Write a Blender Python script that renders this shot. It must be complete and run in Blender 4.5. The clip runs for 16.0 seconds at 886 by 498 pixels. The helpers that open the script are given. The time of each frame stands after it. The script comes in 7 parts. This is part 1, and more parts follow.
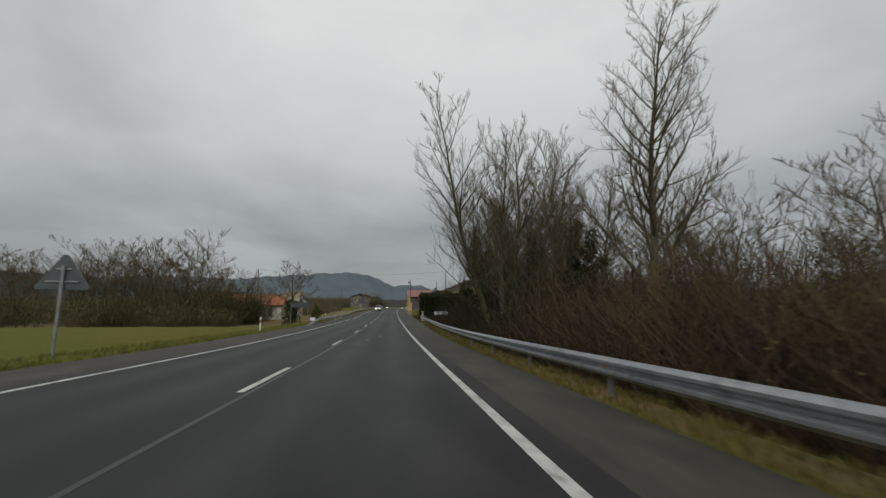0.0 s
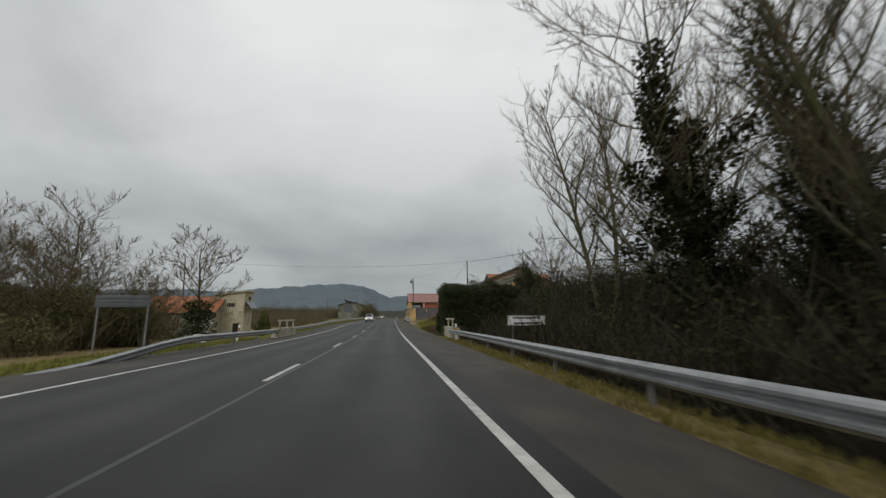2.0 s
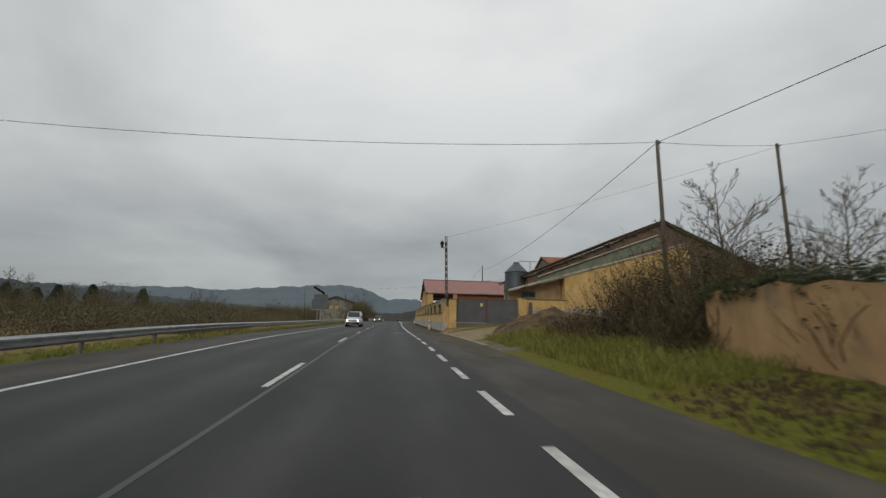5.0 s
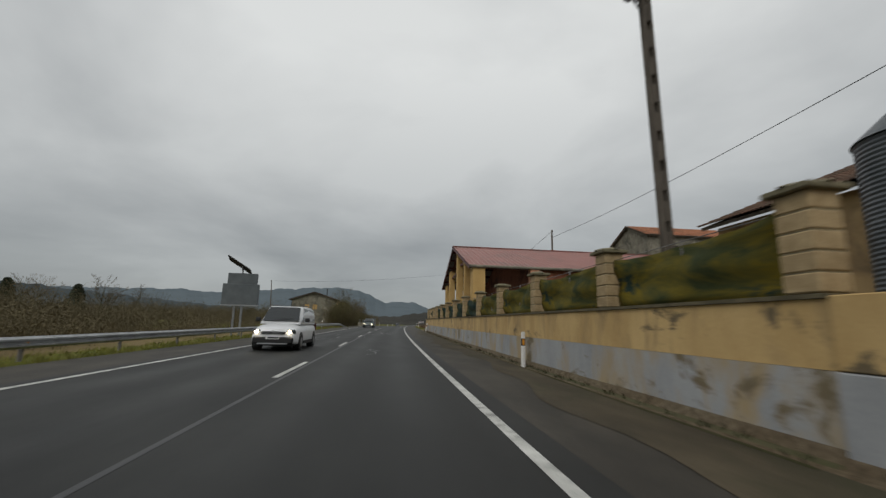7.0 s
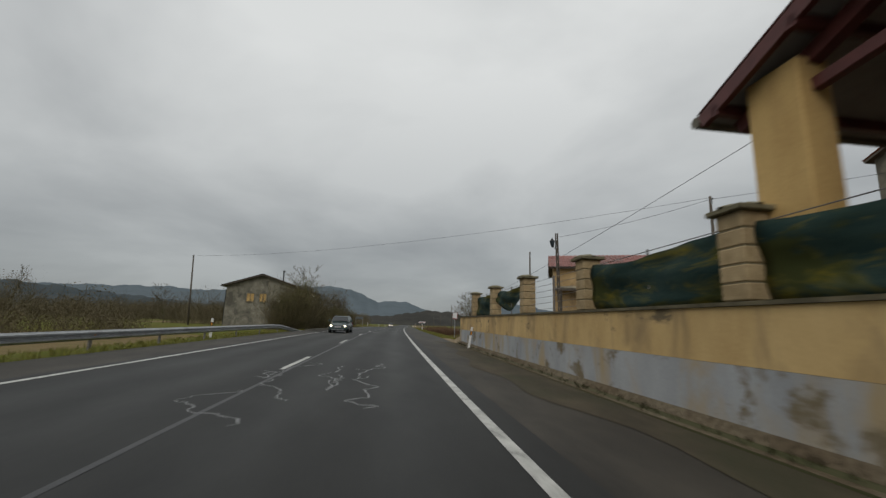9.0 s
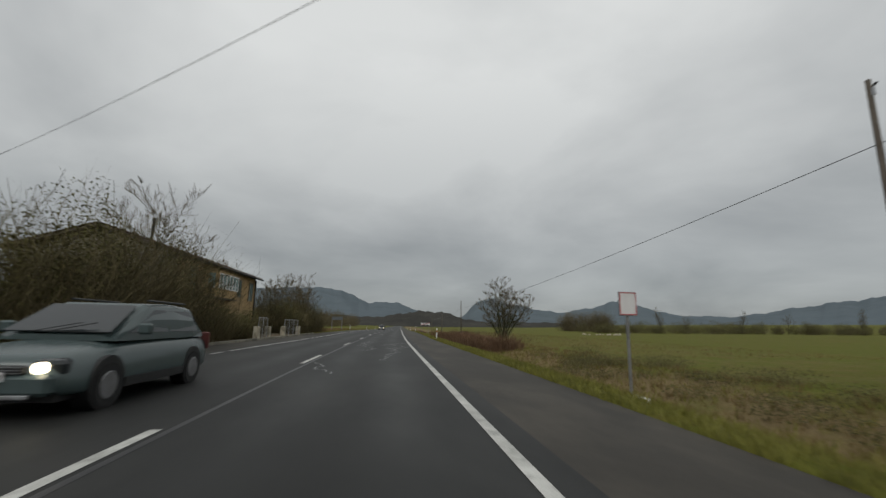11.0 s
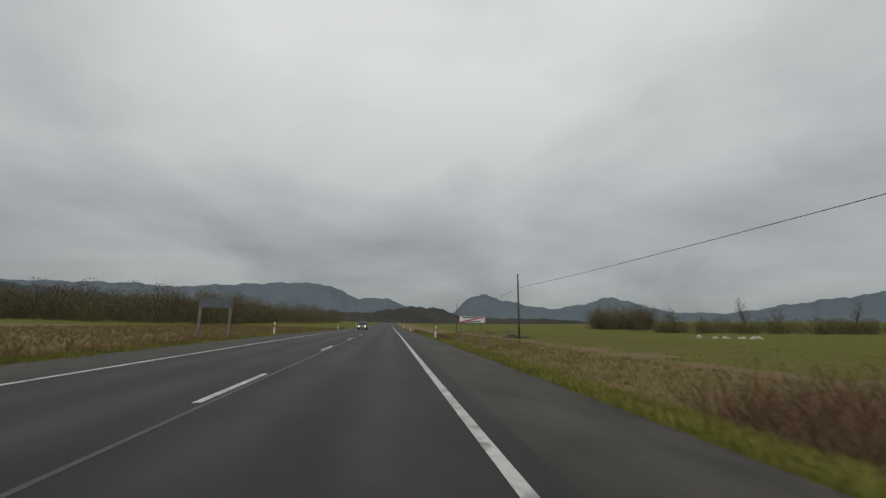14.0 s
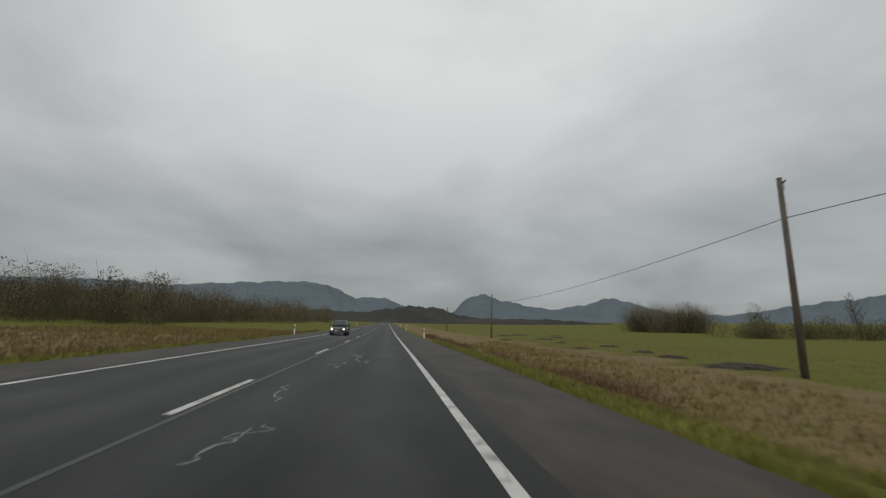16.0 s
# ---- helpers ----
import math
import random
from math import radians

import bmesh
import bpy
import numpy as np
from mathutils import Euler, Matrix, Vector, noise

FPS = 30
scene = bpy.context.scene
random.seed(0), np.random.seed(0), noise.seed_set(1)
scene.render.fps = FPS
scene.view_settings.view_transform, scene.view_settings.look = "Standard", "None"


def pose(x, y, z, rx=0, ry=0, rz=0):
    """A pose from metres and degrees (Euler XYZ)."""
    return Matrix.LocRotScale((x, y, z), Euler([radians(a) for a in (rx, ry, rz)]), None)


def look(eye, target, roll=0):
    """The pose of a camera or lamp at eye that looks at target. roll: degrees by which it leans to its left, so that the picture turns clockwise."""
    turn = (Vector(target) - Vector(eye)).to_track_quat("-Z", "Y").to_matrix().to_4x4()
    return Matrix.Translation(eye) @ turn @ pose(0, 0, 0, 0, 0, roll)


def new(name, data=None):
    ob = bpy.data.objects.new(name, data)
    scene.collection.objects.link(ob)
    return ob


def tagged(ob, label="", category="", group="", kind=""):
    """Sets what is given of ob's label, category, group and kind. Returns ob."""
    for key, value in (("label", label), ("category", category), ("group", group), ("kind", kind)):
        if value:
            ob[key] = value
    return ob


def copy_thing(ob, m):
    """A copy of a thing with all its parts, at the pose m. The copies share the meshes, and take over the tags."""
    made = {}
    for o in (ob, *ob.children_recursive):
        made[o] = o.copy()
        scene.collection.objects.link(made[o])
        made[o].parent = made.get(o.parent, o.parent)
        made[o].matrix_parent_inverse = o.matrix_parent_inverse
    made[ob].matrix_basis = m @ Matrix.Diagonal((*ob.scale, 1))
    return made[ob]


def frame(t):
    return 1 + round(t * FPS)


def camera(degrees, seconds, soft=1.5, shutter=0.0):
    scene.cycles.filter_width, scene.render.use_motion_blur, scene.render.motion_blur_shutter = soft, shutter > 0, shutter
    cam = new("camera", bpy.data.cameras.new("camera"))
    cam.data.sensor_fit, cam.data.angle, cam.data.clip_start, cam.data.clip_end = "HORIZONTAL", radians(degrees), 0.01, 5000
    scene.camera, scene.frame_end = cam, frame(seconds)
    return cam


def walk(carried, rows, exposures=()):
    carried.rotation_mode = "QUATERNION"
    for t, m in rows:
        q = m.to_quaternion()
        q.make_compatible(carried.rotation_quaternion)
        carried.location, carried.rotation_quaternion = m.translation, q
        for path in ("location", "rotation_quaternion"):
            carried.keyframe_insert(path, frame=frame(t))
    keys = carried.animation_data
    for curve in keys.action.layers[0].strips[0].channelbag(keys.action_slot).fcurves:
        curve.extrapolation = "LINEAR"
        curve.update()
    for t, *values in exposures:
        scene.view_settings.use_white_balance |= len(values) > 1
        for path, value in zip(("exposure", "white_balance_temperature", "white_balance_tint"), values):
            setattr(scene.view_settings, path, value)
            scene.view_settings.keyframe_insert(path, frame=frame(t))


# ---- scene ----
# the camera, carried along the road in a car
cam = camera(93.63, 16.0, soft=1.4, shutter=0.17)
PATH = [
    (0, 0.54, -1.12, 1.29, 97.93, -0.38, -7.27),
    (0.5, 0.46, 7.00, 1.09, 98.70, -0.42, -7.63),
    (1, 0.49, 15.19, 0.89, 98.76, -0.25, -8.14),
    (1.5, 0.59, 23.14, 0.77, 98.80, -0.73, -8.52),
    (2, 0.71, 31.41, 0.66, 99.41, 0.16, -7.81),
    (2.5, 0.64, 39.66, 0.61, 99.51, -0.29, -6.67),
    (3, 0.49, 47.53, 0.57, 99.80, -0.77, -6.72),
    (3.5, 0.34, 55.49, 0.53, 99.92, -1.40, -7.22),
    (4, 0.32, 63.16, 0.49, 100.55, -1.49, -7.80),
    (4.2, 0.35, 66.26, 0.48, 99.93, -1.10, -7.96),
    (6.3, 0.95, 99.97, 0.94, 100.56, -1.83, -8.56),
    (6.5, 1.02, 103.24, 0.95, 100.78, -2.17, -8.42),
    (7, 1.14, 111.81, 0.98, 100.42, -1.39, -8.40),
    (7.5, 1.26, 120.59, 1.04, 100.88, -1.81, -8.49),
    (8, 1.51, 129.06, 1.10, 100.64, -1.85, -9.12),
    (8.5, 1.78, 137.32, 1.16, 100.52, -1.50, -9.49),
    (9, 2.06, 145.14, 1.23, 100.43, -1.74, -9.43),
    (9.2, 2.13, 148.24, 1.25, 100.64, -1.57, -9.53),
    (11.3, 3.80, 182.09, 1.57, 100.52, -1.56, -10.81),
    (11.5, 4.03, 185.51, 1.58, 100.50, -1.72, -10.96),
    (12, 4.58, 194.44, 1.60, 100.43, -1.79, -11.22),
    (12.5, 5.22, 203.06, 1.60, 99.97, -0.72, -11.48),
    (13, 5.80, 211.70, 1.59, 100.09, -1.28, -11.49),
    (13.5, 6.47, 220.34, 1.61, 100.44, -1.21, -11.57),
    (14, 7.16, 229.43, 1.65, 100.08, -1.41, -11.98),
    (14.5, 7.92, 238.30, 1.65, 100.17, -1.34, -12.15),
    (15, 8.60, 246.98, 1.65, 100.09, -0.99, -12.43),
    (15.5, 9.38, 255.74, 1.63, 100.02, -1.29, -12.39),
    (16, 10.11, 264.53, 1.60, 100.11, -1.76, -12.28),
]
walk(cam, [(r[0], pose(*r[1:])) for r in PATH], [(0, 0.04), (0.8, 0.2), (4.2, 0.2), (6.3, 0.06), (16, 0.03)])

# world: overcast winter sky
world = bpy.data.worlds.new("sky")
scene.world = world
world.use_nodes = True
wn, wl = world.node_tree.nodes, world.node_tree.links
bg = wn["Background"]
sky = wn.new("ShaderNodeTexSky")
sky.sky_type, sky.sun_disc = 'NISHITA', False
sky.sun_elevation, sky.sun_rotation = radians(42), radians(212)
tc = wn.new("ShaderNodeTexCoord")
# clouds lie in a flat layer, so they crowd together towards the horizon
sp0 = wn.new("ShaderNodeSeparateXYZ")
wl.new(tc.outputs["Generated"], sp0.inputs["Vector"])
up = wn.new("ShaderNodeMath")
up.operation = 'ADD'
up.inputs[1].default_value = 0.28
wl.new(sp0.outputs["Z"], up.inputs[0])
mp = wn.new("ShaderNodeVectorMath")
mp.operation = 'DIVIDE'
cb = wn.new("ShaderNodeCombineXYZ")
for k in range(3):
    wl.new(up.outputs[0], cb.inputs[k])
wl.new(tc.outputs["Generated"], mp.inputs[0])
wl.new(cb.outputs["Vector"], mp.inputs[1])
n1 = wn.new("ShaderNodeTexNoise")
n1.inputs["Scale"].default_value, n1.inputs["Detail"].default_value = 1.0, 6.0
n1.inputs["Roughness"].default_value, n1.inputs["Distortion"].default_value = 0.5, 0.3
wl.new(mp.outputs["Vector"], n1.inputs["Vector"])
cr = wn.new("ShaderNodeValToRGB")
cr.color_ramp.elements[0].position, cr.color_ramp.elements[0].color = 0.33, (0.46, 0.477, 0.481, 1)
cr.color_ramp.elements[1].position, cr.color_ramp.elements[1].color = 0.64, (0.715, 0.73, 0.722, 1)
wl.new(n1.outputs["Fac"], cr.inputs["Fac"])
# the cloud layer thins overhead and thickens towards the hills
sep = wn.new("ShaderNodeSeparateXYZ")
wl.new(tc.outputs["Generated"], sep.inputs["Vector"])
hr = wn.new("ShaderNodeValToRGB")
hr.color_ramp.elements[0].position, hr.color_ramp.elements[0].color = 0.0, (0.45, 0.47, 0.482, 1)
hr.color_ramp.elements[1].position, hr.color_ramp.elements[1].color = 0.55, (1.0, 1.0, 1.0, 1)
wl.new(sep.outputs["Z"], hr.inputs["Fac"])
mul = wn.new("ShaderNodeMix")
mul.data_type, mul.blend_type = 'RGBA', 'MULTIPLY'
mul.inputs["Factor"].default_value = 1.0
wl.new(cr.outputs["Color"], mul.inputs[6])
wl.new(hr.outputs["Color"], mul.inputs[7])
sk = wn.new("ShaderNodeMix")
sk.data_type, sk.blend_type = 'RGBA', 'MULTIPLY'
sk.inputs["Factor"].default_value = 1.0
sk.inputs[7].default_value = (0.08, 0.08, 0.08, 1)
wl.new(sky.outputs["Color"], sk.inputs[6])
mix = wn.new("ShaderNodeMix")
mix.data_type = 'RGBA'
mix.inputs["Factor"].default_value = 0.94
wl.new(sk.outputs[2], mix.inputs[6])
wl.new(mul.outputs[2], mix.inputs[7])
wl.new(mix.outputs[2], bg.inputs["Color"])
bg.inputs["Strength"].default_value = 1.0
sun_data = bpy.data.lights.new("sun", 'SUN')
sun_data.energy, sun_data.angle, sun_data.color = 0.95, radians(40), (1.0, 0.97, 0.93)
new("sun", sun_data).matrix_world = look((-26, -42, 45), (0, 0, 0))

# ---- the road's line: bend and rise along its length s ----
KAPPA = [(-16.5, 134), (16.5, 143), (33, 105), (49.5, 66), (66, 58), (82.5, 93), (99, 214), (115.5, 429), (132, 599), (148.5, 646), (165, 599), (181.5, 570), (198, 534), (214.5, 469), (231, 350), (247.5, 186), (264, 18), (280.5, -30), (300, -10), (340, 0)]
RISE = [(-16.5, 0.47), (0, 0), (16.5, -0.4), (33, -0.62), (49.5, -0.7), (66, -0.78), (82.5, -0.7), (99, -0.32), (115.5, -0.26), (132, -0.14), (148.5, 0), (165, 0.15), (181.5, 0.32), (198, 0.35), (214.5, 0.33), (231, 0.4), (247.5, 0.39), (264, 0.35), (280.5, 0.26), (297, 0.1), (313.5, -0.03), (346.5, -0.15), (379.5, -0.14), (445.5, -0.04), (511.5, 0)]
SS = np.arange(-400.0, 600.0, 1.0)
_k = np.interp(SS, [a for a, b in KAPPA], [b * 1e-6 for a, b in KAPPA])
_k[SS < -16.5] = 0
HEAD = np.cumsum(_k)
HEAD -= np.interp(0, SS, HEAD)
CXS = np.cumsum(np.sin(HEAD))
CYS = np.cumsum(np.cos(HEAD))
CXS -= np.interp(0, SS, CXS)
CYS -= np.interp(0, SS, CYS)
_rz = np.interp(SS, [a for a, b in RISE], [b for a, b in RISE])
_rz = np.convolve(np.pad(_rz, 6, mode="edge"), np.ones(13) / 13, mode="valid")
END_H, END_X, END_Y = HEAD[-1], CXS[-1], CYS[-1]


def rise(s):
    return np.interp(s, SS, _rz)


def world_xy(x, s):
    """World x, y of the place x metres right of the road's axis at length s."""
    x, s = np.asarray(x, float), np.asarray(s, float)
    h = np.interp(s, SS, HEAD)
    over = np.maximum(s - SS[-1], 0)
    under = np.minimum(s - SS[0], 0)
    cx = np.interp(s, SS, CXS) + over * math.sin(END_H) + under * math.sin(HEAD[0])
    cy = np.interp(s, SS, CYS) + over * math.cos(END_H) + under * math.cos(HEAD[0])
    return cx + x * np.cos(h), cy - x * np.sin(h)


def ramp(v, pts):
    return np.interp(v, [p[0] for p in pts], [p[1] for p in pts])


def blend(s, a, b):
    u = np.clip((s - a) / (b - a), 0, 1)
    return u * u * (3 - 2 * u)


EDGE_L = -8.3


def edge_r(s):
    return 3.75 + 0.75 * blend(s, 20, 60)


def lie(x, s):
    """Height of the ground above the road's axis level."""
    x, s = np.asarray(x, float), np.asarray(s, float)
    r = x - edge_r(s)
    left = EDGE_L - x
    a = ramp(r, [(0, 0), (0.9, -0.03), (1.8, -0.45), (5, -2.1), (14, -2.4), (40, -1.6), (200, 2), (4000, 40)])
    b = ramp(r, [(0, 0), (0.6, 0.05), (2.0, 0.3), (6, 0.85), (14, 1.0), (60, 1.5), (200, 4), (4000, 40)])
    yard = ramp(r, [(0, 0), (0.5, 0.02), (0.8, 0.85), (6, 0.95), (60, 1.3), (200, 4), (4000, 40)])
    c = ramp(r, [(0, 0), (0.9, -0.06), (1.9, -0.38), (3.6, -0.75), (5.2, -0.55), (7.5, -0.28), (20, -0.25), (60, 0.0), (250, 3), (900, 25), (4000, 60)])
    right = a + (b - a) * blend(s, 58, 74)
    right = right + (yard - right) * blend(s, 113, 116)
    right = right + (c - right) * blend(s, 171, 176)
    la = ramp(left, [(0, 0), (1.2, 0.03), (4, -0.15), (30, -0.3), (200, 2), (4000, 40)])
    lb = ramp(left, [(0, 0), (1.6, 0.0), (5.5, -1.05), (60, -1.3), (300, -1.0), (4000, 40)])
    lc = ramp(left, [(0, 0), (2, 0.02), (10, 0.0), (60, -0.5), (300, 0), (4000, 40)])
    ld = ramp(left, [(0, 0), (1.0, -0.03), (2.5, -0.2), (8, -0.1), (60, 0.0), (300, 1.0), (4000, 40)])
    lft = la + (lb - la) * blend(s, 42, 60)
    lft = lft + (lc - lft) * blend(s, 186, 200)
    lft = lft + (ld - lft) * blend(s, 232, 246)
    h = np.where(r > 0, right, np.where(left > 0, lft, -0.06))
    lump = 0.05 * np.sin(x * 1.3 + np.sin(s * 0.7) * 1.5) * np.sin(s * 0.9 + x * 0.4) + 0.03 * np.sin(x * 3.1 + s * 2.3)
    far_out = np.clip(np.maximum(r, left) - 0.6, 0, 3) / 3
    return h + lump * far_out


def ground_z(x, s):
    return rise(s) + lie(x, s)


def spot(x, s, dz=0.0, turn=0.0, ground=True):
    """A pose on the ground (or on the axis level) in the road's own frame; turn in degrees, counterclockwise from above."""
    wx, wy = world_xy(x, s)
    z = (ground_z(x, s) if ground else rise(s)) + dz
    return pose(float(wx), float(wy), float(z), 0, 0, turn - math.degrees(float(np.interp(s, SS, HEAD))))


def rp(x, s, z):
    """World point at x, s and z metres above the axis level."""
    wx, wy = world_xy(x, s)
    return Vector((float(wx), float(wy), float(rise(s) + z)))


# ---- materials ----
def surface(name, low, high, scale=8.0, rough=0.8, bump=0.3, metal=0.0, fine=60.0, stain=None, stain_scale=0.7, stain_at=0.55, spec=0.4, per_object=0.0, island=0.0, stretch=(1, 1, 1), dist=0.02, flakes=None):
    """A two-scale noise material in object space, with broad stains, grain and relief."""
    m = bpy.data.materials.new(name)
    m.use_nodes = True
    n, l = m.node_tree.nodes, m.node_tree.links
    b = n["Principled BSDF"]
    t = n.new("ShaderNodeTexCoord")
    mpn = n.new("ShaderNodeMapping")
    mpn.inputs["Scale"].default_value = stretch
    l.new(t.outputs["Object"], mpn.inputs["Vector"])
    a = n.new("ShaderNodeTexNoise")
    a.inputs["Scale"].default_value, a.inputs["Detail"].default_value, a.inputs["Roughness"].default_value = scale, 6, 0.6
    l.new(mpn.outputs["Vector"], a.inputs["Vector"])
    g = n.new("ShaderNodeTexNoise")
    g.inputs["Scale"].default_value, g.inputs["Detail"].default_value = fine, 3
    l.new(mpn.outputs["Vector"], g.inputs["Vector"])
    ad = n.new("ShaderNodeMath")
    ad.operation = 'MULTIPLY_ADD'
    ad.inputs[1].default_value = 0.45
    l.new(g.outputs["Fac"], ad.inputs[0])
    l.new(a.outputs["Fac"], ad.inputs[2])
    r = n.new("ShaderNodeValToRGB")
    r.color_ramp.elements[0].position, r.color_ramp.elements[0].color = 0.52, (*low, 1)
    r.color_ramp.elements[1].position, r.color_ramp.elements[1].color = 0.95, (*high, 1)
    l.new(ad.outputs[0], r.inputs["Fac"])
    col = r.outputs["Color"]
    if stain:
        st = n.new("ShaderNodeTexNoise")
        st.inputs["Scale"].default_value, st.inputs["Detail"].default_value, st.inputs["Roughness"].default_value = stain_scale, 8, 0.65
        st.inputs["Distortion"].default_value = 0.6
        l.new(mpn.outputs["Vector"], st.inputs["Vector"])
        sr = n.new("ShaderNodeValToRGB")
        sr.color_ramp.elements[0].position, sr.color_ramp.elements[1].position = stain_at - 0.07, stain_at + 0.1
        l.new(st.outputs["Fac"], sr.inputs["Fac"])
        mx = n.new("ShaderNodeMix")
        mx.data_type = 'RGBA'
        mx.inputs[7].default_value = (*stain, 1)
        l.new(sr.outputs["Color"], mx.inputs["Factor"])
        l.new(col, mx.inputs[6])
        col = mx.outputs[2]
    if flakes:
        fc, fscale, fat, fstretch = flakes
        fm = n.new("ShaderNodeMapping")
        fm.inputs["Scale"].default_value = fstretch
        l.new(t.outputs["Object"], fm.inputs["Vector"])
        fl = n.new("ShaderNodeTexNoise")
        fl.inputs["Scale"].default_value, fl.inputs["Detail"].default_value, fl.inputs["Roughness"].default_value = fscale, 9, 0.7
        fl.inputs["Distortion"].default_value = 0.4
        l.new(fm.outputs["Vector"], fl.inputs["Vector"])
        fr = n.new("ShaderNodeValToRGB")
        fr.color_ramp.elements[0].position, fr.color_ramp.elements[1].position = fat, fat + 0.07
        l.new(fl.outputs["Fac"], fr.inputs["Fac"])
        fx = n.new("ShaderNodeMix")
        fx.data_type = 'RGBA'
        fx.inputs[7].default_value = (*fc, 1)
        l.new(fr.outputs["Color"], fx.inputs["Factor"])
        l.new(col, fx.inputs[6])
        col = fx.outputs[2]
    if per_object or island:
        if per_object:
            oi = n.new("ShaderNodeObjectInfo").outputs["Random"]
        else:
            oi = n.new("ShaderNodeNewGeometry").outputs["Random Per Island"]
        hs = n.new("ShaderNodeHueSaturation")
        mr = n.new("ShaderNodeMapRange")
        amt = per_object or island
        mr.inputs["To Min"].default_value, mr.inputs["To Max"].default_value = 1 - amt, 1 + amt
        l.new(oi, mr.inputs["Value"])
        l.new(mr.outputs["Result"], hs.inputs["Value"])
        l.new(col, hs.inputs["Color"])
        col = hs.outputs["Color"]
    l.new(col, b.inputs["Base Color"])
    b.inputs["Roughness"].default_value, b.inputs["Metallic"].default_value = rough, metal
    b.inputs["Specular IOR Level"].default_value = spec
    if bump:
        bp = n.new("ShaderNodeBump")
        bp.inputs["Strength"].default_value, bp.inputs["Distance"].default_value = bump, dist
        l.new(ad.outputs[0], bp.inputs["Height"])
        l.new(bp.outputs["Normal"], b.inputs["Normal"])
    return m


def glow(name, col, strength):
    m = bpy.data.materials.new(name)
    m.use_nodes = True
    b = m.node_tree.nodes["Principled BSDF"]
    b.inputs["Base Color"].default_value = (*col, 1)
    b.inputs["Emission Color"].default_value = (*col, 1)
    b.inputs["Emission Strength"].default_value = strength
    return m


def glassy(name, col=(0.03, 0.04, 0.045), rough=0.06):
    m = bpy.data.materials.new(name)
    m.use_nodes = True
    b = m.node_tree.nodes["Principled BSDF"]
    b.inputs["Base Color"].default_value = (*col, 1)
    b.inputs["Roughness"].default_value = rough
    b.inputs["Specular IOR Level"].default_value = 0.6
    return m


ASPHALT = surface("asphalt", (0.007, 0.0073, 0.007), (0.030, 0.0305, 0.0285), 0.9, 0.62, 0.35, fine=110, stain=(0.012, 0.0123, 0.0115), stain_scale=0.22, dist=0.006, spec=0.28, stretch=(1, 0.3, 1))
SHOULDER = surface("shoulder asphalt", (0.020, 0.0175, 0.0135), (0.064, 0.055, 0.042), 1.2, 0.75, 0.5, fine=90, stain=(0.028, 0.024, 0.018), stain_scale=0.35, dist=0.008, stretch=(1, 0.4, 1))
PAINT = surface("worn road paint", (0.34, 0.34, 0.315), (0.62, 0.62, 0.58), 2.0, 0.65, 0.2, fine=40, stain=(0.16, 0.16, 0.15), stain_scale=3.0, stain_at=0.60)
MUD = surface("mud on the shoulder", (0.032, 0.025, 0.013), (0.082, 0.064, 0.037), 1.6, 0.85, 0.6, stain=(0.036, 0.034, 0.014), stain_scale=0.6, stretch=(1, 0.4, 1), dist=0.015)
TAR = surface("dark tar joint", (0.016, 0.016, 0.017), (0.035, 0.035, 0.036), 3, 0.45, 0.2)
SEAL = surface("pale crack sealing", (0.11, 0.11, 0.11), (0.22, 0.22, 0.215), 4, 0.4, 0.2, stain=(0.08, 0.08, 0.08), stain_scale=2.5)
STEEL = surface("galvanised steel", (0.26, 0.27, 0.28), (0.42, 0.43, 0.44), 3, 0.42, 0.1, metal=0.75, fine=30, stain=(0.2, 0.2, 0.2), stain_scale=1.5, stain_at=0.6)
POST = surface("weathered steel post", (0.12, 0.11, 0.10), (0.24, 0.23, 0.22), 5, 0.6, 0.2, metal=0.3)
CONCRETE = surface("stained concrete", (0.33, 0.30, 0.228), (0.52, 0.475, 0.37), 1.5, 0.9, 0.4, stain=(0.20, 0.18, 0.13), stain_scale=1.2)
OCHRE = surface("ochre render", (0.43, 0.272, 0.098), (0.62, 0.42, 0.168), 1.2, 0.9, 0.35, stain=(0.35, 0.225, 0.092), stain_scale=0.8, stain_at=0.60, stretch=(1, 1, 0.5))
WALL_OCHRE = surface("stained ochre wall render", (0.43, 0.285, 0.115), (0.62, 0.44, 0.20), 1.2, 0.9, 0.4, stain=(0.32, 0.225, 0.11), stain_scale=1.3, stain_at=0.56, stretch=(1, 1, 0.4), flakes=((0.15, 0.115, 0.065), 1.3, 0.575, (1, 0.7, 1.2)))
OCHRE_DULL = surface("dull ochre render", (0.33, 0.222, 0.10), (0.47, 0.33, 0.165), 1.2, 0.9, 0.35, stain=(0.22, 0.155, 0.085), stain_scale=0.7, stain_at=0.57)
GREY_RENDER = surface("grey plinth render", (0.265, 0.276, 0.284), (0.405, 0.415, 0.42), 1.0, 0.85, 0.4, stain=(0.37, 0.285, 0.165), stain_scale=0.8, stain_at=0.53, stretch=(1, 1, 0.45), flakes=((0.17, 0.135, 0.08), 1.1, 0.55, (1, 0.8, 0.9)))
BLOCK = surface("split block", (0.27, 0.195, 0.10), (0.45, 0.34, 0.19), 5, 0.9, 0.6, stain=(0.17, 0.13, 0.085), stain_scale=1.2, stain_at=0.62, per_object=0.12)
CAP = surface("mossy pier cap", (0.11, 0.10, 0.06), (0.24, 0.21, 0.13), 4, 0.9, 0.5)
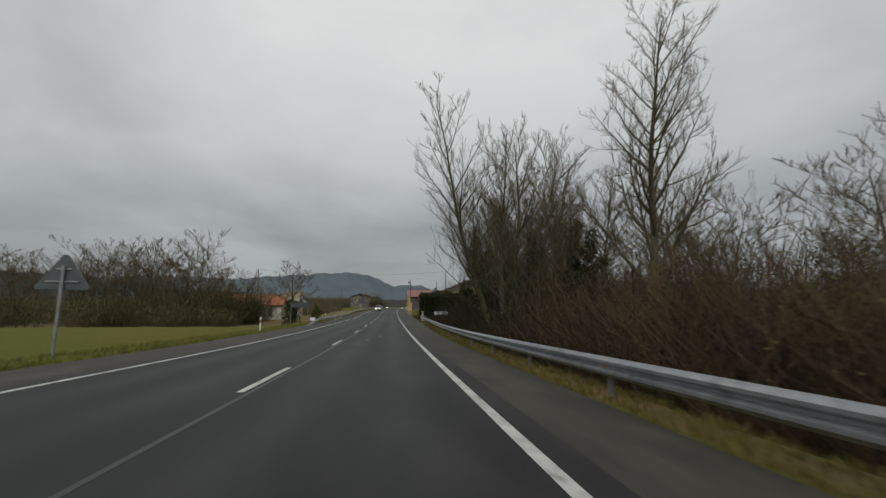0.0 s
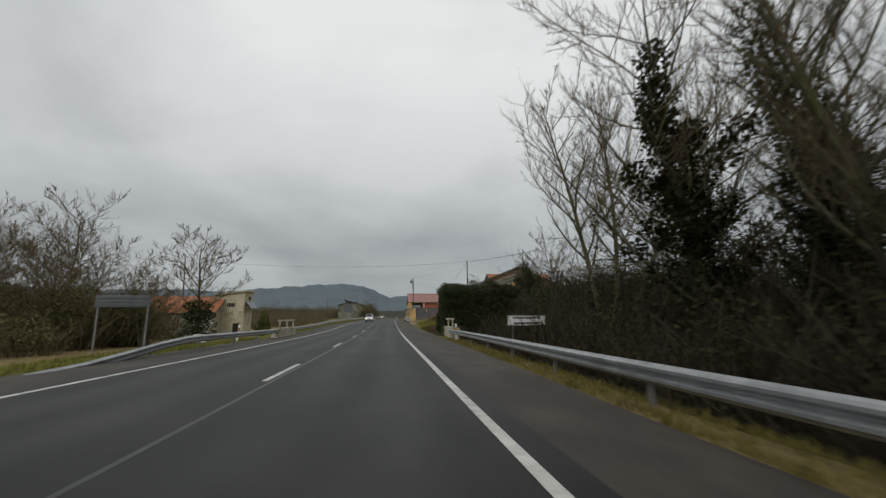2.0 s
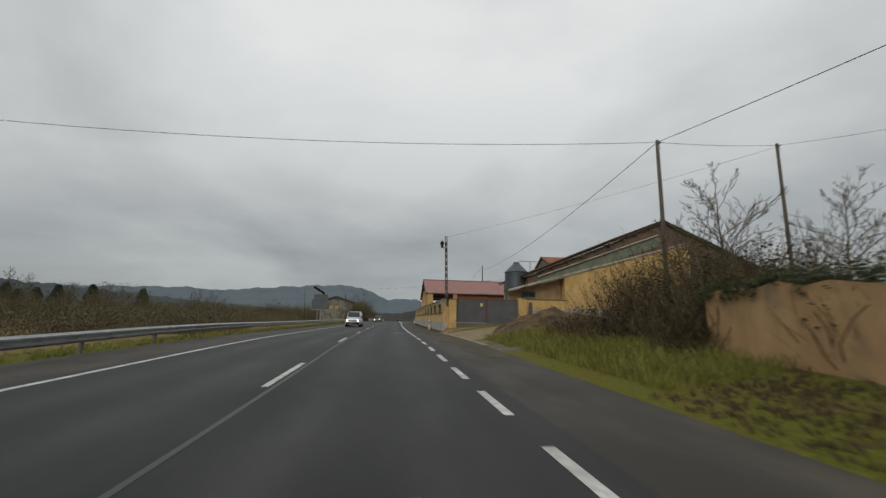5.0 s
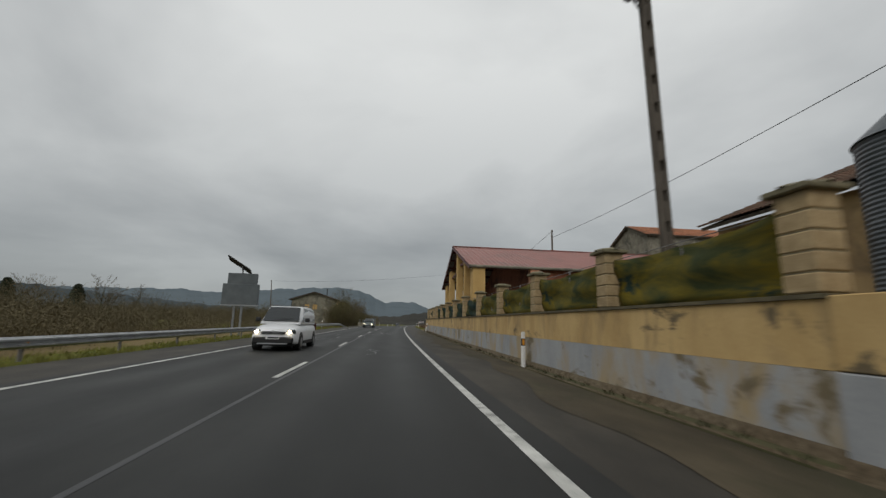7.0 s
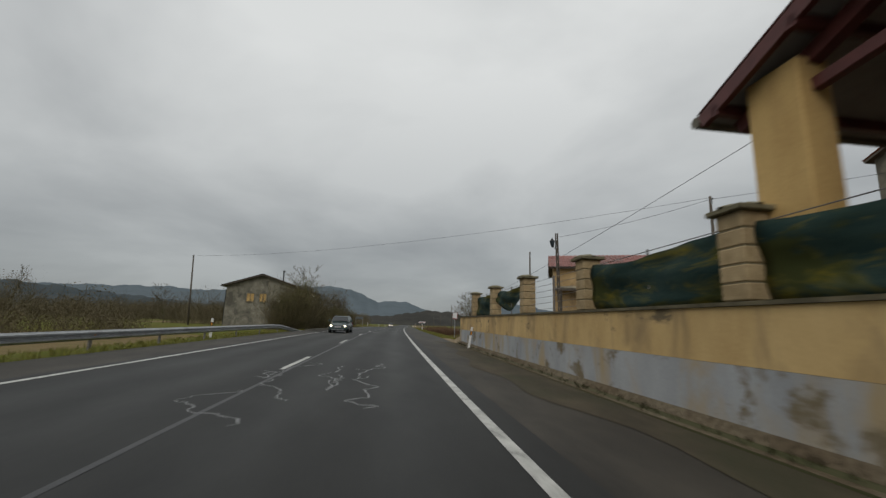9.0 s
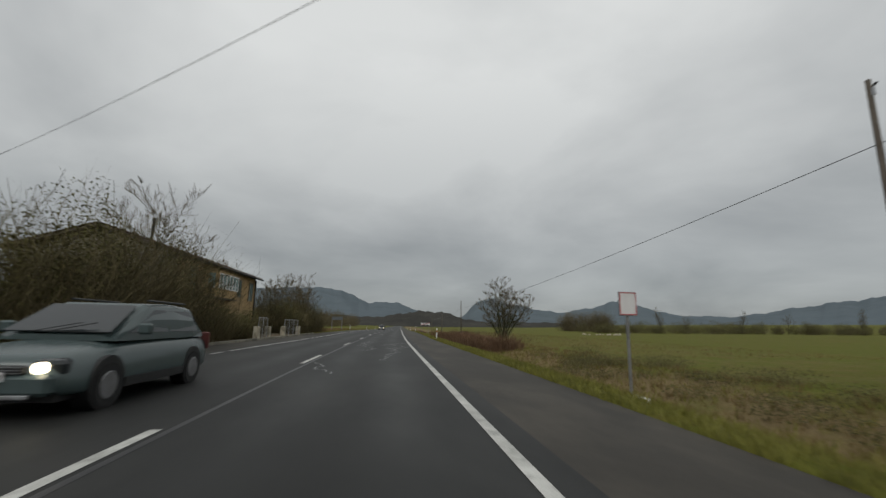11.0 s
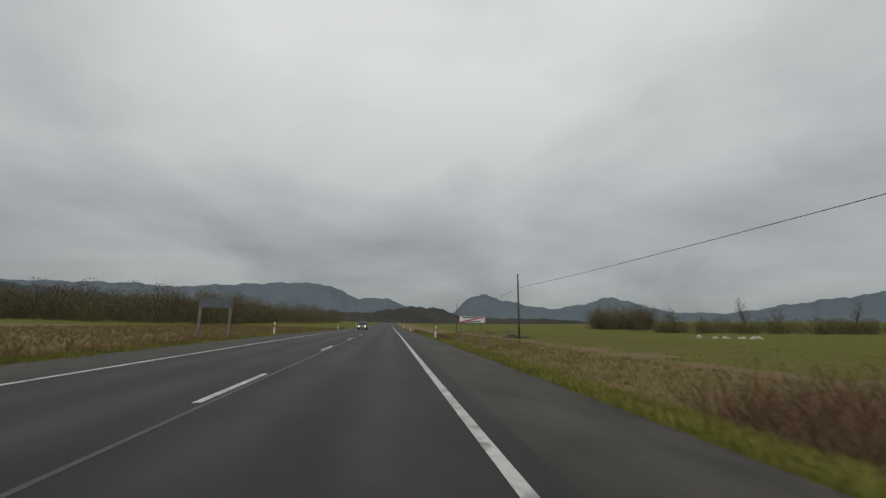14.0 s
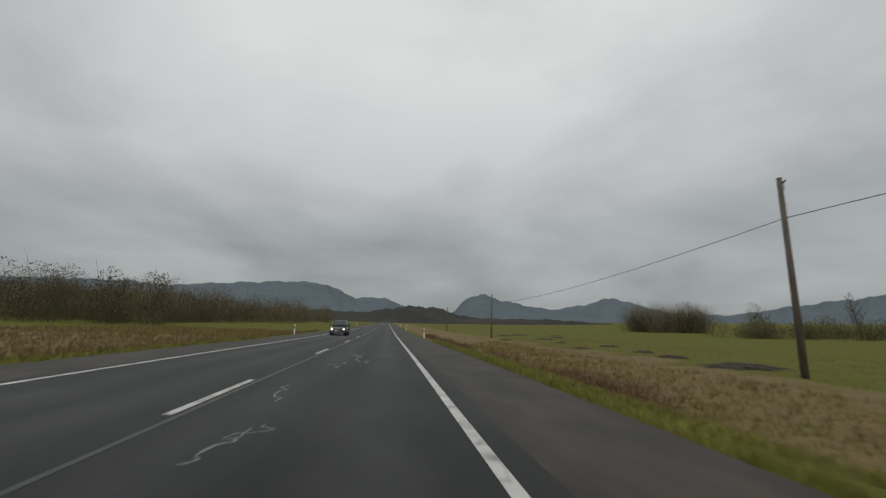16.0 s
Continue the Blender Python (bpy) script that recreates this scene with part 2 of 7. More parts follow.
NETTING_OLD = surface("yellowed shade netting", (0.026, 0.038, 0.016), (0.060, 0.066, 0.024), 2.5, 0.85, 0.3, stain=(0.155, 0.118, 0.014), stain_scale=1.0, stain_at=0.47, stretch=(1, 0.5, 1.8), spec=0.15, flakes=((0.020, 0.038, 0.030), 0.9, 0.56, (1, 0.6, 1.6)))
NETTING = surface("green shade netting", (0.010, 0.026, 0.024), (0.028, 0.050, 0.040), 2.5, 0.85, 0.3, stain=(0.135, 0.112, 0.012), stain_scale=1.2, stain_at=0.55, stretch=(1, 0.55, 2.2), spec=0.15, flakes=((0.038, 0.044, 0.012), 0.8, 0.51, (1, 0.6, 1.6)))
TILE = surface("clay roof tile", (0.22, 0.08, 0.038), (0.40, 0.165, 0.08), 3, 0.85, 0.4, stain=(0.15, 0.08, 0.045), stain_scale=0.9, island=0.18)
REDSHEET = surface("red sheet roofing", (0.215, 0.082, 0.066), (0.29, 0.115, 0.093), 1.0, 0.5, 0.1, stain=(0.175, 0.085, 0.068), stain_scale=0.4)
DARKRED = surface("dark red painted steel", (0.075, 0.020, 0.017), (0.125, 0.034, 0.029), 4, 0.5, 0.1)
BRICKRED = surface("red brown brick", (0.20, 0.072, 0.040), (0.31, 0.125, 0.072), 5, 0.9, 0.4, stain=(0.1, 0.04, 0.03), stain_scale=0.6)
UNDERROOF = surface("grey underside sheet", (0.27, 0.26, 0.25), (0.38, 0.37, 0.355), 2, 0.8, 0.1)
PALE_RUBBLE = surface("pale patched rubble wall", (0.25, 0.225, 0.16), (0.46, 0.42, 0.31), 2.2, 0.95, 0.8, stain=(0.15, 0.135, 0.10), stain_scale=1.4, stain_at=0.56, dist=0.05)
TOWER_PLASTER = surface("beige stained plaster", (0.36, 0.325, 0.22), (0.54, 0.495, 0.355), 1.4, 0.95, 0.5, stain=(0.25, 0.22, 0.15), stain_scale=0.9, stain_at=0.57)
STONE = surface("weathered rubble stone", (0.14, 0.125, 0.09), (0.30, 0.27, 0.20), 3.5, 0.95, 0.8, stain=(0.08, 0.075, 0.06), stain_scale=1.0, dist=0.05)
GREYWALL = surface("old grey plaster", (0.15, 0.14, 0.11), (0.29, 0.27, 0.21), 1.4, 0.95, 0.5, stain=(0.10, 0.095, 0.075), stain_scale=0.7, stain_at=0.52)
WHITEWASH = surface("flaking whitewash", (0.42, 0.41, 0.38), (0.62, 0.61, 0.57), 2, 0.9, 0.4, stain=(0.28, 0.25, 0.18), stain_scale=1.2, stain_at=0.56)
WOOD = surface("weathered pole wood", (0.055, 0.045, 0.035), (0.14, 0.12, 0.095), 4, 0.9, 0.5, stretch=(3, 3, 0.3))
DARK = surface("dark opening", (0.012, 0.012, 0.012), (0.025, 0.024, 0.022), 3, 0.9, 0.0)
GATE = surface("grey sheet steel gate", (0.062, 0.062, 0.066), (0.10, 0.10, 0.105), 1.3, 0.6, 0.1, stain=(0.075, 0.07, 0.065), stain_scale=0.8)
GALV = surface("corrugated galvanised silo", (0.055, 0.066, 0.074), (0.105, 0.118, 0.127), 1.5, 0.45, 0.05, metal=0.3, stain=(0.085, 0.095, 0.105), stain_scale=0.8)
TILE_OLD = surface("weathered brown roof tile", (0.058, 0.031, 0.019), (0.14, 0.077, 0.047), 3, 0.9, 0.4, stain=(0.055, 0.042, 0.028), stain_scale=0.9, island=0.2)
WHITE = surface("white plastic", (0.62, 0.62, 0.60), (0.78, 0.78, 0.76), 3, 0.5, 0.1, stain=(0.45, 0.43, 0.38), stain_scale=3, stain_at=0.64)
BLACK = surface("black plastic", (0.010, 0.010, 0.010), (0.02, 0.02, 0.02), 4, 0.5, 0.1)
AMBER = surface("amber reflector", (0.5, 0.2, 0.015), (0.62, 0.28, 0.03), 5, 0.3, 0.0)
SIGNBACK = surface("bare sign back", (0.085, 0.098, 0.105), (0.128, 0.143, 0.15), 2, 0.5, 0.05, metal=0.3)
SIGNWHITE = surface("white sign face", (0.62, 0.62, 0.62), (0.74, 0.74, 0.74), 2, 0.4, 0.02, stain=(0.5, 0.49, 0.46), stain_scale=2, stain_at=0.66)
SIGNRED = surface("red sign stripe", (0.33, 0.022, 0.03), (0.42, 0.04, 0.045), 3, 0.4, 0.0)
BARK = surface("grey brown bark", (0.042, 0.036, 0.023), (0.14, 0.123, 0.082), 5, 0.95, 0.6, stain=(0.075, 0.076, 0.028), stain_scale=0.8, stain_at=0.5, stretch=(2, 2, 0.6))
PALE_BARK = surface("pale lichened bark", (0.10, 0.092, 0.066), (0.24, 0.222, 0.17), 5, 0.95, 0.6, stain=(0.075, 0.072, 0.04), stain_scale=1.0, stretch=(2, 2, 0.6))
TWIG = surface("bare twigs", (0.056, 0.041, 0.019), (0.140, 0.103, 0.052), 1.0, 0.95, 0.0, island=0.35)
REDTWIG = surface("red brown brush", (0.050, 0.034, 0.017), (0.118, 0.080, 0.040), 0.6, 0.95, 0.0, island=0.35)
IVY = surface("dark ivy leaves", (0.017, 0.023, 0.009), (0.050, 0.058, 0.023), 1.0, 0.8, 0.0, island=0.45, spec=0.12)
WOODTWIG = surface("olive brown winter wood", (0.062, 0.051, 0.026), (0.145, 0.119, 0.064), 0.3, 0.95, 0.0, island=0.22)
BRAMBLE = surface("red brown bramble", (0.075, 0.044, 0.025), (0.19, 0.112, 0.062), 0.6, 0.95, 0.0, island=0.35)
# SCRUB and LEAF colours are lowered to stand for shade inside dense growth
SCRUB = surface("brown scrub stems darkened for inner shade", (0.018, 0.0145, 0.008), (0.052, 0.041, 0.023), 0.5, 0.95, 0.0, island=0.4)
HEDGE = surface("olive brown hedge stems", (0.064, 0.053, 0.025), (0.145, 0.120, 0.060), 0.3, 0.95, 0.0, island=0.4)
HEDGELEAF = surface("olive hedge leaves", (0.048, 0.047, 0.016), (0.112, 0.102, 0.038), 0.3, 0.85, 0.0, island=0.45, spec=0.2)
LEAF = surface("olive scrub leaves darkened for inner shade", (0.013, 0.013, 0.005), (0.038, 0.035, 0.013), 0.5, 0.85, 0.0, island=0.45, spec=0.1)
GRASSBLADE = surface("green grass blades", (0.108, 0.112, 0.018), (0.21, 0.20, 0.040), 0.4, 0.8, 0.0, island=0.4)
DULLGRASS = surface("dull mossy verge grass", (0.095, 0.082, 0.016), (0.18, 0.15, 0.034), 0.4, 0.85, 0.0, island=0.4)
SAND = surface("tan sandy edge", (0.20, 0.15, 0.09), (0.33, 0.26, 0.165), 2.5, 0.95, 0.5, stain=(0.14, 0.11, 0.07), stain_scale=1.0)
DRYBLADE = surface("dry grass stalks", (0.115, 0.080, 0.030), (0.22, 0.158, 0.066), 0.4, 0.9, 0.0, island=0.35)
GLASS = glassy("window glass")
TEALGLASS = glassy("pale teal window glass", (0.16, 0.25, 0.24), 0.15)


# ---- building helpers ----
def to_mesh(name, bm, mats, smooth=False):
    me = bpy.data.meshes.new(name)
    bm.to_mesh(me)
    bm.free()
    for m in (mats if isinstance(mats, (list, tuple)) else [mats]):
        me.materials.append(m)
    if smooth:
        for p in me.polygons:
            p.use_smooth = True
    return me


def mesh_of(name, verts, faces, mats, smooth=False):
    me = bpy.data.meshes.new(name)
    me.from_pydata([tuple(v) for v in verts], [], faces)
    for m in (mats if isinstance(mats, (list, tuple)) else [mats]):
        me.materials.append(m)
    if smooth:
        for p in me.polygons:
            p.use_smooth = True
    me.update()
    return me


def thing(name, m, label, category, group=""):
    ob = new(name)
    ob.empty_display_size = 0.2
    ob.matrix_world = m
    return tagged(ob, label, category, group)


def part(name, bm, mats, parent, label="", smooth=False, kind=""):
    ob = new(name, to_mesh(name, bm, mats, smooth) if isinstance(bm, bmesh.types.BMesh) else bm)
    ob.parent = parent
    return tagged(ob, label, kind=kind)


def setting(name, data, label="", category=""):
    return tagged(new(name, data), label, category, kind="structure")


def box(bm, c, size, rot=None, mat=0, bevel=0.0):
    m = Matrix.Translation(c) @ (rot.to_4x4() if rot else Matrix.Identity(4)) @ Matrix.Diagonal((*size, 1))
    r = bmesh.ops.create_cube(bm, size=1, matrix=m)
    fs = {f for v in r["verts"] for f in v.link_faces}
    for f in fs:
        f.material_index = mat
    if bevel:
        es = list({e for v in r["verts"] for e in v.link_edges})
        for f in bmesh.ops.bevel(bm, geom=es, offset=bevel, segments=1, affect='EDGES')["faces"]:
            f.material_index = mat
    return bm


def a_box(c, size, rot=None, bevel=0.0):
    return box(bmesh.new(), c, size, rot, 0, bevel)


def rod(bm, p0, p1, r0, r1=None, n=8, mat=0, caps=True):
    p0, p1 = Vector(p0), Vector(p1)
    r1 = r0 if r1 is None else r1
    d = p1 - p0
    m = Matrix.Translation((p0 + p1) / 2) @ d.to_track_quat("Z", "Y").to_matrix().to_4x4()
    r = bmesh.ops.create_cone(bm, cap_ends=caps, segments=n, radius1=r0, radius2=max(r1, 1e-4), depth=d.length, matrix=m)
    for f in {f for v in r["verts"] for f in v.link_faces}:
        f.material_index = mat
    return bm


def a_rod(p0, p1, r0, r1=None, n=8):
    return rod(bmesh.new(), p0, p1, r0, r1, n)


def prism(bm, outline, y0, y1, mat=0):
    """A solid from an outline of (x, z) drawn along y."""
    a = [bm.verts.new((x, y0, z)) for x, z in outline]
    b = [bm.verts.new((x, y1, z)) for x, z in outline]
    n = len(a)
    fs = [bm.faces.new(a[::-1]), bm.faces.new(b)]
    for i in range(n):
        fs.append(bm.faces.new((a[i], a[(i + 1) % n], b[(i + 1) % n], b[i])))
    for f in fs:
        f.material_index = mat
    bmesh.ops.recalc_face_normals(bm, faces=fs)
    return bm


def sweep(profile, path, closed=False):
    """Verts and faces of an open or closed (x, z) profile carried along a list of (x, s, z) places by the road."""
    vs, fs = [], []
    n = len(profile)
    for x, s, z in path:
        for px, pz in profile:
            vs.append(rp(x + px, s, z + pz))
    m = n if closed else n - 1
    for i in range(len(path) - 1):
        for j in range(m):
            a, b = i * n + j, i * n + (j + 1) % n
            fs.append((a, a + n, b + n, b))
    if closed:
        fs.append(tuple(range(n)))
        fs.append(tuple(reversed(range(len(vs) - n, len(vs)))))
    return vs, fs


# ---- ground ----
def spread(a, b, step):
    return list(np.arange(a, b, step))


def make_ground():
    xs = sorted(set([round(v, 3) for v in [-4200, -3000, -2000, -1300, -800, -500, -330, -220, -150, -110, -80, -65, -55, -48] + spread(-42, -16, 2.0) + spread(-16, -8.3, 0.55) + [-8.3, -8.1, -3, 3.3, 3.7] + spread(3.75, 14, 0.5) + spread(14, 42, 2.0) + [46, 52, 60, 70, 85, 110, 150, 220, 330, 500, 800, 1300, 2000, 3000, 4200]]))
    ss = [-300, -220, -160, -110, -80, -60, -45, -35, -27] + spread(-20, 300, 1.6) + spread(300, 400, 5) + [405, 430, 470, 520, 580, 660, 760, 900, 1100, 1400, 1800, 2300, 3000, 3800, 4700]
    X, S = np.meshgrid(xs, ss)
    wx, wy = world_xy(X, S)
    wz = ground_z(X, S)
    n = len(xs)
    vs = np.stack([wx, wy, wz], -1).reshape(-1, 3)
    fs = [(i * n + j, i * n + j + 1, (i + 1) * n + j + 1, (i + 1) * n + j) for i in range(len(ss) - 1) for j in range(n - 1)]
    me = mesh_of("ground", vs, fs, GROUND, True)
    x, s = X.ravel(), S.ravel()
    r, l = x - edge_r(s), EDGE_L - x
    wob = 0.35 * np.sin(s * 0.9) + 0.3 * np.sin(s * 0.37 + 1)
    dry = np.zeros_like(x)
    dry = np.maximum(dry, np.where((r > 1.4 + wob * 0.5) & (r < 11 + 3 * wob) & (s > 236), 1, 0))
    dry = np.maximum(dry, np.where((r > 2.2) & (r < 6.5 + wob) & (s > 176) & (s <= 236), 0.75, 0))
    dry = np.maximum(dry, np.where((l > 1.2) & (l < 45) & (s > 236) & (s < 304 + 8 * wob), 1, 0))
    dry = np.maximum(dry, np.where((l > 2.5) & (l < 100 + 25 * wob) & (s > 45 + 5 * wob) & (s < 188 + 6 * wob), 0.8, 0))
    dry = np.maximum(dry, np.where((r > 0) & (r < 1.6) & (s < 60), 0.75, 0))
    dry = np.maximum(dry, np.where((r > 6) & (r < 24 + 8 * wob) & (s > 176), 0.15, 0))
    dirt = np.zeros_like(x)
    dirt = np.maximum(dirt, np.where((r > 1.6) & (r < 30 + 8 * wob) & (s < 62), 1, 0))
    dirt = np.maximum(dirt, np.where((r > 0) & (r < 20 + 5 * wob) & (s > 64) & (s < 78), 0.8, 0))
    dirt = np.maximum(dirt, np.where((r > 0.0) & (r < 30 + 6 * wob) & (s > 94 + wob) & (s < 114), 0.9, 0))
    dirt = np.maximum(dirt, np.where((r > -0.6) & (r < 42 + 6 * wob) & (s >= 114) & (s < 172 + np.where(r > 4, 4 * wob, 0)), 1.0, 0))
    dirt = np.maximum(dirt, np.where((l > 0) & (l < 6) & (s > 196) & (s < 226), 0.6, 0))
    dirt = np.maximum(dirt, np.where((l > 6) & (s < 42), 0.15, 0))
    track = np.where((r > 0.15 + 0.3 * wob) & (r < 12) & (s > 99 + 2 * wob) & (s < 114) | (r > 0) & (r < 9) & (s > 172) & (s < 180), 1.0, 0.0)
    at = me.color_attributes.new("cover", 'FLOAT_COLOR', 'POINT')
    at.data.foreach_set("color", np.stack([1 - np.maximum(dry, dirt), dry, dirt, track], -1).ravel().astype(np.float32))
    setting("ground", me, "grassy verges and fields of rough winter grass", "ground")


def ground_material():
    m = bpy.data.materials.new("winter grass and earth")
    m.use_nodes = True
    n, l = m.node_tree.nodes, m.node_tree.links
    b = n["Principled BSDF"]
    t = n.new("ShaderNodeTexCoord")
    at = n.new("ShaderNodeVertexColor")
    at.layer_name = "cover"
    sp = n.new("ShaderNodeSeparateColor")
    l.new(at.outputs["Color"], sp.inputs["Color"])

    def noise_of(scale, detail=6, rough=0.6):
        a = n.new("ShaderNodeTexNoise")
        a.inputs["Scale"].default_value, a.inputs["Detail"].default_value, a.inputs["Roughness"].default_value = scale, detail, rough
        l.new(t.outputs["Object"], a.inputs["Vector"])
        return a.outputs["Fac"]

    def two(fac, c0, c1, p0=0.35, p1=0.65):
        r = n.new("ShaderNodeValToRGB")
        r.color_ramp.elements[0].position, r.color_ramp.elements[0].color = p0, (*c0, 1)
        r.color_ramp.elements[1].position, r.color_ramp.elements[1].color = p1, (*c1, 1)
        l.new(fac, r.inputs["Fac"])
        return r.outputs["Color"]

    def over(a, bb, fac):
        x = n.new("ShaderNodeMix")
        x.data_type = 'RGBA'
        l.new(fac, x.inputs["Factor"])
        l.new(a, x.inputs[6])
        l.new(bb, x.inputs[7])
        return x.outputs[2]

    def soft(chan, amount=0.9):
        a = n.new("ShaderNodeMath")
        a.operation = 'MULTIPLY_ADD'
        a.inputs[1].default_value = amount
        l.new(patch, a.inputs[0])
        l.new(chan, a.inputs[2])
        c = n.new("ShaderNodeMapRange")
        c.inputs["From Min"].default_value, c.inputs["From Max"].default_value = 0.55, 0.95
        l.new(a.outputs[0], c.inputs["Value"])
        return c.outputs["Result"]

    patch = noise_of(0.5)
    fine = noise_of(11, 8, 0.7)
    broad = noise_of(0.09, 5)
    green = over(two(fine, (0.062, 0.074, 0.006), (0.126, 0.138, 0.016)), two(fine, (0.078, 0.072, 0.010), (0.142, 0.126, 0.022)), two(broad, (0, 0, 0), (1, 1, 1), 0.45, 0.7))
    green = over(green, two(fine, (0.094, 0.070, 0.018), (0.165, 0.124, 0.038)), two(noise_of(1.1, 9, 0.72), (0, 0, 0), (1, 1, 1), 0.49, 0.70))
    dry = over(two(fine, (0.118, 0.084, 0.038), (0.225, 0.17, 0.083)), two(fine, (0.085, 0.084, 0.020), (0.155, 0.142, 0.042)), two(patch, (0, 0, 0), (1, 1, 1), 0.5, 0.7))
    dirt = over(two(fine, (0.055, 0.040, 0.024), (0.16, 0.125, 0.08)), two(fine, (0.09, 0.075, 0.05), (0.21, 0.175, 0.12)), two(patch, (0, 0, 0), (1, 1, 1), 0.4, 0.65))
    c = over(green, dry, soft(sp.outputs["Green"]))
    c = over(c, dirt, soft(sp.outputs["Blue"], 0.7))
    c = over(c, over(two(noise_of(3.0, 8, 0.65), (0.17, 0.128, 0.078), (0.29, 0.225, 0.145)), two(fine, (0.085, 0.09, 0.025), (0.15, 0.15, 0.05)), two(noise_of(0.28, 6), (0, 0, 0), (1, 1, 1), 0.54, 0.66)), soft(at.outputs["Alpha"], 0.7))
    l.new(c, b.inputs["Base Color"])
    b.inputs["Roughness"].default_value = 0.95
    b.inputs["Specular IOR Level"].default_value = 0.15
    bp = n.new("ShaderNodeBump")
    bp.inputs["Strength"].default_value, bp.inputs["Distance"].default_value = 0.7, 0.06
    l.new(noise_of(9, 8, 0.7), bp.inputs["Height"])
    l.new(bp.outputs["Normal"], b.inputs["Normal"])
    return m


GROUND = ground_material()
make_ground()


# ---- road ----
def road_strip(name, x0, x1, s0, s1, z, mat, label, step=2.0, cols=2, category="road"):
    ss = list(np.arange(s0, s1, step)) + [s1]
    vs, fs = [], []
    for s in ss:
        for i in range(cols):
            u = i / (cols - 1)
            xa = x0(s) if callable(x0) else x0
            xb = x1(s) if callable(x1) else x1
            vs.append(rp(xa + (xb - xa) * u, s, z))
    for i in range(len(ss) - 1):
        for j in range(cols - 1):
            a = i * cols + j
            fs.append((a, a + 1, a + cols + 1, a + cols))
    me = mesh_of(name, vs, fs, mat)
    at = me.attributes.new("across", 'FLOAT', 'POINT')
    at.data.foreach_set("value", [((x0(s) if callable(x0) else x0) * (1 - i / (cols - 1)) + (x1(s) if callable(x1) else x1) * i / (cols - 1)) for s in ss for i in range(cols)])
    return me


def wheel_tracks(m, lanes):
    """Two paler polished tracks along each lane and a few tarry blotches."""
    n, l = m.node_tree.nodes, m.node_tree.links
    b = n["Principled BSDF"]
    col = b.inputs["Base Color"].links[0].from_socket
    at = n.new("ShaderNodeAttribute")
    at.attribute_name = "across"
    t = n.new("ShaderNodeTexCoord")
    wv = n.new("ShaderNodeTexNoise")
    wv.inputs["Scale"].default_value, wv.inputs["Detail"].default_value = 0.35, 7
    l.new(t.outputs["Object"], wv.inputs["Vector"])

    def calc(op, a, c, d=None):
        k = n.new("ShaderNodeMath")
        k.operation = op
        for i, v in enumerate((a, c, d)):
            if v is not None:
                if isinstance(v, (int, float)):
                    k.inputs[i].default_value = v
                else:
                    l.new(v, k.inputs[i])
        return k.outputs[0]
    fac = None
    for c in lanes:
        for e in (-0.82, 0.82):
            d = calc('ABSOLUTE', calc('SUBTRACT', at.outputs["Fac"], c + e), None)
            g = n.new("ShaderNodeMapRange")
            g.interpolation_type = 'SMOOTHSTEP'
            g.inputs["From Min"].default_value, g.inputs["From Max"].default_value = 0.75, 0.0
            l.new(d, g.inputs["Value"])
            fac = g.outputs["Result"] if fac is None else calc('MAXIMUM', fac, g.outputs["Result"])
    k = calc('MULTIPLY_ADD', calc('MULTIPLY', fac, wv.outputs["Fac"]), 0.42, 0.93)
    hs = n.new("ShaderNodeHueSaturation")
    l.new(k, hs.inputs["Value"])
    l.new(col, hs.inputs["Color"])
    l.new(hs.outputs["Color"], b.inputs["Base Color"])
    l.new(calc('MULTIPLY_ADD', calc('MULTIPLY', fac, wv.outputs["Fac"]), -0.10, 0.64), b.inputs["Roughness"])


wheel_tracks(ASPHALT, (0.0, -3.85))
setting("road", road_strip("road", -6.2, 2.35, -300, 1500, 0.0, ASPHALT, "", cols=4), "damp dark asphalt two-lane road", "road")
setting("shoulder_right", road_strip("shoulder_right", 2.35, edge_r, -300, 1500, -0.004, SHOULDER, ""), "coarse brownish asphalt hard shoulder", "road shoulder")
setting("mud_strip", road_strip("mud_strip", lambda s: 3.45 + 0.28 * math.sin(s * 0.31) + 0.16 * math.sin(s * 1.3 + 1) - (0.5 if 99 < s < 112 else 0), edge_r, 92, 172, 0.003, MUD, "", 0.8), "brown mud washed over the shoulder", "mud strip")
setting("sand_edge", road_strip("sand_edge", lambda s: float(edge_r(s)) - 0.04 + 0.05 * math.sin(s * 2.1), lambda s: float(edge_r(s)) + 0.34 + 0.1 * math.sin(s * 1.1), 97.5, 113.2, 0.022, SAND, "", 0.5), "tan sandy strip along the farm entrance", "sand strip")
setting("shoulder_left", road_strip("shoulder_left", EDGE_L, -6.2, -300, 1500, -0.004, SHOULDER, ""), "coarse greyish asphalt hard shoulder", "road shoulder")


def line_marks(name, x, spans, label, w=0.15):
    lines = setting(name, None, label, "road marking")
    for a, b in spans:
        p = new("paint_strip", road_strip("paint_strip", x - w / 2, x + w / 2, a, b, 0.005, PAINT, ""))
        p.parent = lines


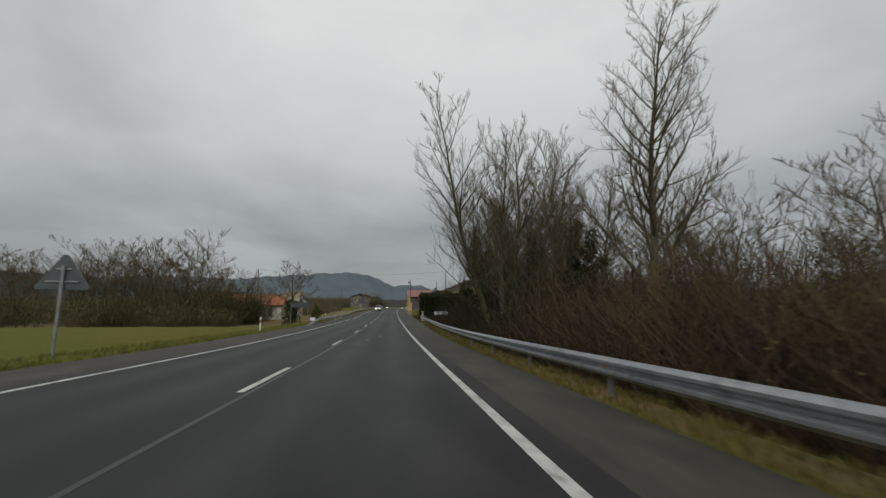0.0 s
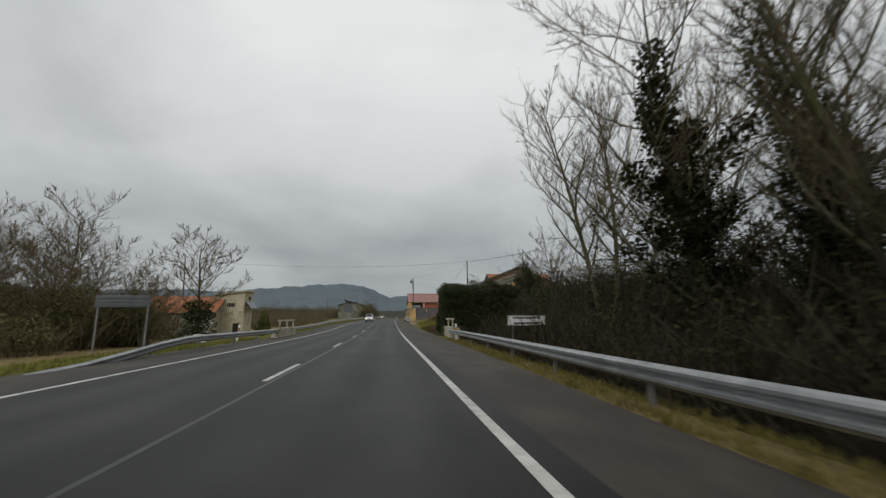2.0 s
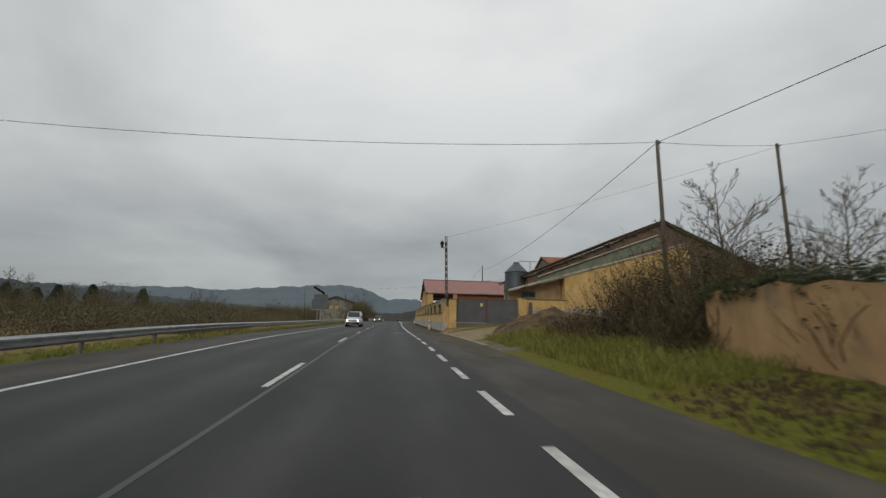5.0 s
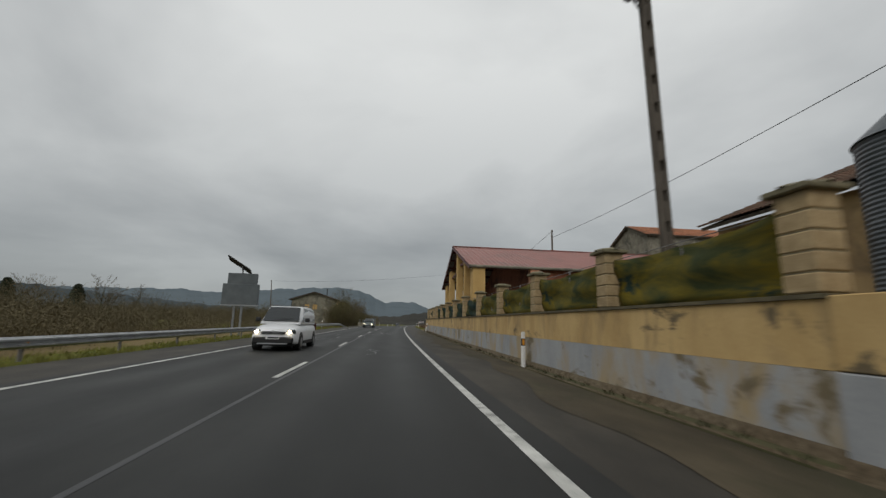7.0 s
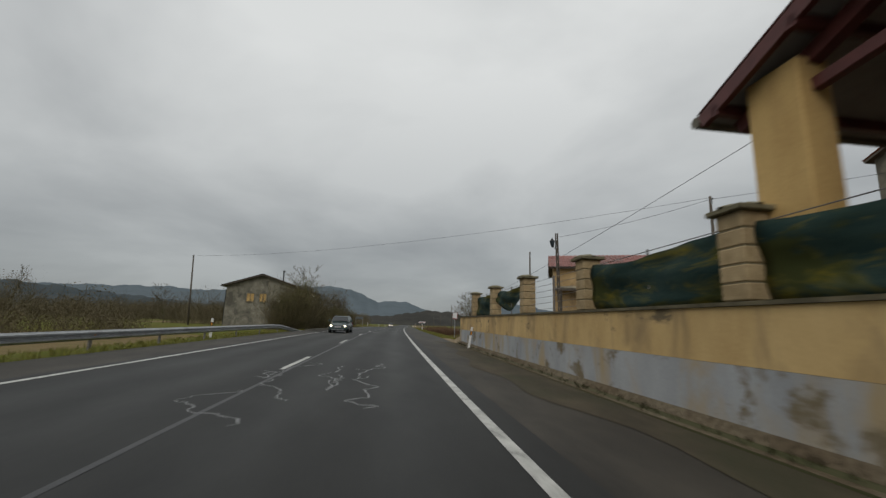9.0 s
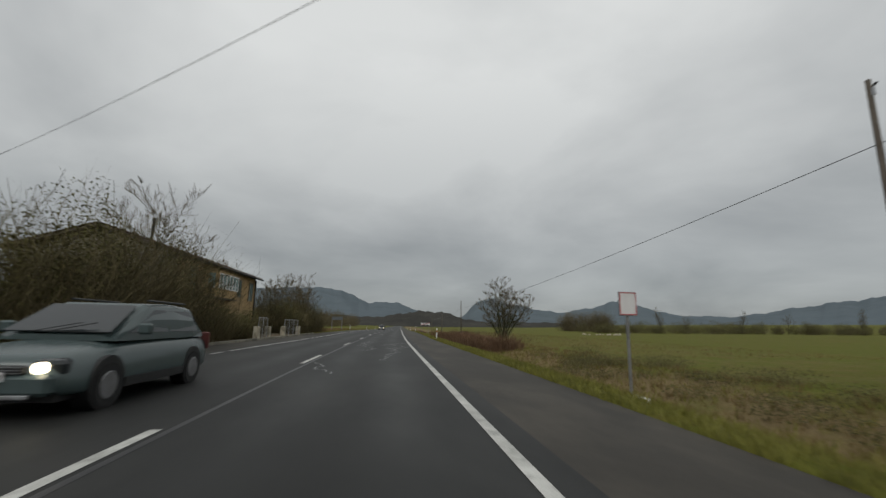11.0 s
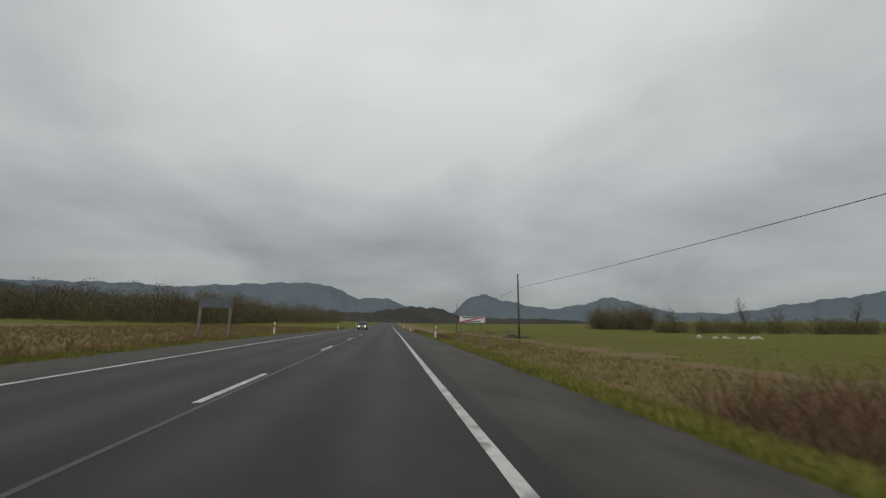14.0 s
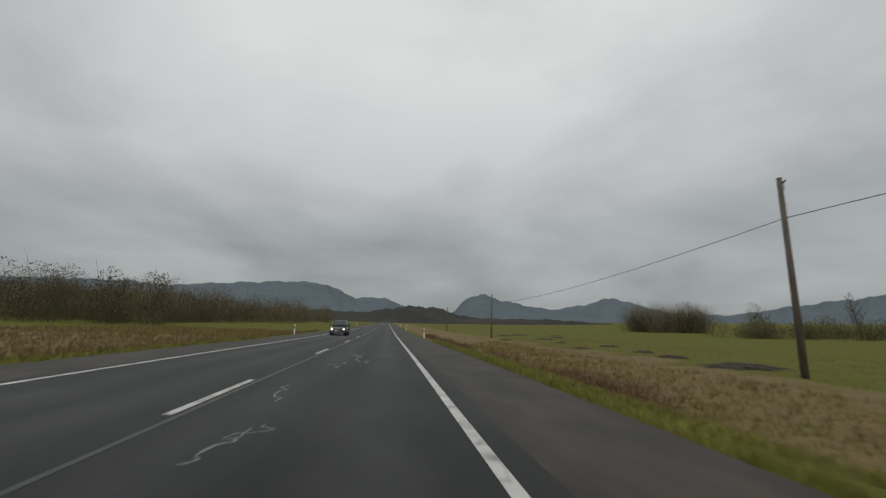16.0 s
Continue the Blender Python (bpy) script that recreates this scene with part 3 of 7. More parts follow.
line_marks("edge_line_right", 1.925, [(-60, 74), (75.2, 77), (78.4, 80.2), (81.6, 83.4), (84.8, 86.6), (88, 89.8), (91.2, 93), (94.4, 96.2), (97.6, 99.4), (101, 102.8), (104.1, 105.6), (106.3, 107.6), (108.5, 109.9), (110.7, 112.1), (112.8, 1200)], "worn white solid edge line, broken at the farm entrance")
line_marks("edge_line_left", -5.81, [(-60, 184), (185.5, 187), (188.2, 189.5), (190.6, 191.6), (192.3, 193.2), (193.8, 194.9), (195.6, 212), (213.0, 214.1), (214.9, 216.1), (216.9, 218.3), (219, 1200)], "worn white edge line along the far lane")
line_marks("centre_line", -1.925, [(10.01 + 11.5 * k - 3.5, 10.01 + 11.5 * k) for k in range(-3, 75)], "worn white dashed centre line", 0.13)
setting("tar_joint", road_strip("tar_joint", -1.80, -1.72, -60, 400, 0.003, TAR, ""), "dark tarred joint along the middle of the road", "road joint")


def squiggle(rng, x, s, length, wander, w=0.038):
    """A jagged ribbon of crack sealing with short side branches."""
    runs = [(x, s, length, rng.uniform(-0.4, 0.4))]
    vs, fs = [], []
    while runs:
        px, ps, left, a = runs.pop()
        pts = [(px, ps)]
        while left > 0:
            step = rng.uniform(0.06, 0.20)
            a = max(-1.5, min(1.5, a * 0.45 + rng.gauss(0, 0.75)))
            px += math.sin(a) * step * wander * 0.6
            ps += math.cos(a) * step
            pts.append((px, ps))
            left -= step
            if left > 0.8 and rng.random() < 0.07 and len(vs) < 400:
                runs.append((px, ps, rng.uniform(0.4, 1.2), rng.choice([-1.3, 1.3])))
        n = len(pts)
        base = len(vs)
        for i, (qx, qs) in enumerate(pts):
            ww = w * (0.45 + 1.0 * rng.random()) * (1 if 0 < i < n - 1 else 0.25)
            q, p0 = pts[min(i + 1, n - 1)], pts[max(i - 1, 0)]
            dx, ds = q[0] - p0[0], q[1] - p0[1]
            d = math.hypot(dx, ds) or 1
            vs += [rp(qx - ds / d * ww / 2, qs + dx / d * ww / 2, 0.004), rp(qx + ds / d * ww / 2, qs - dx / d * ww / 2, 0.004)]
        for i in range(n - 1):
            k = base + 2 * i
            fs.append((k, k + 1, k + 3, k + 2))
    return vs, fs


def crack_seals():
    rng = random.Random(5)
    for x, s, length, wander in [(-1.1, 61.5, 3.6, 1.6), (-0.3, 60.5, 2.6, 1.8), (0.5, 60.2, 2.6, 1.8), (-1.3, 64, 2.4, 1.6), (0.2, 66, 2.0, 1.3), (-0.9, 69, 4, 1.2), (-0.2, 74, 3.5, 1.2), (0.3, 80, 3, 1.0),
                                 (1.3, 109.5, 6, 1.3), (0.6, 112, 3, 1.8), (-0.4, 128, 4.5, 1.2), (-4.2, 139, 5, 1.5), (-3.4, 141, 4, 1.6), (-5.0, 138, 5, 1.4), (-2.7, 143, 3, 1.6), (-4.0, 146, 4, 1.4),
                                 (-0.9, 152, 8, 1.4), (0.3, 151.5, 8, 1.5), (-0.4, 153, 5, 1.1), (-1.2, 150.5, 3.5, 1.8), (-0.7, 188, 4, 1.6), (0.6, 192, 8, 1.6), (0.9, 198, 7, 1.8), (-0.2, 197, 8, 1.6), (0.2, 203, 6, 1.7), (1.1, 203, 6, 1.5), (-0.8, 204, 5, 1.3), (0.7, 226, 3, 1.2), (-0.5, 227, 3.5, 1.7),
                                 (-0.8, 272, 2.2, 1.2), (-0.5, 277, 3, 1.3), (-0.2, 281, 3.5, 1.3), (0.3, 279, 4, 1.0), (-0.9, 269, 2.5, 1.2), (-0.7, 21, 1.6, 1.0), (0.1, 24, 2.0, 1.0)]:
        vs, fs = squiggle(rng, x, s, length, wander)
        setting("crack_seal", mesh_of("crack_seal", vs, fs, SEAL), "pale wandering ribbon of crack sealing on asphalt", "crack sealing")


crack_seals()


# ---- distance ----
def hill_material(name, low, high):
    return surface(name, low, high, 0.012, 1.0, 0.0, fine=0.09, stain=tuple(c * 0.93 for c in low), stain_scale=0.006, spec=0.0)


# distance haze is painted into the blue grey base colours
HILL_BLUE = hill_material("far mountain with haze blue in its colour", (0.116, 0.141, 0.157), (0.130, 0.156, 0.171))
HILL_MID = hill_material("wooded hill with haze in its colour", (0.064, 0.077, 0.082), (0.086, 0.098, 0.102))
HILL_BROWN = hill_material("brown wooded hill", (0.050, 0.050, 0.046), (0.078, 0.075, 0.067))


def ridge(name, dist, crest, mat, label, seed, rough=0.05, depth=0.35):
    """A range of hills: crest is a list of (bearing in degrees right of the last stretch's heading, height in degrees)."""
    rng = random.Random(seed)
    ox, oy = world_xy(0, 265)
    bear = [c[0] for c in crest]
    cols = np.arange(bear[0], bear[-1] + 0.01, 0.25)
    vs, fs = [], []
    rows_n = 9
    ph = [rng.uniform(0, 6.3) for _ in range(6)]
    for b in cols:
        e = np.interp(b, bear, [c[1] for c in crest])
        e += rough * e * (math.sin(b * 1.7 + ph[0]) * 0.5 + math.sin(b * 4.1 + ph[1]) * 0.35 + math.sin(b * 9.3 + ph[2]) * 0.2)
        h = math.radians(b) + float(END_H)
        for k in range(rows_n):
            u = k / (rows_n - 1)
            d = dist * (1 - depth * (1 - u)) * (1 + 0.006 * math.sin(b * 2.1 + k + ph[3]))
            z = dist * math.tan(math.radians(max(e, 0.0))) * (u ** 0.85) * (1 + 0.012 * math.sin(b * 3.3 + u * 7 + ph[4]) * (1 - u)) - 12 * (1 - u)
            vs.append((float(ox) + d * math.sin(h), float(oy) + d * math.cos(h), z))
    for i in range(len(cols) - 1):
        for k in range(rows_n - 1):
            a = i * rows_n + k
            fs.append((a, a + rows_n, a + rows_n + 1, a + 1))
    setting(name, mesh_of(name, vs, fs, mat, True), label, "hills")


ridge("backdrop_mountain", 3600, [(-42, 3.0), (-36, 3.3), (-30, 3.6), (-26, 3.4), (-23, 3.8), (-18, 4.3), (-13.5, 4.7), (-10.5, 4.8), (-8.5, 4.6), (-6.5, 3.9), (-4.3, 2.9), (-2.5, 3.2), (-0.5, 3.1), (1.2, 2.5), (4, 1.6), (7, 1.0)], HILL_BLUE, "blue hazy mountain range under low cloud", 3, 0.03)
ridge("backdrop_hill_right", 2600, [(6.5, 0.2), (9, 1.7), (10.8, 3.6), (12.5, 4.1), (15, 3.4), (19, 2.6), (22, 2.2), (26, 2.9), (29.5, 3.9), (31.5, 3.2), (36, 2.0), (42, 1.9), (48, 3.0), (54, 3.9), (62, 4.4), (70, 3.0), (80, 2.0)], HILL_BLUE, "wooded hills tinted blue grey for haze, cloud above", 5, 0.05)
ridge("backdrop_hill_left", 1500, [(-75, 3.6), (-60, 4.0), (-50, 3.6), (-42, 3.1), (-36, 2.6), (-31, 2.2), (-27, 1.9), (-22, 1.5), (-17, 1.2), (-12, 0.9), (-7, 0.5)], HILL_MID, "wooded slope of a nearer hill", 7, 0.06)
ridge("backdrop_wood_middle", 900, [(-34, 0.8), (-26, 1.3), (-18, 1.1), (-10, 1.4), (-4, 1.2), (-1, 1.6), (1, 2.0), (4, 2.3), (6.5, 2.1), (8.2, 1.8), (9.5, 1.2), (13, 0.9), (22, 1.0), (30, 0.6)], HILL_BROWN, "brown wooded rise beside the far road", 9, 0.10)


# ---- trees and scrub ----
class Tubes:
    """Collects tapered tubes as one mesh."""

    def __init__(self):
        self.v, self.f = [], []

    def add(self, pts, radii, n):
        base = len(self.v)
        for i, p in enumerate(pts):
            d = (pts[min(i + 1, len(pts) - 1)] - pts[max(i - 1, 0)])
            d = d.normalized() if d.length > 1e-6 else Vector((0, 0, 1))
            a = d.orthogonal().normalized()
            b = d.cross(a)
            for k in range(n):
                t = 2 * math.pi * k / n
                self.v.append(p + (a * math.cos(t) + b * math.sin(t)) * radii[i])
        for i in range(len(pts) - 1):
            for k in range(n):
                q = base + i * n
                self.f.append((q + k, q + (k + 1) % n, q + n + (k + 1) % n, q + n + k))

    def spike(self, p, q, r):
        """A fine twig that runs out to a point."""
        d = (q - p).normalized()
        a = d.orthogonal().normalized() * r
        b = d.cross(a)
        i = len(self.v)
        self.v += [p + a, p - a * 0.5 + b * 0.87, p - a * 0.5 - b * 0.87, q]
        self.f += [(i, i + 1, i + 3), (i + 1, i + 2, i + 3), (i + 2, i, i + 3)]

    def mesh(self, name, mat):
        return mesh_of(name, self.v, self.f, mat, True)


def shoot(rng, p, d, length, r0, r1, segs, bend, lift):
    pts, rad = [p.copy()], [r0]
    d = d.normalized()
    for i in range(segs):
        d = (d + Vector((rng.uniform(-bend, bend), rng.uniform(-bend, bend), rng.uniform(-bend, bend) * 0.6 + lift))).normalized()
        p = p + d * (length / segs)
        pts.append(p)
        rad.append(r0 + (r1 - r0) * (i + 1) / segs)
    return pts, rad


def leaves(rng, centre, size, count, leaf, flat=1.0):
    vs, fs = [], []
    for _ in range(count):
        q = Vector((rng.gauss(0, 1), rng.gauss(0, 1), rng.gauss(0, 1)))
        q.normalize()
        q *= rng.random() ** 0.35
        c = centre + Vector((q.x * size[0], q.y * size[1], q.z * size[2] * flat))
        a = Vector((rng.gauss(0, 1), rng.gauss(0, 1), rng.gauss(0, 1))).normalized()
        b = a.orthogonal().normalized()
        w = leaf * rng.uniform(0.6, 1.4)
        i = len(vs)
        vs += [c - a * w, c + b * w * 0.6, c + a * w, c - b * w * 0.6]
        fs.append((i, i + 1, i + 2, i + 3))
    return vs, fs


def tree_model(seed, H, style="broad", twigs=4, ivy=0.0, stems=1, first=0.25, ivy_r=0.3, ivy_n=260, fat=1.0, ivy_leaf=0.07, bark=None, sprays=7):
    """Meshes of a bare winter tree: trunk and limbs, fine twigs, and ivy."""
    rng = random.Random(seed)
    limbs, fine = Tubes(), Tubes()
    iv_v, iv_f = [], []

    def any_way(flat=0.6):
        return Vector((rng.gauss(0, 1), rng.gauss(0, 1), rng.gauss(0, flat))).normalized()

    def along(pts, v):
        k = min(v * (len(pts) - 1), len(pts) - 1.001)
        i = int(k)
        return pts[i].lerp(pts[i + 1], k - i), (pts[i + 1] - pts[i]).normalized()

    def spray(p, d, length):
        """A twig with short side twigs."""
        p3, r3 = shoot(rng, p, d, length, 0.0085 * fat, 0.004 * fat, 2, 0.22, 0.10)
        fine.add(p3, r3, 3)
        for q in range(twigs):
            c, d3 = along(p3, 0.15 + 0.85 * (q + rng.random()) / twigs)
            fine.spike(c, c + (d3 + any_way() * 0.75 + Vector((0, 0, 0.25))).normalized() * length * rng.uniform(0.3, 0.65), 0.0055 * fat)

    def ivy_at(p, size, count):
        v, f = leaves(rng, p, size, count, ivy_leaf)
        off = len(iv_v)
        iv_v.extend(v)
        iv_f.extend(tuple(a + off for a in t) for t in f)

    steep = {"tall": 0.62, "broad": 1.15, "shrub": 0.95, "globe": 1.25}[style]
    for st in range(stems):
        lean = 0.06 if stems == 1 else rng.uniform(0.2, 0.72) if style == "shrub" else rng.uniform(0.10, 1.0) if style == "globe" else rng.uniform(0.10, 0.42)
        az = 2 * math.pi * (st + rng.random() * 0.5) / stems
        h = H * (1 if st == 0 else rng.uniform(0.75, 1.0))
        if style == "globe":
            h = H * rng.uniform(0.9, 1.0) / math.hypot(1, lean * 0.9)
        d = Vector((math.cos(az) * lean, math.sin(az) * lean, 1))
        r0 = H * (0.0135 if stems == 1 else 0.0105)
        pts, rad = shoot(rng, Vector((0, 0, -0.3)), d, h * 0.93, r0, r0 * 0.10, 12, 0.09, 0.06)
        limbs.add(pts, rad, 8)
        n1 = int({"tall": 32, "broad": 18, "shrub": 13, "globe": 42}[style] / (1 + 0.22 * (stems - 1)))
        for i in range(n1):
            u = first + (0.98 - first) * (i + rng.random()) / n1
            a, _ = along(pts, u)
            ra = rad[int(u * 12)]
            th = i * 2.4 + rng.uniform(-0.5, 0.5)
            out = steep * rng.uniform(0.75, 1.3)
            dd = Vector((math.cos(th) * out, math.sin(th) * out, 0.15 + 0.6 * u if style == "globe" else 0.85))
            shape = (1 - u) ** 0.6 if style == "tall" else (1 - 0.72 * u)
            l1 = h * {"tall": 0.31, "broad": 0.50, "shrub": 0.55, "globe": 0.36}[style] * (0.30 + 0.75 * shape) * rng.uniform(0.8, 1.2)
            p1, r1 = shoot(rng, a, dd, l1, max(ra * 0.52, 0.016), 0.009, 8, 0.16, 0.045 if style == "tall" else 0.03)
            limbs.add(p1, r1, 5)
            if ivy > 0.7 and u < 0.62:
                for q in (1, 2, 3):
                    ivy_at(p1[q], (0.5, 0.5, 0.45), int(260 * rng.uniform(0.2, 1.4)))
            n2 = max(5, min(10, int(l1 * 2.2)))
            for j in range(n2):
                v = 0.16 + 0.84 * (j + rng.random()) / n2
                b, d1 = along(p1, v)
                l2 = l1 * (0.48 - 0.26 * v) * rng.uniform(0.7, 1.2)
                p2, r2 = shoot(rng, b, d1 * 0.75 + any_way() * 0.85 + Vector((0, 0, 0.12)), l2, max(r1[int(v * 7)] * 0.5, 0.010), 0.006, 4, 0.18, 0.09)
                limbs.add(p2, r2, 4)
                for q in range(sprays):
                    c, d2 = along(p2, 0.12 + 0.88 * (q + rng.random()) / sprays)
                    spray(c, d2 * 0.85 + any_way() * 0.7 + Vector((0, 0, 0.2)), max(l2 * rng.uniform(0.25, 0.5), 0.22))
            for q in range(3):
                spray(p1[-1], d1 + any_way() * 0.5, max(l1 * 0.12, 0.25))
        if ivy:
            # ivy hangs in uneven masses
            for i in range(12):
                u = i / 12
                if u * 0.9 > ivy:
                    break
                if stems > 1 and i < 2:
                    continue
                ivy_at(pts[i], (r0 * 2.0 + ivy_r * (1.15 - u), r0 * 2.0 + ivy_r * (1.15 - u), h * 0.06), max(20, int(ivy_n * rng.uniform(0.4, 1.3))))
    return (limbs.mesh("limbs", bark or BARK), fine.mesh("twigs", TWIG), mesh_of("ivy", iv_v, iv_f, IVY) if ivy else None)


def tree(model, x, s, label, scale=1.0, turn=0.0, group="", name="tree"):
    t = thing(name, spot(x, s, -0.05, turn), label, "tree", group)
    t.scale = (scale, scale, scale)
    part("trunk", model[0], None, t)
    part("crown", model[1], None, t, "fine bare twigs")
    if model[2]:
        part("ivy", model[2], None, t, "dark green ivy")
    return t


TALL_A = tree_model(1, 20, "tall", 4)
TALL_B = tree_model(2, 18, "tall", 4, ivy=0.35, stems=2, first=0.2)
IVY_TREE = tree_model(3, 15, "broad", 4, ivy=0.75, ivy_r=0.75, ivy_n=620, ivy_leaf=0.085)
FORK = tree_model(4, 19, "tall", 4, stems=3, first=0.36)
IVY_TOWER = tree_model(15, 15, "tall", 3, ivy=0.95, ivy_r=1.25, ivy_n=850, ivy_leaf=0.09)
PALE_TALL = tree_model(14, 19, "tall", 3, first=0.42, bark=PALE_BARK)
BROAD_A = tree_model(5, 12, "broad", 4, fat=1.6)
BROAD_B = tree_model(6, 11, "broad", 4, stems=3, fat=1.6, first=0.2)
OAK = tree_model(16, 10, "broad", 4, ivy=0.42, ivy_r=0.9, ivy_n=700, first=0.34, fat=1.5, ivy_leaf=0.085)
SHRUB = tree_model(8, 7.5, "globe", 3, ivy=0.4, stems=5, first=0.16, ivy_r=0.12, ivy_n=160, fat=1.1, sprays=4)
FIELD_TREE = tree_model(12, 8.0, "globe", 3, ivy=0.45, stems=8, first=0.30, ivy_r=0.10, ivy_n=150, fat=0.9, ivy_leaf=0.045, sprays=8)
LIGHT = tree_model(9, 11, "broad", 2, fat=2.4, sprays=4)
LIGHT_B = tree_model(10, 12, "tall", 2, fat=2.4, first=0.15, sprays=3)

# roadside wood before the bridge
for mdl, x, s, sc, turn in [(TALL_A, 12.3, 17.0, 1.0, 20), (TALL_B, 7.9, 26.0, 1.08, 80), (PALE_TALL, 8.8, 28.4, 0.9, 140), (FORK, 14.2, 55.8, 1.12, 30), (IVY_TOWER, 13.6, 41.5, 1.05, 0), (IVY_TOWER, 17.5, 37.5, 1.0, 230), (IVY_TOWER, 12.4, 31.0, 0.8, 310), (IVY_TOWER, 12.5, 64.2, 0.55, 40), (TALL_B, 11.3, 36.8, 1.0, 10), (PALE_TALL, 13.6, 33.4, 1.05, 200), (TALL_A, 16.5, 36.5, 1.0, 70),
                            (PALE_TALL, 17.9, 39.2, 0.95, 95), (IVY_TREE, 19.0, 54.0, 1.3, 30), (IVY_TREE, 11.8, 44.0, 1.1, 190), (TALL_B, 14.6, 29.7, 0.95, 260), (BROAD_B, 18.5, 22, 1.1, 33), (BROAD_A, 20, 14, 0.9, 215), (BROAD_A, 15.8, 66.5, 0.75, 95),
                            (BROAD_B, 24, 30, 1.1, 250), (BROAD_A, 25, 44, 1.0, 111), (BROAD_B, 14, 6, 0.5, 310), (BROAD_A, 10, 23, 0.75, 50), (IVY_TREE, 12.2, 24.5, 0.75, 300), (BROAD_A, 22, 58, 0.8, 20), (BROAD_B, 16.5, 9, 0.7, 165)]:
    tree(mdl, x, s, "tall bare roadside tree with ivy on its trunk" if mdl[2] else "tall bare roadside tree with grey bark", sc, turn, "roadside trees")
# trees past the left verge
for mdl, x, s, sc, turn in [(BROAD_A, -37.5, 85, 1.42, 0), (BROAD_B, -48.8, 88, 1.4, 90), (BROAD_A, -44, 82, 1.25, 40), (BROAD_B, -53, 84, 1.35, 170), (OAK, -15.6, 70.2, 1.2, 20), (BROAD_A, -24.5, 78, 0.75, 140),
                            (LIGHT_B, -58, 86, 1.0, 200), (LIGHT, -31, 80, 0.9, 270), (LIGHT_B, -66, 95, 1.1, 30), (LIGHT, -27, 84, 0.75, 300), (BROAD_A, -61, 92, 1.25, 300), (BROAD_B, -70, 90, 1.2, 61), (BROAD_A, -29.5, 74, 0.8, 120), (BROAD_B, -79, 98, 1.25, 95), (BROAD_A, -41, 90, 1.2, 222), (BROAD_A, -88, 104, 1.3, 140), (BROAD_B, -33, 68, 0.85, 15), (BROAD_B, -26, 70, 0.8, 200), (BROAD_A, -38, 74, 1.05, 310), (BROAD_B, -45, 76, 1.1, 260), (BROAD_B, -21.5, 73, 0.62, 33)]:
    t = tree(mdl, x, s, "bare oak with a thick ivy clad trunk" if mdl is OAK else "bare spreading tree behind the grass verge", sc, turn, "trees past the verge")
    if mdl is OAK:
        t.scale = (1.35, 1.35, 1.0)
# by the yellow house and after it
for mdl, x, s, sc, turn in [(BROAD_A, -10.8, 197.5, 0.6, 0), (SHRUB, -10.6, 201.5, 0.82, 100), (SHRUB, -10.9, 194.5, 0.6, 10), (SHRUB, -11, 231, 0.8, 60), (SHRUB, -13, 226.5, 0.8, 250), (BROAD_A, -12, 234, 0.6, 10), (FIELD_TREE, -13.0, 228.8, 0.93, 210), (BROAD_A, -13.2, 239.5, 0.55, 300), (LIGHT_B, -22, 235, 0.7, 20), (LIGHT, -18, 228, 0.7, 80)]:
    tree(mdl, x, s, "bare branching tree by the roadside fence", sc, turn, "trees by the house")
tree(FIELD_TREE, 15.6, 233.9, "bare multi-stemmed tree with ivy on its stems", 1.12, 20).scale = (1.15, 1.15, 1.1)


def thicket(name, spots, label, mat, leaf_mat=None, seed=1, count=60, blades=0.012, leaf=0.07, leaf_n=0, category="thicket"):
    """Scrub as many thin bent stems, with small leaves; spots are (x, s, radius, height)."""
    rng = random.Random(seed)
    vs, fs, mi = [], [], []
    for x, s, rad, h in spots:
        base = Vector(rp(x, s, float(lie(x, s))))
        for _ in range(count):
            a, q = rng.uniform(0, 6.283), rad * math.sqrt(rng.random())
            p = base + Vector((math.cos(a) * q, math.sin(a) * q, -0.05))
            hh = h * rng.uniform(0.45, 1.05) * (1 - 0.35 * (q / rad) ** 2)
            d = Vector((math.cos(a) * rng.uniform(0, 0.8) + rng.uniform(-0.3, 0.3), math.sin(a) * rng.uniform(0, 0.8) + rng.uniform(-0.3, 0.3), 1)).normalized()
            w = Vector((rng.gauss(0, 1), rng.gauss(0, 1), 0)).normalized() * blades * rng.uniform(0.6, 1.5)
            for b in range(3):
                i = len(vs)
                p2 = p + d * hh * 0.36
                vs += [p - w, p + w, p2 + w * 0.7, p2 - w * 0.7]
                fs.append((i, i + 1, i + 2, i + 3))
                mi.append(0)
                for _ in range(2):
                    t = p + d * hh * 0.36 * rng.random()
                    e = t + Vector((rng.gauss(0, 1), rng.gauss(0, 1), rng.uniform(0.2, 1.4))).normalized() * hh * rng.uniform(0.12, 0.3)
                    i = len(vs)
                    vs += [t - w * 0.5, t + w * 0.5, e]
                    fs.append((i, i + 1, i + 2))
                    mi.append(0)
                p = p2
                d = (d + Vector((rng.uniform(-0.55, 0.55), rng.uniform(-0.55, 0.55), 0.0))).normalized()
        if leaf_n:
            v, f = leaves(rng, base + Vector((0, 0, h * 0.45)), (rad, rad, h * 0.5), leaf_n, leaf)
            off = len(vs)
            vs += v
            fs += [tuple(k + off for k in t) for t in f]
            mi += [1] * len(f)
    me = mesh_of(name, vs, fs, [mat, leaf_mat or mat])
    me.polygons.foreach_set("material_index", mi)
    return tagged(new(name, me), label, category, kind="stuff")


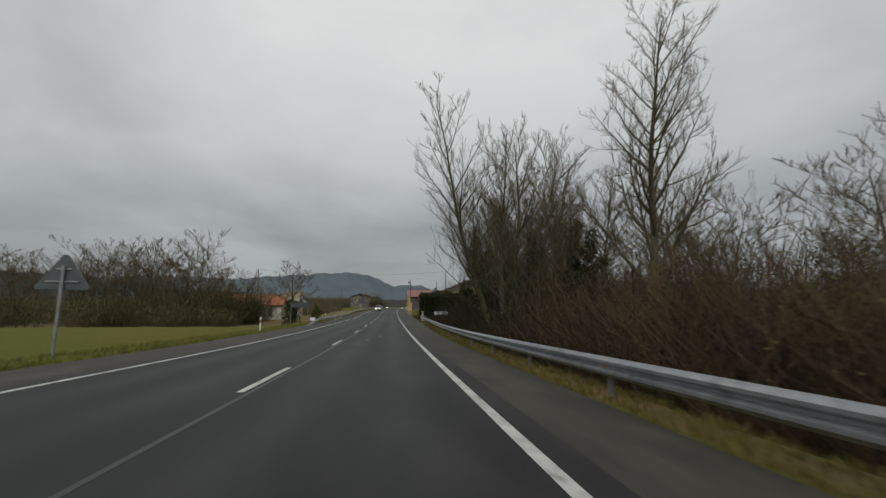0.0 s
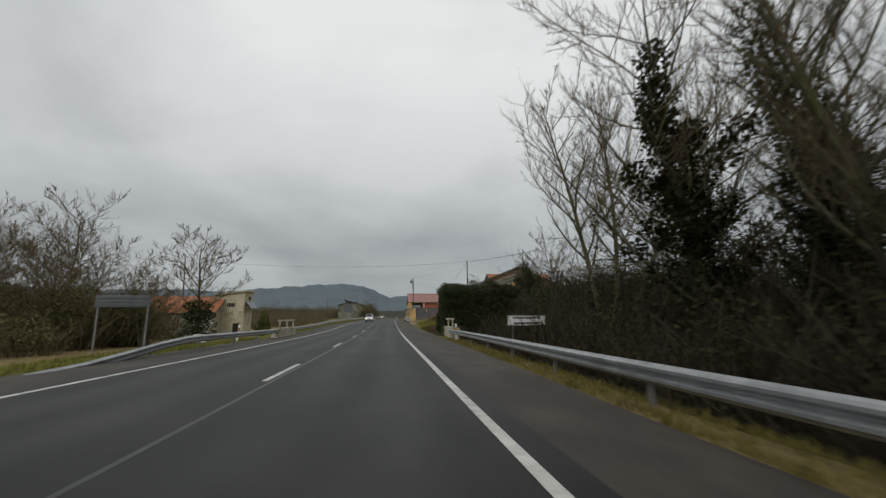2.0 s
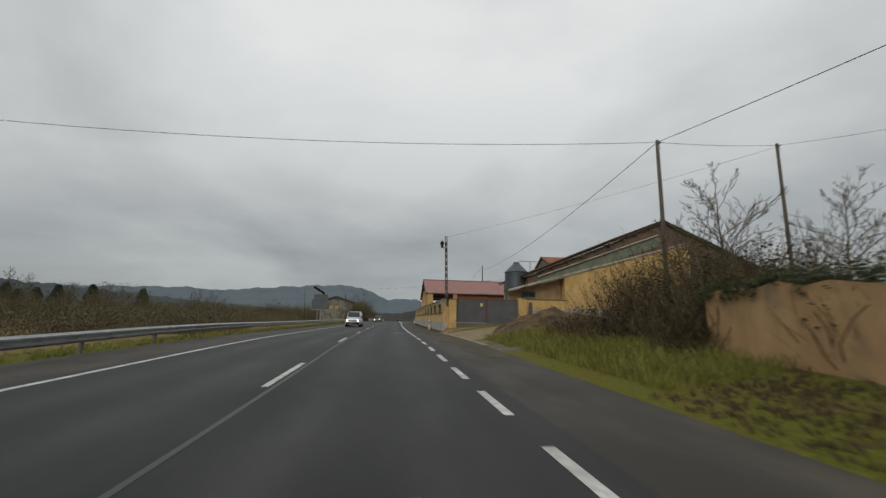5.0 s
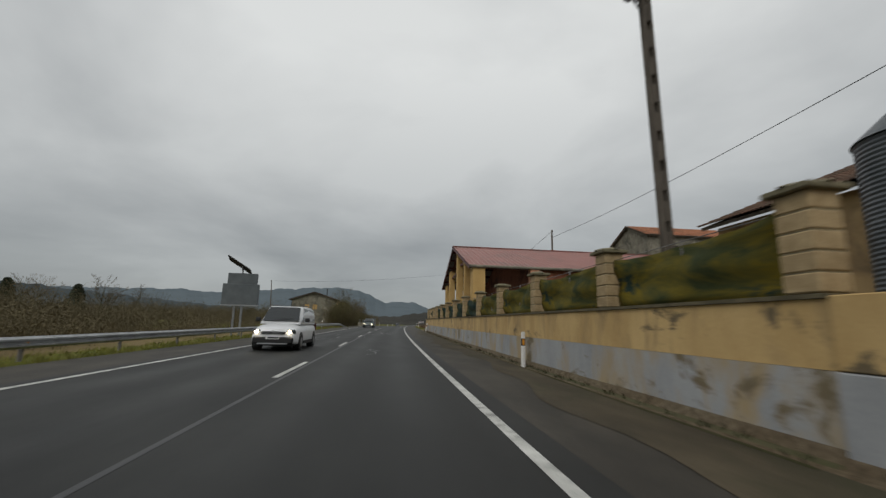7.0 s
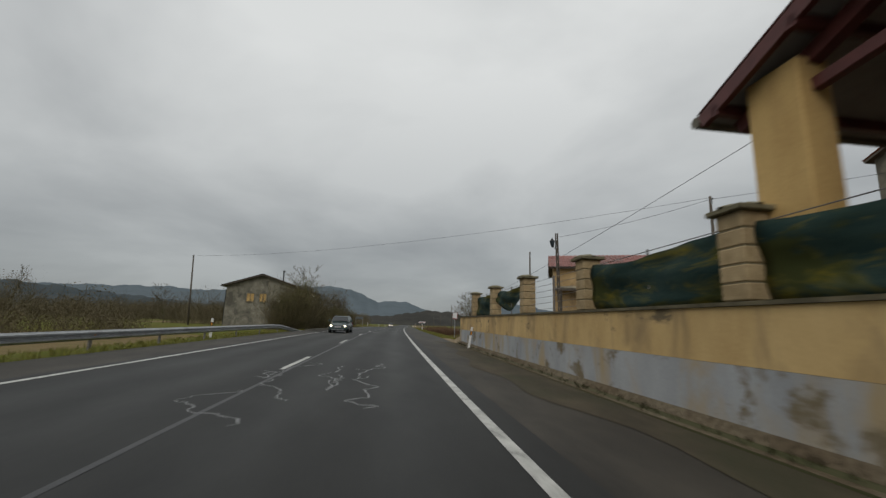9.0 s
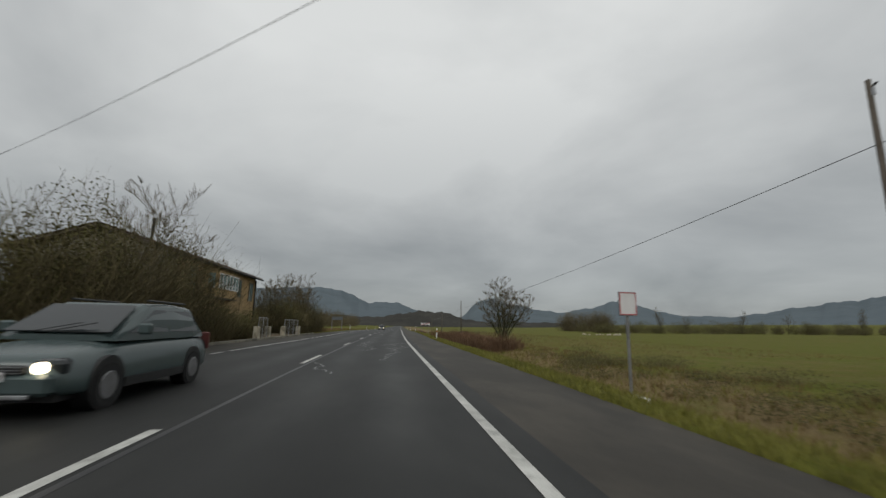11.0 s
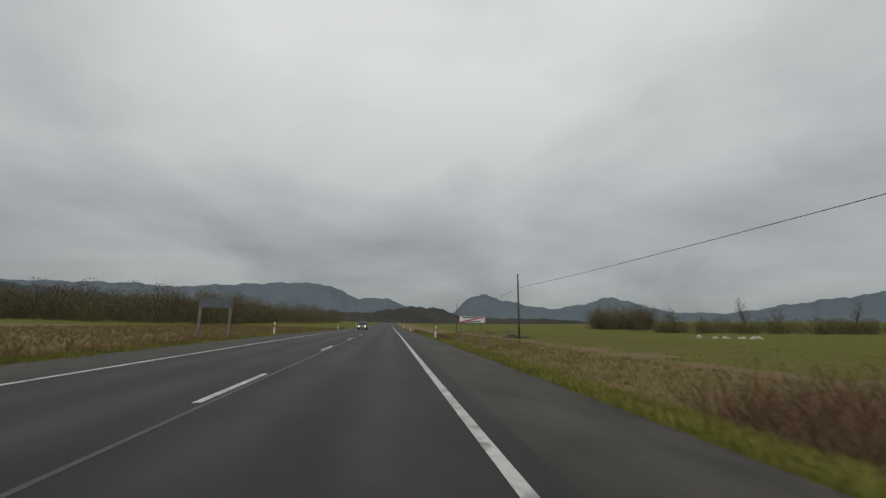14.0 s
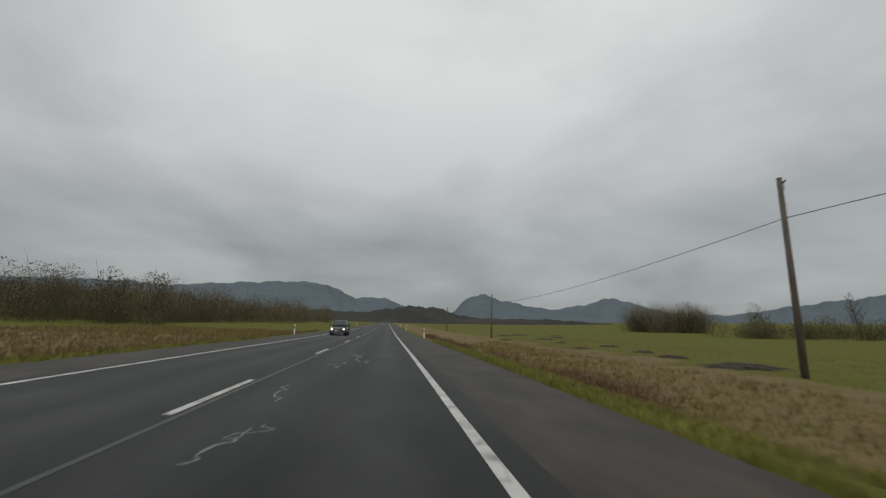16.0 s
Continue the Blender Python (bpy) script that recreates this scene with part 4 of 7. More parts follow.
_r = random.Random(11)
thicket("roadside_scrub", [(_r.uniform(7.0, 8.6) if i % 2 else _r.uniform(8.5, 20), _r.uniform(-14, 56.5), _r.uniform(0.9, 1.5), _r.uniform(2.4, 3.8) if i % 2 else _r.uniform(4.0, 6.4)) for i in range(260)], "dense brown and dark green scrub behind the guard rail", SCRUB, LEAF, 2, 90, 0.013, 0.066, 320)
thicket("red_scrub", [(_r.uniform(7.0, 11), _r.uniform(-6, 16), _r.uniform(1.0, 1.7), _r.uniform(4.0, 5.8)) for i in range(52)], "tall red brown scrub behind the guard rail", REDTWIG, HEDGELEAF, 3, 250, 0.008, 0.04, 260)
thicket("left_hedge_scrub", [(_r.uniform(-84, -23.5), _r.uniform(60, 92), _r.uniform(1.6, 3.0), _r.uniform(2.6, 6.4)) for i in range(130)] + [(_r.uniform(-46, -26), _r.uniform(66, 76), _r.uniform(1.2, 2.0), _r.uniform(2.2, 5.4)) for i in range(30)], "brown leafless hedge scrub beyond the verge", HEDGE, HEDGELEAF, 4, 80, 0.022, 0.10, 420)
thicket("leafy_hedge", [(-24 + _r.uniform(-1.4, 1.2), 75 + _r.uniform(-1.5, 1.5), 1.3, _r.uniform(4.0, 5.8)) for i in range(8)] + [(_r.uniform(-37, -25.5), _r.uniform(70, 76), 1.9, _r.uniform(4.4, 6.4)) for i in range(17)], "dense olive green hedge before the shed", HEDGE, HEDGELEAF, 44, 60, 0.022, 0.14, 850)
thicket("far_brush", [(_x, _r.uniform(105, 235), _r.uniform(1.8, 4.0), (_r.uniform(2.2, 4.8) if _r.random() < 0.7 else _r.uniform(4.8, 7.2)) + 0.06 * max(-_x - 42, 0)) for _x in [_r.uniform(-120, -27) for i in range(190)]] + [(_r.uniform(-34, -21), _r.uniform(112, 196), _r.uniform(1.6, 2.6), _r.uniform(1.8, 3.4)) for i in range(60)], "brown bare brush along the stream", WOODTWIG, WOODTWIG, 5, 80, 0.013, 0.075, 520)
for _i in range(26):
    _x = _r.uniform(-120, -34)
    tree([LIGHT, LIGHT_B][_i % 2], _x, _r.uniform(120, 240), "bare brown tree in the brush along the stream", _r.uniform(0.5, 0.72) + max(-_x - 50, 0) * 0.008, _r.uniform(0, 360), "trees along the stream")
thicket("house_bushes", [(_r.uniform(-11.2, -9.2), _r.uniform(189.5, 202), 1.1, _r.uniform(3.6, 6.4)) for i in range(30)] + [(_r.uniform(-10.8, -9.3), _r.uniform(202, 213), 0.8, _r.uniform(1.6, 2.6)) for i in range(16)] + [(_r.uniform(-13, -9.6), _r.uniform(220.5, 236), 1.1, _r.uniform(2.4, 4.4)) for i in range(40)], "overgrown olive brown bushes along the fence", HEDGE, HEDGELEAF, 6, 120, 0.009, 0.045, 900)
thicket("red_bramble", [(_r.uniform(6.3, 10.8), _r.uniform(209, 238), 0.9, _r.uniform(0.9, 1.6)) for i in range(84)] + [(_r.uniform(6.4, 7.6), _r.uniform(272, 330), 0.7, _r.uniform(0.5, 0.9)) for i in range(36)], "red brown brambles in the ditch", BRAMBLE, None, 7, 150, 0.007)
thicket("ditch_brush", [(_r.uniform(8.2, 13.0), _r.uniform(183, 203), _r.uniform(0.7, 1.3), _r.uniform(0.3, 0.7)) for i in range(26)], "dark tangled growth along the wet ditch", HEDGE, HEDGELEAF, 17, 60, 0.005, 0.03, 420)
thicket("tall_weeds", [(_r.uniform(11.0, 13.5), _r.uniform(209, 232), 0.5, _r.uniform(1.3, 2.2)) for i in range(16)], "thin bare saplings and weeds at the field edge", TWIG, None, 18, 7, 0.007)
thicket("field_hedge", [(x + _r.uniform(-3, 3), 372 - 0.12 * x + _r.uniform(-9, 9), _r.uniform(2.0, 3.6), _r.uniform(3.4, 6.6)) for x in np.arange(86, 360, 1.6)], "distant brown hedgerow across the field", WOODTWIG, HEDGELEAF, 8, 50, 0.018, 0.17, 520)
for _i, (_x, _s, _k) in enumerate([(96, 362, 0.8), (118, 356, 1.0), (131, 358, 0.75), (152, 350, 0.9), (176, 352, 0.8), (205, 345, 1.0), (246, 340, 0.9), (290, 338, 1.0)]):
    tree([LIGHT, LIGHT_B][_i % 2], _x, _s, "bare tree standing in the distant hedgerow", _k, _i * 50, "hedgerow trees")


def far_wood(name, spots, label, seed, mat, leaf):
    """A far wood as many upright twiggy clumps."""
    return thicket(name, spots, label, mat, mat, seed, 80, 0.016, leaf * 0.45, 900, category="woodland")


far_wood("wood_left", [(_r.uniform(-190, -46), _r.uniform(333, 400), _r.uniform(2.5, 4.5), _r.uniform(7.0, 11.5)) for i in range(190)] + [(-41 + _r.uniform(-4, 4), 342 + _r.uniform(-4, 4), 2.4, _r.uniform(7.5, 10)) for i in range(4)], "bare brown wood behind the field", 21, WOODTWIG, 0.3)
for _i in range(22):
    tree([LIGHT, LIGHT_B][_i % 2], _r.uniform(-150, -44), _r.uniform(332, 372), "bare tree at the edge of the far wood", _r.uniform(0.55, 0.95), _r.uniform(0, 360), "trees of the far wood")
far_wood("wood_left_far", [(_r.uniform(-130, -32), _r.uniform(400, 560), _r.uniform(3, 6), _r.uniform(7, 12)) for i in range(130)], "far brown wood behind the field", 22, WOODTWIG, 0.35)
far_wood("wood_clump_right", [(_r.uniform(100, 124), _r.uniform(412, 434), _r.uniform(2.0, 3.2), _r.uniform(10, 14)) for i in range(52)], "clump of bare poplars in the field", 23, WOODTWIG, 0.25)

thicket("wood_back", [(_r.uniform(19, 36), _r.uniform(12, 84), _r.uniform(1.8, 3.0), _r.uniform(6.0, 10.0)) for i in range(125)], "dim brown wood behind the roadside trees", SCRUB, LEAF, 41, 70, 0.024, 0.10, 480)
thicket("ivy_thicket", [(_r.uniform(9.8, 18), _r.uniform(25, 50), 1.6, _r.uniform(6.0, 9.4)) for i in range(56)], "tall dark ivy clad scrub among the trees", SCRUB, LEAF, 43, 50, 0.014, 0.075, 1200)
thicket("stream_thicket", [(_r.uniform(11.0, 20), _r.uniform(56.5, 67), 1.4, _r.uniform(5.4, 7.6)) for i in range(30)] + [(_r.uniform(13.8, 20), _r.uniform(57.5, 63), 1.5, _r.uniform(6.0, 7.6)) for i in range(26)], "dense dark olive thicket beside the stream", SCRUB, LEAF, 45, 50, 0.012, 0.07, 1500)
thicket("ivy_bush", [(12.5 + _r.uniform(-1.6, 1.8), 60.5 + _r.uniform(-3, 3), 1.3, _r.uniform(4.6, 6.4)) for i in range(14)] + [(12.4 + _r.uniform(-0.5, 0.5), 66 + _r.uniform(-0.6, 0.6), 0.9, _r.uniform(6.6, 7.4)) for i in range(5)], "dark ivy covered bushes by the stream", SCRUB, IVY, 42, 40, 0.014, 0.07, 1500)


# ---- guard rails ----
W_BEAM = [(0.0, 0.0), (0.02, 0.03), (0.085, 0.06), (0.085, 0.10), (0.02, 0.14), (0.02, 0.17), (0.085, 0.21), (0.085, 0.25), (0.02, 0.28), (0.0, 0.31)]


def guard_rail(side, x_of, s0, s1, label, dip0=False, dip1=False, gap=4.0):
    """A steel beam with a folded profile on posts."""
    rail = thing("guard_rail", Matrix.Identity(4), label, "guard rail")
    ss = list(np.arange(s0, s1, 2.0)) + [s1]

    def top(s):
        z = 0.33
        if dip0:
            z -= 0.62 * (1 - blend(s, s0, s0 + 9))
        if dip1:
            z -= 0.62 * blend(s, s1 - 9, s1)
        return float(z)

    prof = [(-side * px, pz) for px, pz in W_BEAM]
    back = [(-side * (px - 0.006), pz) for px, pz in reversed(W_BEAM)]
    vs, fs = sweep(prof + back, [(x_of(s), s, top(s)) for s in ss], True)
    part("beam", mesh_of("beam", vs, fs, STEEL), None, rail, "galvanised folded steel beam")
    s = s0 + 1.5
    while s < s1 - 0.5:
        x = x_of(s)
        h = top(s) + 0.26
        if h > 0.12:
            p = part("post", a_box((0, 0, (h - 0.5) / 2), (0.06, 0.12, h + 0.5), bevel=0.008), POST, rail)
            p.matrix_world = spot(x + side * 0.10, s, 0, 0, False)
            c = part("spacer", a_box((0, 0, 0), (0.09, 0.14, 0.2), bevel=0.008), POST, rail)
            c.matrix_world = spot(x + side * 0.035, s, top(s) + 0.155, 0, False)
            if int(s / gap) % 3 == 1:
                d = part("reflector", a_box((0, 0, 0), (0.012, 0.05, 0.09)), AMBER, rail, "orange reflector")
                d.matrix_world = spot(x - side * 0.02, s, top(s) + 0.155, 0, False)
        s += gap
    return rail


guard_rail(1, lambda s: 4.05 + 0.95 * float(blend(s, 15, 60)), -24, 61.2, "galvanised steel guard rail on posts above the scrub")
guard_rail(-1, lambda s: -8.0 + 0.3 * float(blend(s, 45, 64)), 43, 64.6, "galvanised steel guard rail before the bridge", dip0=True)
guard_rail(-1, lambda s: -7.8 - 1.0 * float(blend(s, 72, 120)) + 0.6 * float(blend(s, 160, 188)), 70.6, 188, "galvanised steel guard rail along the embankment", dip1=True)


def parapet(x, s0, s1, side, label, h=0.78):
    p = thing("bridge_parapet", spot(x, (s0 + s1) / 2, 0, 0, False), label, "bridge parapet")
    n = s1 - s0
    bm = bmesh.new()
    prism(bm, [(-0.16, -0.7), (0.16, -0.7), (0.16, h - 0.03), (0.12, h), (-0.12, h), (-0.16, h - 0.03)], -n / 2, n / 2)
    part("parapet_wall", bm, CONCRETE, p, "stained concrete parapet wall")
    for i in range(3):
        y = -n / 2 + 0.4 + i * (n - 0.8) / 2
        part("rail_post", a_box((0, y, h + 0.24), (0.11, 0.11, 0.52), bevel=0.02), CONCRETE, p)
    part("hand_rail", a_rod((0, -n / 2 - 0.1, h + 0.55), (0, n / 2 + 0.1, h + 0.55), 0.065, n=10), CONCRETE, p, "round concrete hand rail")
    for e in (-1, 1):
        part("end_block", a_box((side * 0.15, e * (n / 2 + 0.2), h / 2 - 0.35), (0.5, 0.4, h + 0.6), bevel=0.03), CONCRETE, p)


parapet(5.35, 61.5, 66.5, 1, "stained concrete bridge parapet with a round hand rail")
parapet(-7.6, 65.0, 70.4, -1, "pale concrete bridge parapet with a round hand rail", 0.7)


# ---- marker posts and signs ----
def marker_post(x, s, label="white marker post with a black band and amber reflector", lean=0.0):
    p = thing("marker_post", spot(x, s, 0, 0) @ pose(0, 0, 0, 0, lean, 0), label, "marker post", "roadside marker posts")
    prof = [(-0.06, -0.035), (0.0, -0.055), (0.06, -0.035), (0.05, 0.03), (-0.05, 0.03)]

    def tubebm(z0, z1, slope=0.0):
        bm = bmesh.new()
        a = [bm.verts.new((u, v, z0)) for u, v in prof]
        b = [bm.verts.new((u, v, z1 - (v + 0.055) * slope)) for u, v in prof]
        bm.faces.new(a[::-1])
        bm.faces.new(b)
        for i in range(5):
            bm.faces.new((a[i], a[(i + 1) % 5], b[(i + 1) % 5], b[i]))
        bmesh.ops.recalc_face_normals(bm, faces=bm.faces)
        return bm
    part("shaft", tubebm(-0.2, 0.62), WHITE, p)
    band = part("band", tubebm(0.62, 0.84), BLACK, p, "black band")
    part("cap", tubebm(0.84, 1.05, 0.5), WHITE, p)
    r = part("reflector", a_box((0.0, -0.058, 0.73), (0.06, 0.012, 0.17)), AMBER, band, "amber reflector")
    return p


for x, s in [(-8.9, 31.3), (5.0, 58.2), (4.57, 124.5), (5.06, 218.8), (4.8, 266.0), (-8.85, 267.2), (-9.05, 169.5), (4.85, 311), (-8.8, 311), (4.85, 355), (-8.8, 355), (4.85, 400), (-8.8, 400)]:
    marker_post(x, s)
marker_post(4.6, 166.5, "white marker post leaning at the wall end", 9)
marker_post(-8.6, 59.2, "short white marker post leaning by the guard rail", 6)


def board_sign(name, x, s, w, h, z, label, face, legs, turn=0.0, lines=0, stripe=False, back=False, leg_inset=0.25, border=None):
    """A flat sign board on posts; its face looks towards smaller s unless it is seen from behind."""
    g = thing(name, spot(x, s, 0, turn), label, "road sign")
    board = part("board", a_box((0, 0, z + h / 2), (w, 0.03, h), bevel=0.008), SIGNBACK, g)
    if not back:
        part("face", a_box((0, -0.019, z + h / 2), (w - 0.02, 0.006, h - 0.02)), face, board)
        if border:
            for dx, dz, sx, sz in ((0, h / 2 - 0.03, w - 0.04, 0.022), (0, -h / 2 + 0.03, w - 0.04, 0.022), (-w / 2 + 0.03, 0, 0.022, h - 0.06), (w / 2 - 0.03, 0, 0.022, h - 0.06)):
                part("border", a_box((dx, -0.024, z + h / 2 + dz), (sx, 0.004, sz)), border, board)
        for i in range(lines):
            zz = z + h - (i + 0.5) * h / lines
            part("lettering_bar", a_box((0, -0.0245, zz), (w * (0.72 if i % 2 == 0 else 0.66), 0.004, h / lines * 0.27)), BLACK, board)
        if stripe:
            ang = math.atan2(h * 0.8, w * 0.92)
            part("stripe", a_box((0, -0.029, z + h / 2), (math.hypot(w * 0.92, h * 0.8), 0.004, 0.07), Matrix.Rotation(-ang, 3, 'Y')), SIGNRED, board, "red diagonal stripe")
    else:
        for i in range(3):
            part("rib", a_box((0, -0.03, z + h * (0.2 + 0.3 * i)), (w * 0.96, 0.03, 0.04)), SIGNBACK, board)
    for e in ((-1, 1) if legs == 2 else (0,)):
        part("leg", a_box((e * (w / 2 - leg_inset), 0.05, (z + h * 0.9) / 2 - 0.3), (0.07, 0.05, z + h * 0.9 + 0.6), bevel=0.006), POST if legs == 2 else STEEL, g)
    return g


# heights are above the ground beside the road
board_sign("town_sign", 6.5, 48.7, 1.72, 0.44, 1.02 - float(lie(6.5, 48.7)), "white town name board on two grey posts", SIGNWHITE, 2, 3, lines=2, border=BLACK)
board_sign("town_end_sign", 6.34, 257.5, 1.78, 0.47, 1.32 - float(lie(6.34, 257.5)), "white end of town board crossed by a red stripe", SIGNWHITE, 2, -2, lines=2, stripe=True, border=BLACK)
board_sign("side_sign", -10.2, 50.3, 2.1, 0.48, 1.84 - float(lie(-10.2, 50.3)), "rectangular road sign seen from its bare back", SIGNBACK, 2, 0, back=True, leg_inset=0.1)


def warning_sign(x, s):
    g = thing("warning_sign", spot(x, s, 0, 10), "triangular warning sign seen from its bare back", "road sign")
    bm = bmesh.new()
    prism(bm, [(-0.68, 2.05), (0.68, 2.05), (0.72, 2.12), (0.06, 3.15), (-0.06, 3.15), (-0.72, 2.12)], -0.015, 0.015)
    part("board", bm, SIGNBACK, g)
    part("brace", a_box((0, -0.035, 2.3), (0.9, 0.03, 0.05)), STEEL, g)
    part("brace", a_box((0, -0.035, 2.7), (0.4, 0.03, 0.05)), STEEL, g)
    part("leg", a_box((0, -0.07, 1.25), (0.08, 0.06, 3.1), bevel=0.008), STEEL, g)


warning_sign(-9.7, 13.4)


def speed_display(x, s):
    """A solar powered speed display seen from its back."""
    g = thing("speed_display", spot(x, s, 0, 4), "grey speed display seen from behind with a solar panel", "speed display")
    z0 = 2.05 - float(lie(x, s))
    part("cabinet", a_box((0.05, 0, z0 + 1.35), (2.0, 0.22, 1.95), bevel=0.03), SIGNBACK, g, "grey sheet metal cabinet")
    part("lower_cabinet", a_box((0, -0.02, z0 + 0.8), (2.45, 0.26, 1.5), bevel=0.03), SIGNBACK, g)
    part("sill", a_box((0, -0.03, z0 + 0.04), (2.5, 0.3, 0.07)), STEEL, g)
    for dx in (-0.35, 0.15):
        part("leg", a_rod((dx, 0.02, -0.6), (dx, 0.02, z0 + 0.1), 0.075, n=10), STEEL, g)
    part("panel_post", a_rod((0.0, 0, z0 + 2.3), (-0.1, 0, z0 + 3.0), 0.05, n=8), STEEL, g)
    pan = part("solar_panel", a_box((-0.25, 0, z0 + 2.95), (1.85, 1.0, 0.05), Matrix.Rotation(radians(32), 3, 'Y') @ Matrix.Rotation(radians(-15), 3, 'X'), bevel=0.008), BLACK, g, "dark solar panel")
    part("panel_frame", a_box((-0.25, 0, z0 + 2.91), (1.92, 1.06, 0.03), Matrix.Rotation(radians(32), 3, 'Y') @ Matrix.Rotation(radians(-15), 3, 'X')), DARK, pan)


speed_display(-10.3, 143.2)


def frame_sign(x, s):
    g = thing("large_direction_sign", spot(x, s, 0, 0), "large grey direction sign seen from behind on two legs", "road sign")
    part("board", a_box((0, 0, 2.35), (2.0, 0.05, 0.62), bevel=0.01), SIGNBACK, g)
    for e in (-1, 1):
        part("leg", a_box((e * 0.92, 0.03, 1.0), (0.16, 0.1, 3.0), bevel=0.01), POST, g)


frame_sign(-10.3, 258.3)
board_sign("notice_sign", 6.8, 187.4, 0.5, 0.62, 1.6 - float(lie(6.8, 187.4)), "white notice board with a red border on a post", SIGNWHITE, 1, 0, border=SIGNRED)


# ---- poles and wires ----
def wood_pole(x, s, h, label="weathered wooden utility pole by the road", r=0.12, lean=0.0):
    p = thing("utility_pole", spot(x, s, -0.3, 0) @ pose(0, 0, 0, 0, lean, 0), label, "utility pole", "utility poles")
    part("shaft", a_rod((0, 0, 0), (0, 0, h + 0.3), r, r * 0.7, 10), WOOD, p, smooth=True)
    part("insulator", a_rod((0.0, -r, h + 0.05), (0, -r - 0.12, h + 0.12), 0.03, 0.035, 8), BLACK, p)
    part("bracket", a_box((0, -r * 0.8, h - 0.1), (0.06, 0.1, 0.25)), STEEL, p)
    return p


def wire(a, b, sag=0.6, r=0.012, label="thin black overhead cable between poles"):
    a, b = Vector(a), Vector(b)
    t = Tubes()
    n = 24
    pts = []
    for i in range(n + 1):
        u = i / n
        q = a.lerp(b, u)
        q.z -= sag * 4 * u * (1 - u)
        pts.append(q)
    t.add(pts, [r] * (n + 1), 5)
    tagged(new("overhead_cable", t.mesh("overhead_cable", BLACK)), label, "overhead cable")


def gtop(x, s, h):
    return h - float(lie(x, s))


wood_pole(-29.5, 98.0, gtop(-29.5, 98, 9.9), lean=-2)
wood_pole(13.08, 96.8, gtop(13.1, 96.8, 10.1))
wood_pole(23.5, 100.2, gtop(23.5, 100.2, 12.2))
wood_pole(-26.76, 204.5, gtop(-26.8, 204.5, 9.4), lean=-3)
wood_pole(16.3, 279.0, gtop(16.3, 279, 7.5), r=0.13, lean=-1)
wood_pole(16.23, 326.5, gtop(16.2, 326.5, 6.2))
wood_pole(16.2, 374, 6.2)
wood_pole(20.7, 168.9, gtop(20.7, 168.9, 9.8))
wood_pole(14.4, 186.7, gtop(14.4, 186.7, 8.7), r=0.1)
wire(rp(-29.5, 98, 9.8), rp(13.08, 96.8, 10.0), 1.0)
wire(rp(13.08, 96.8, 10.0), rp(23.5, 100.2, 12.1), 0.1)
wood_pole(15.76, 150.5, gtop(15.76, 150.5, 10.5))
wire(rp(13.08, 96.8, 10.0), rp(19, 40, 7.8), 1.0, 0.016)
wire(rp(23.5, 100.2, 12.0), rp(5.74, 119.0, 9.2), 0.25, 0.008)
wire(rp(13.08, 96.8, 10.0), rp(15.76, 150.5, 9.75), 0.95, 0.016)
wire(rp(-26.76, 204.5, 9.3), rp(20.7, 168.9, 9.7), 1.0, 0.010)
wire(rp(13.9, 177.4, 8.4), rp(20.7, 168.9, 9.6), 0.2)
wire(rp(20.7, 168.9, 9.6), rp(40, 150, 11.5), 0.4)
wire(rp(15.76, 150.5, 10.4), rp(16.25, 279, 5.85), 1.5, 0.016)
wire(rp(16.25, 279, 5.85), rp(16.23, 326.5, 4.9), 0.7, 0.015)
wire(rp(16.23, 326.5, 4.9), rp(16.2, 374, 5.6), 0.6, 0.015)


def street_lamp(x, s, h, turn, label):
    p = thing("street_lamp", spot(x, s, -0.2, turn) @ pose(0, 0, 0, 0, -1.4, 0), label, "street lamp")
    for e in (-1, 1):
        part("pole_leg", a_box((e * 0.085, 0, h / 2 + 0.1), (0.055, 0.14, h + 0.2), bevel=0.008), WOOD, p, "dark weathered concrete leg")
    for i in range(int(h / 0.62)):
        part("pole_web", a_box((0, 0, 0.35 + i * 0.62), (0.13, 0.12, 0.40)), WOOD, p)
    for i in range(9):
        part("step_bolt", a_box((0.11, 0, h * 0.45 + i * 0.42), (0.07, 0.02, 0.02)), BLACK, p)
    part("arm", a_rod((0, 0, h - 0.95), (-0.42, 0, h - 0.95), 0.025, n=8), BLACK, p)
    part("arm_brace", a_rod((0, 0, h - 1.3), (-0.3, 0, h - 0.97), 0.018, n=6), BLACK, p)
    lan = part("lantern", a_rod((-0.42, 0, h - 0.92), (-0.42, 0, h - 0.5), 0.12, 0.2, 6), GLASS, p, "glazed lantern")
    part("lantern_roof", a_rod((-0.42, 0, h - 0.5), (-0.42, 0, h - 0.26), 0.24, 0.03, 6), BLACK, lan)
    part("finial", a_rod((-0.42, 0, h - 0.26), (-0.42, 0, h - 0.16), 0.03, 0.01, 6), BLACK, lan)
    part("lantern_base", a_rod((-0.42, 0, h - 1.02), (-0.42, 0, h - 0.9), 0.04, 0.12, 6), BLACK, lan)


street_lamp(5.74, 119.05, gtop(5.74, 119.05, 9.25), 10, "open web pole carrying a wrought iron lantern")
street_lamp(13.89, 177.4, gtop(13.9, 177.4, 8.7), 10, "open web pole with an iron lantern in the yard")


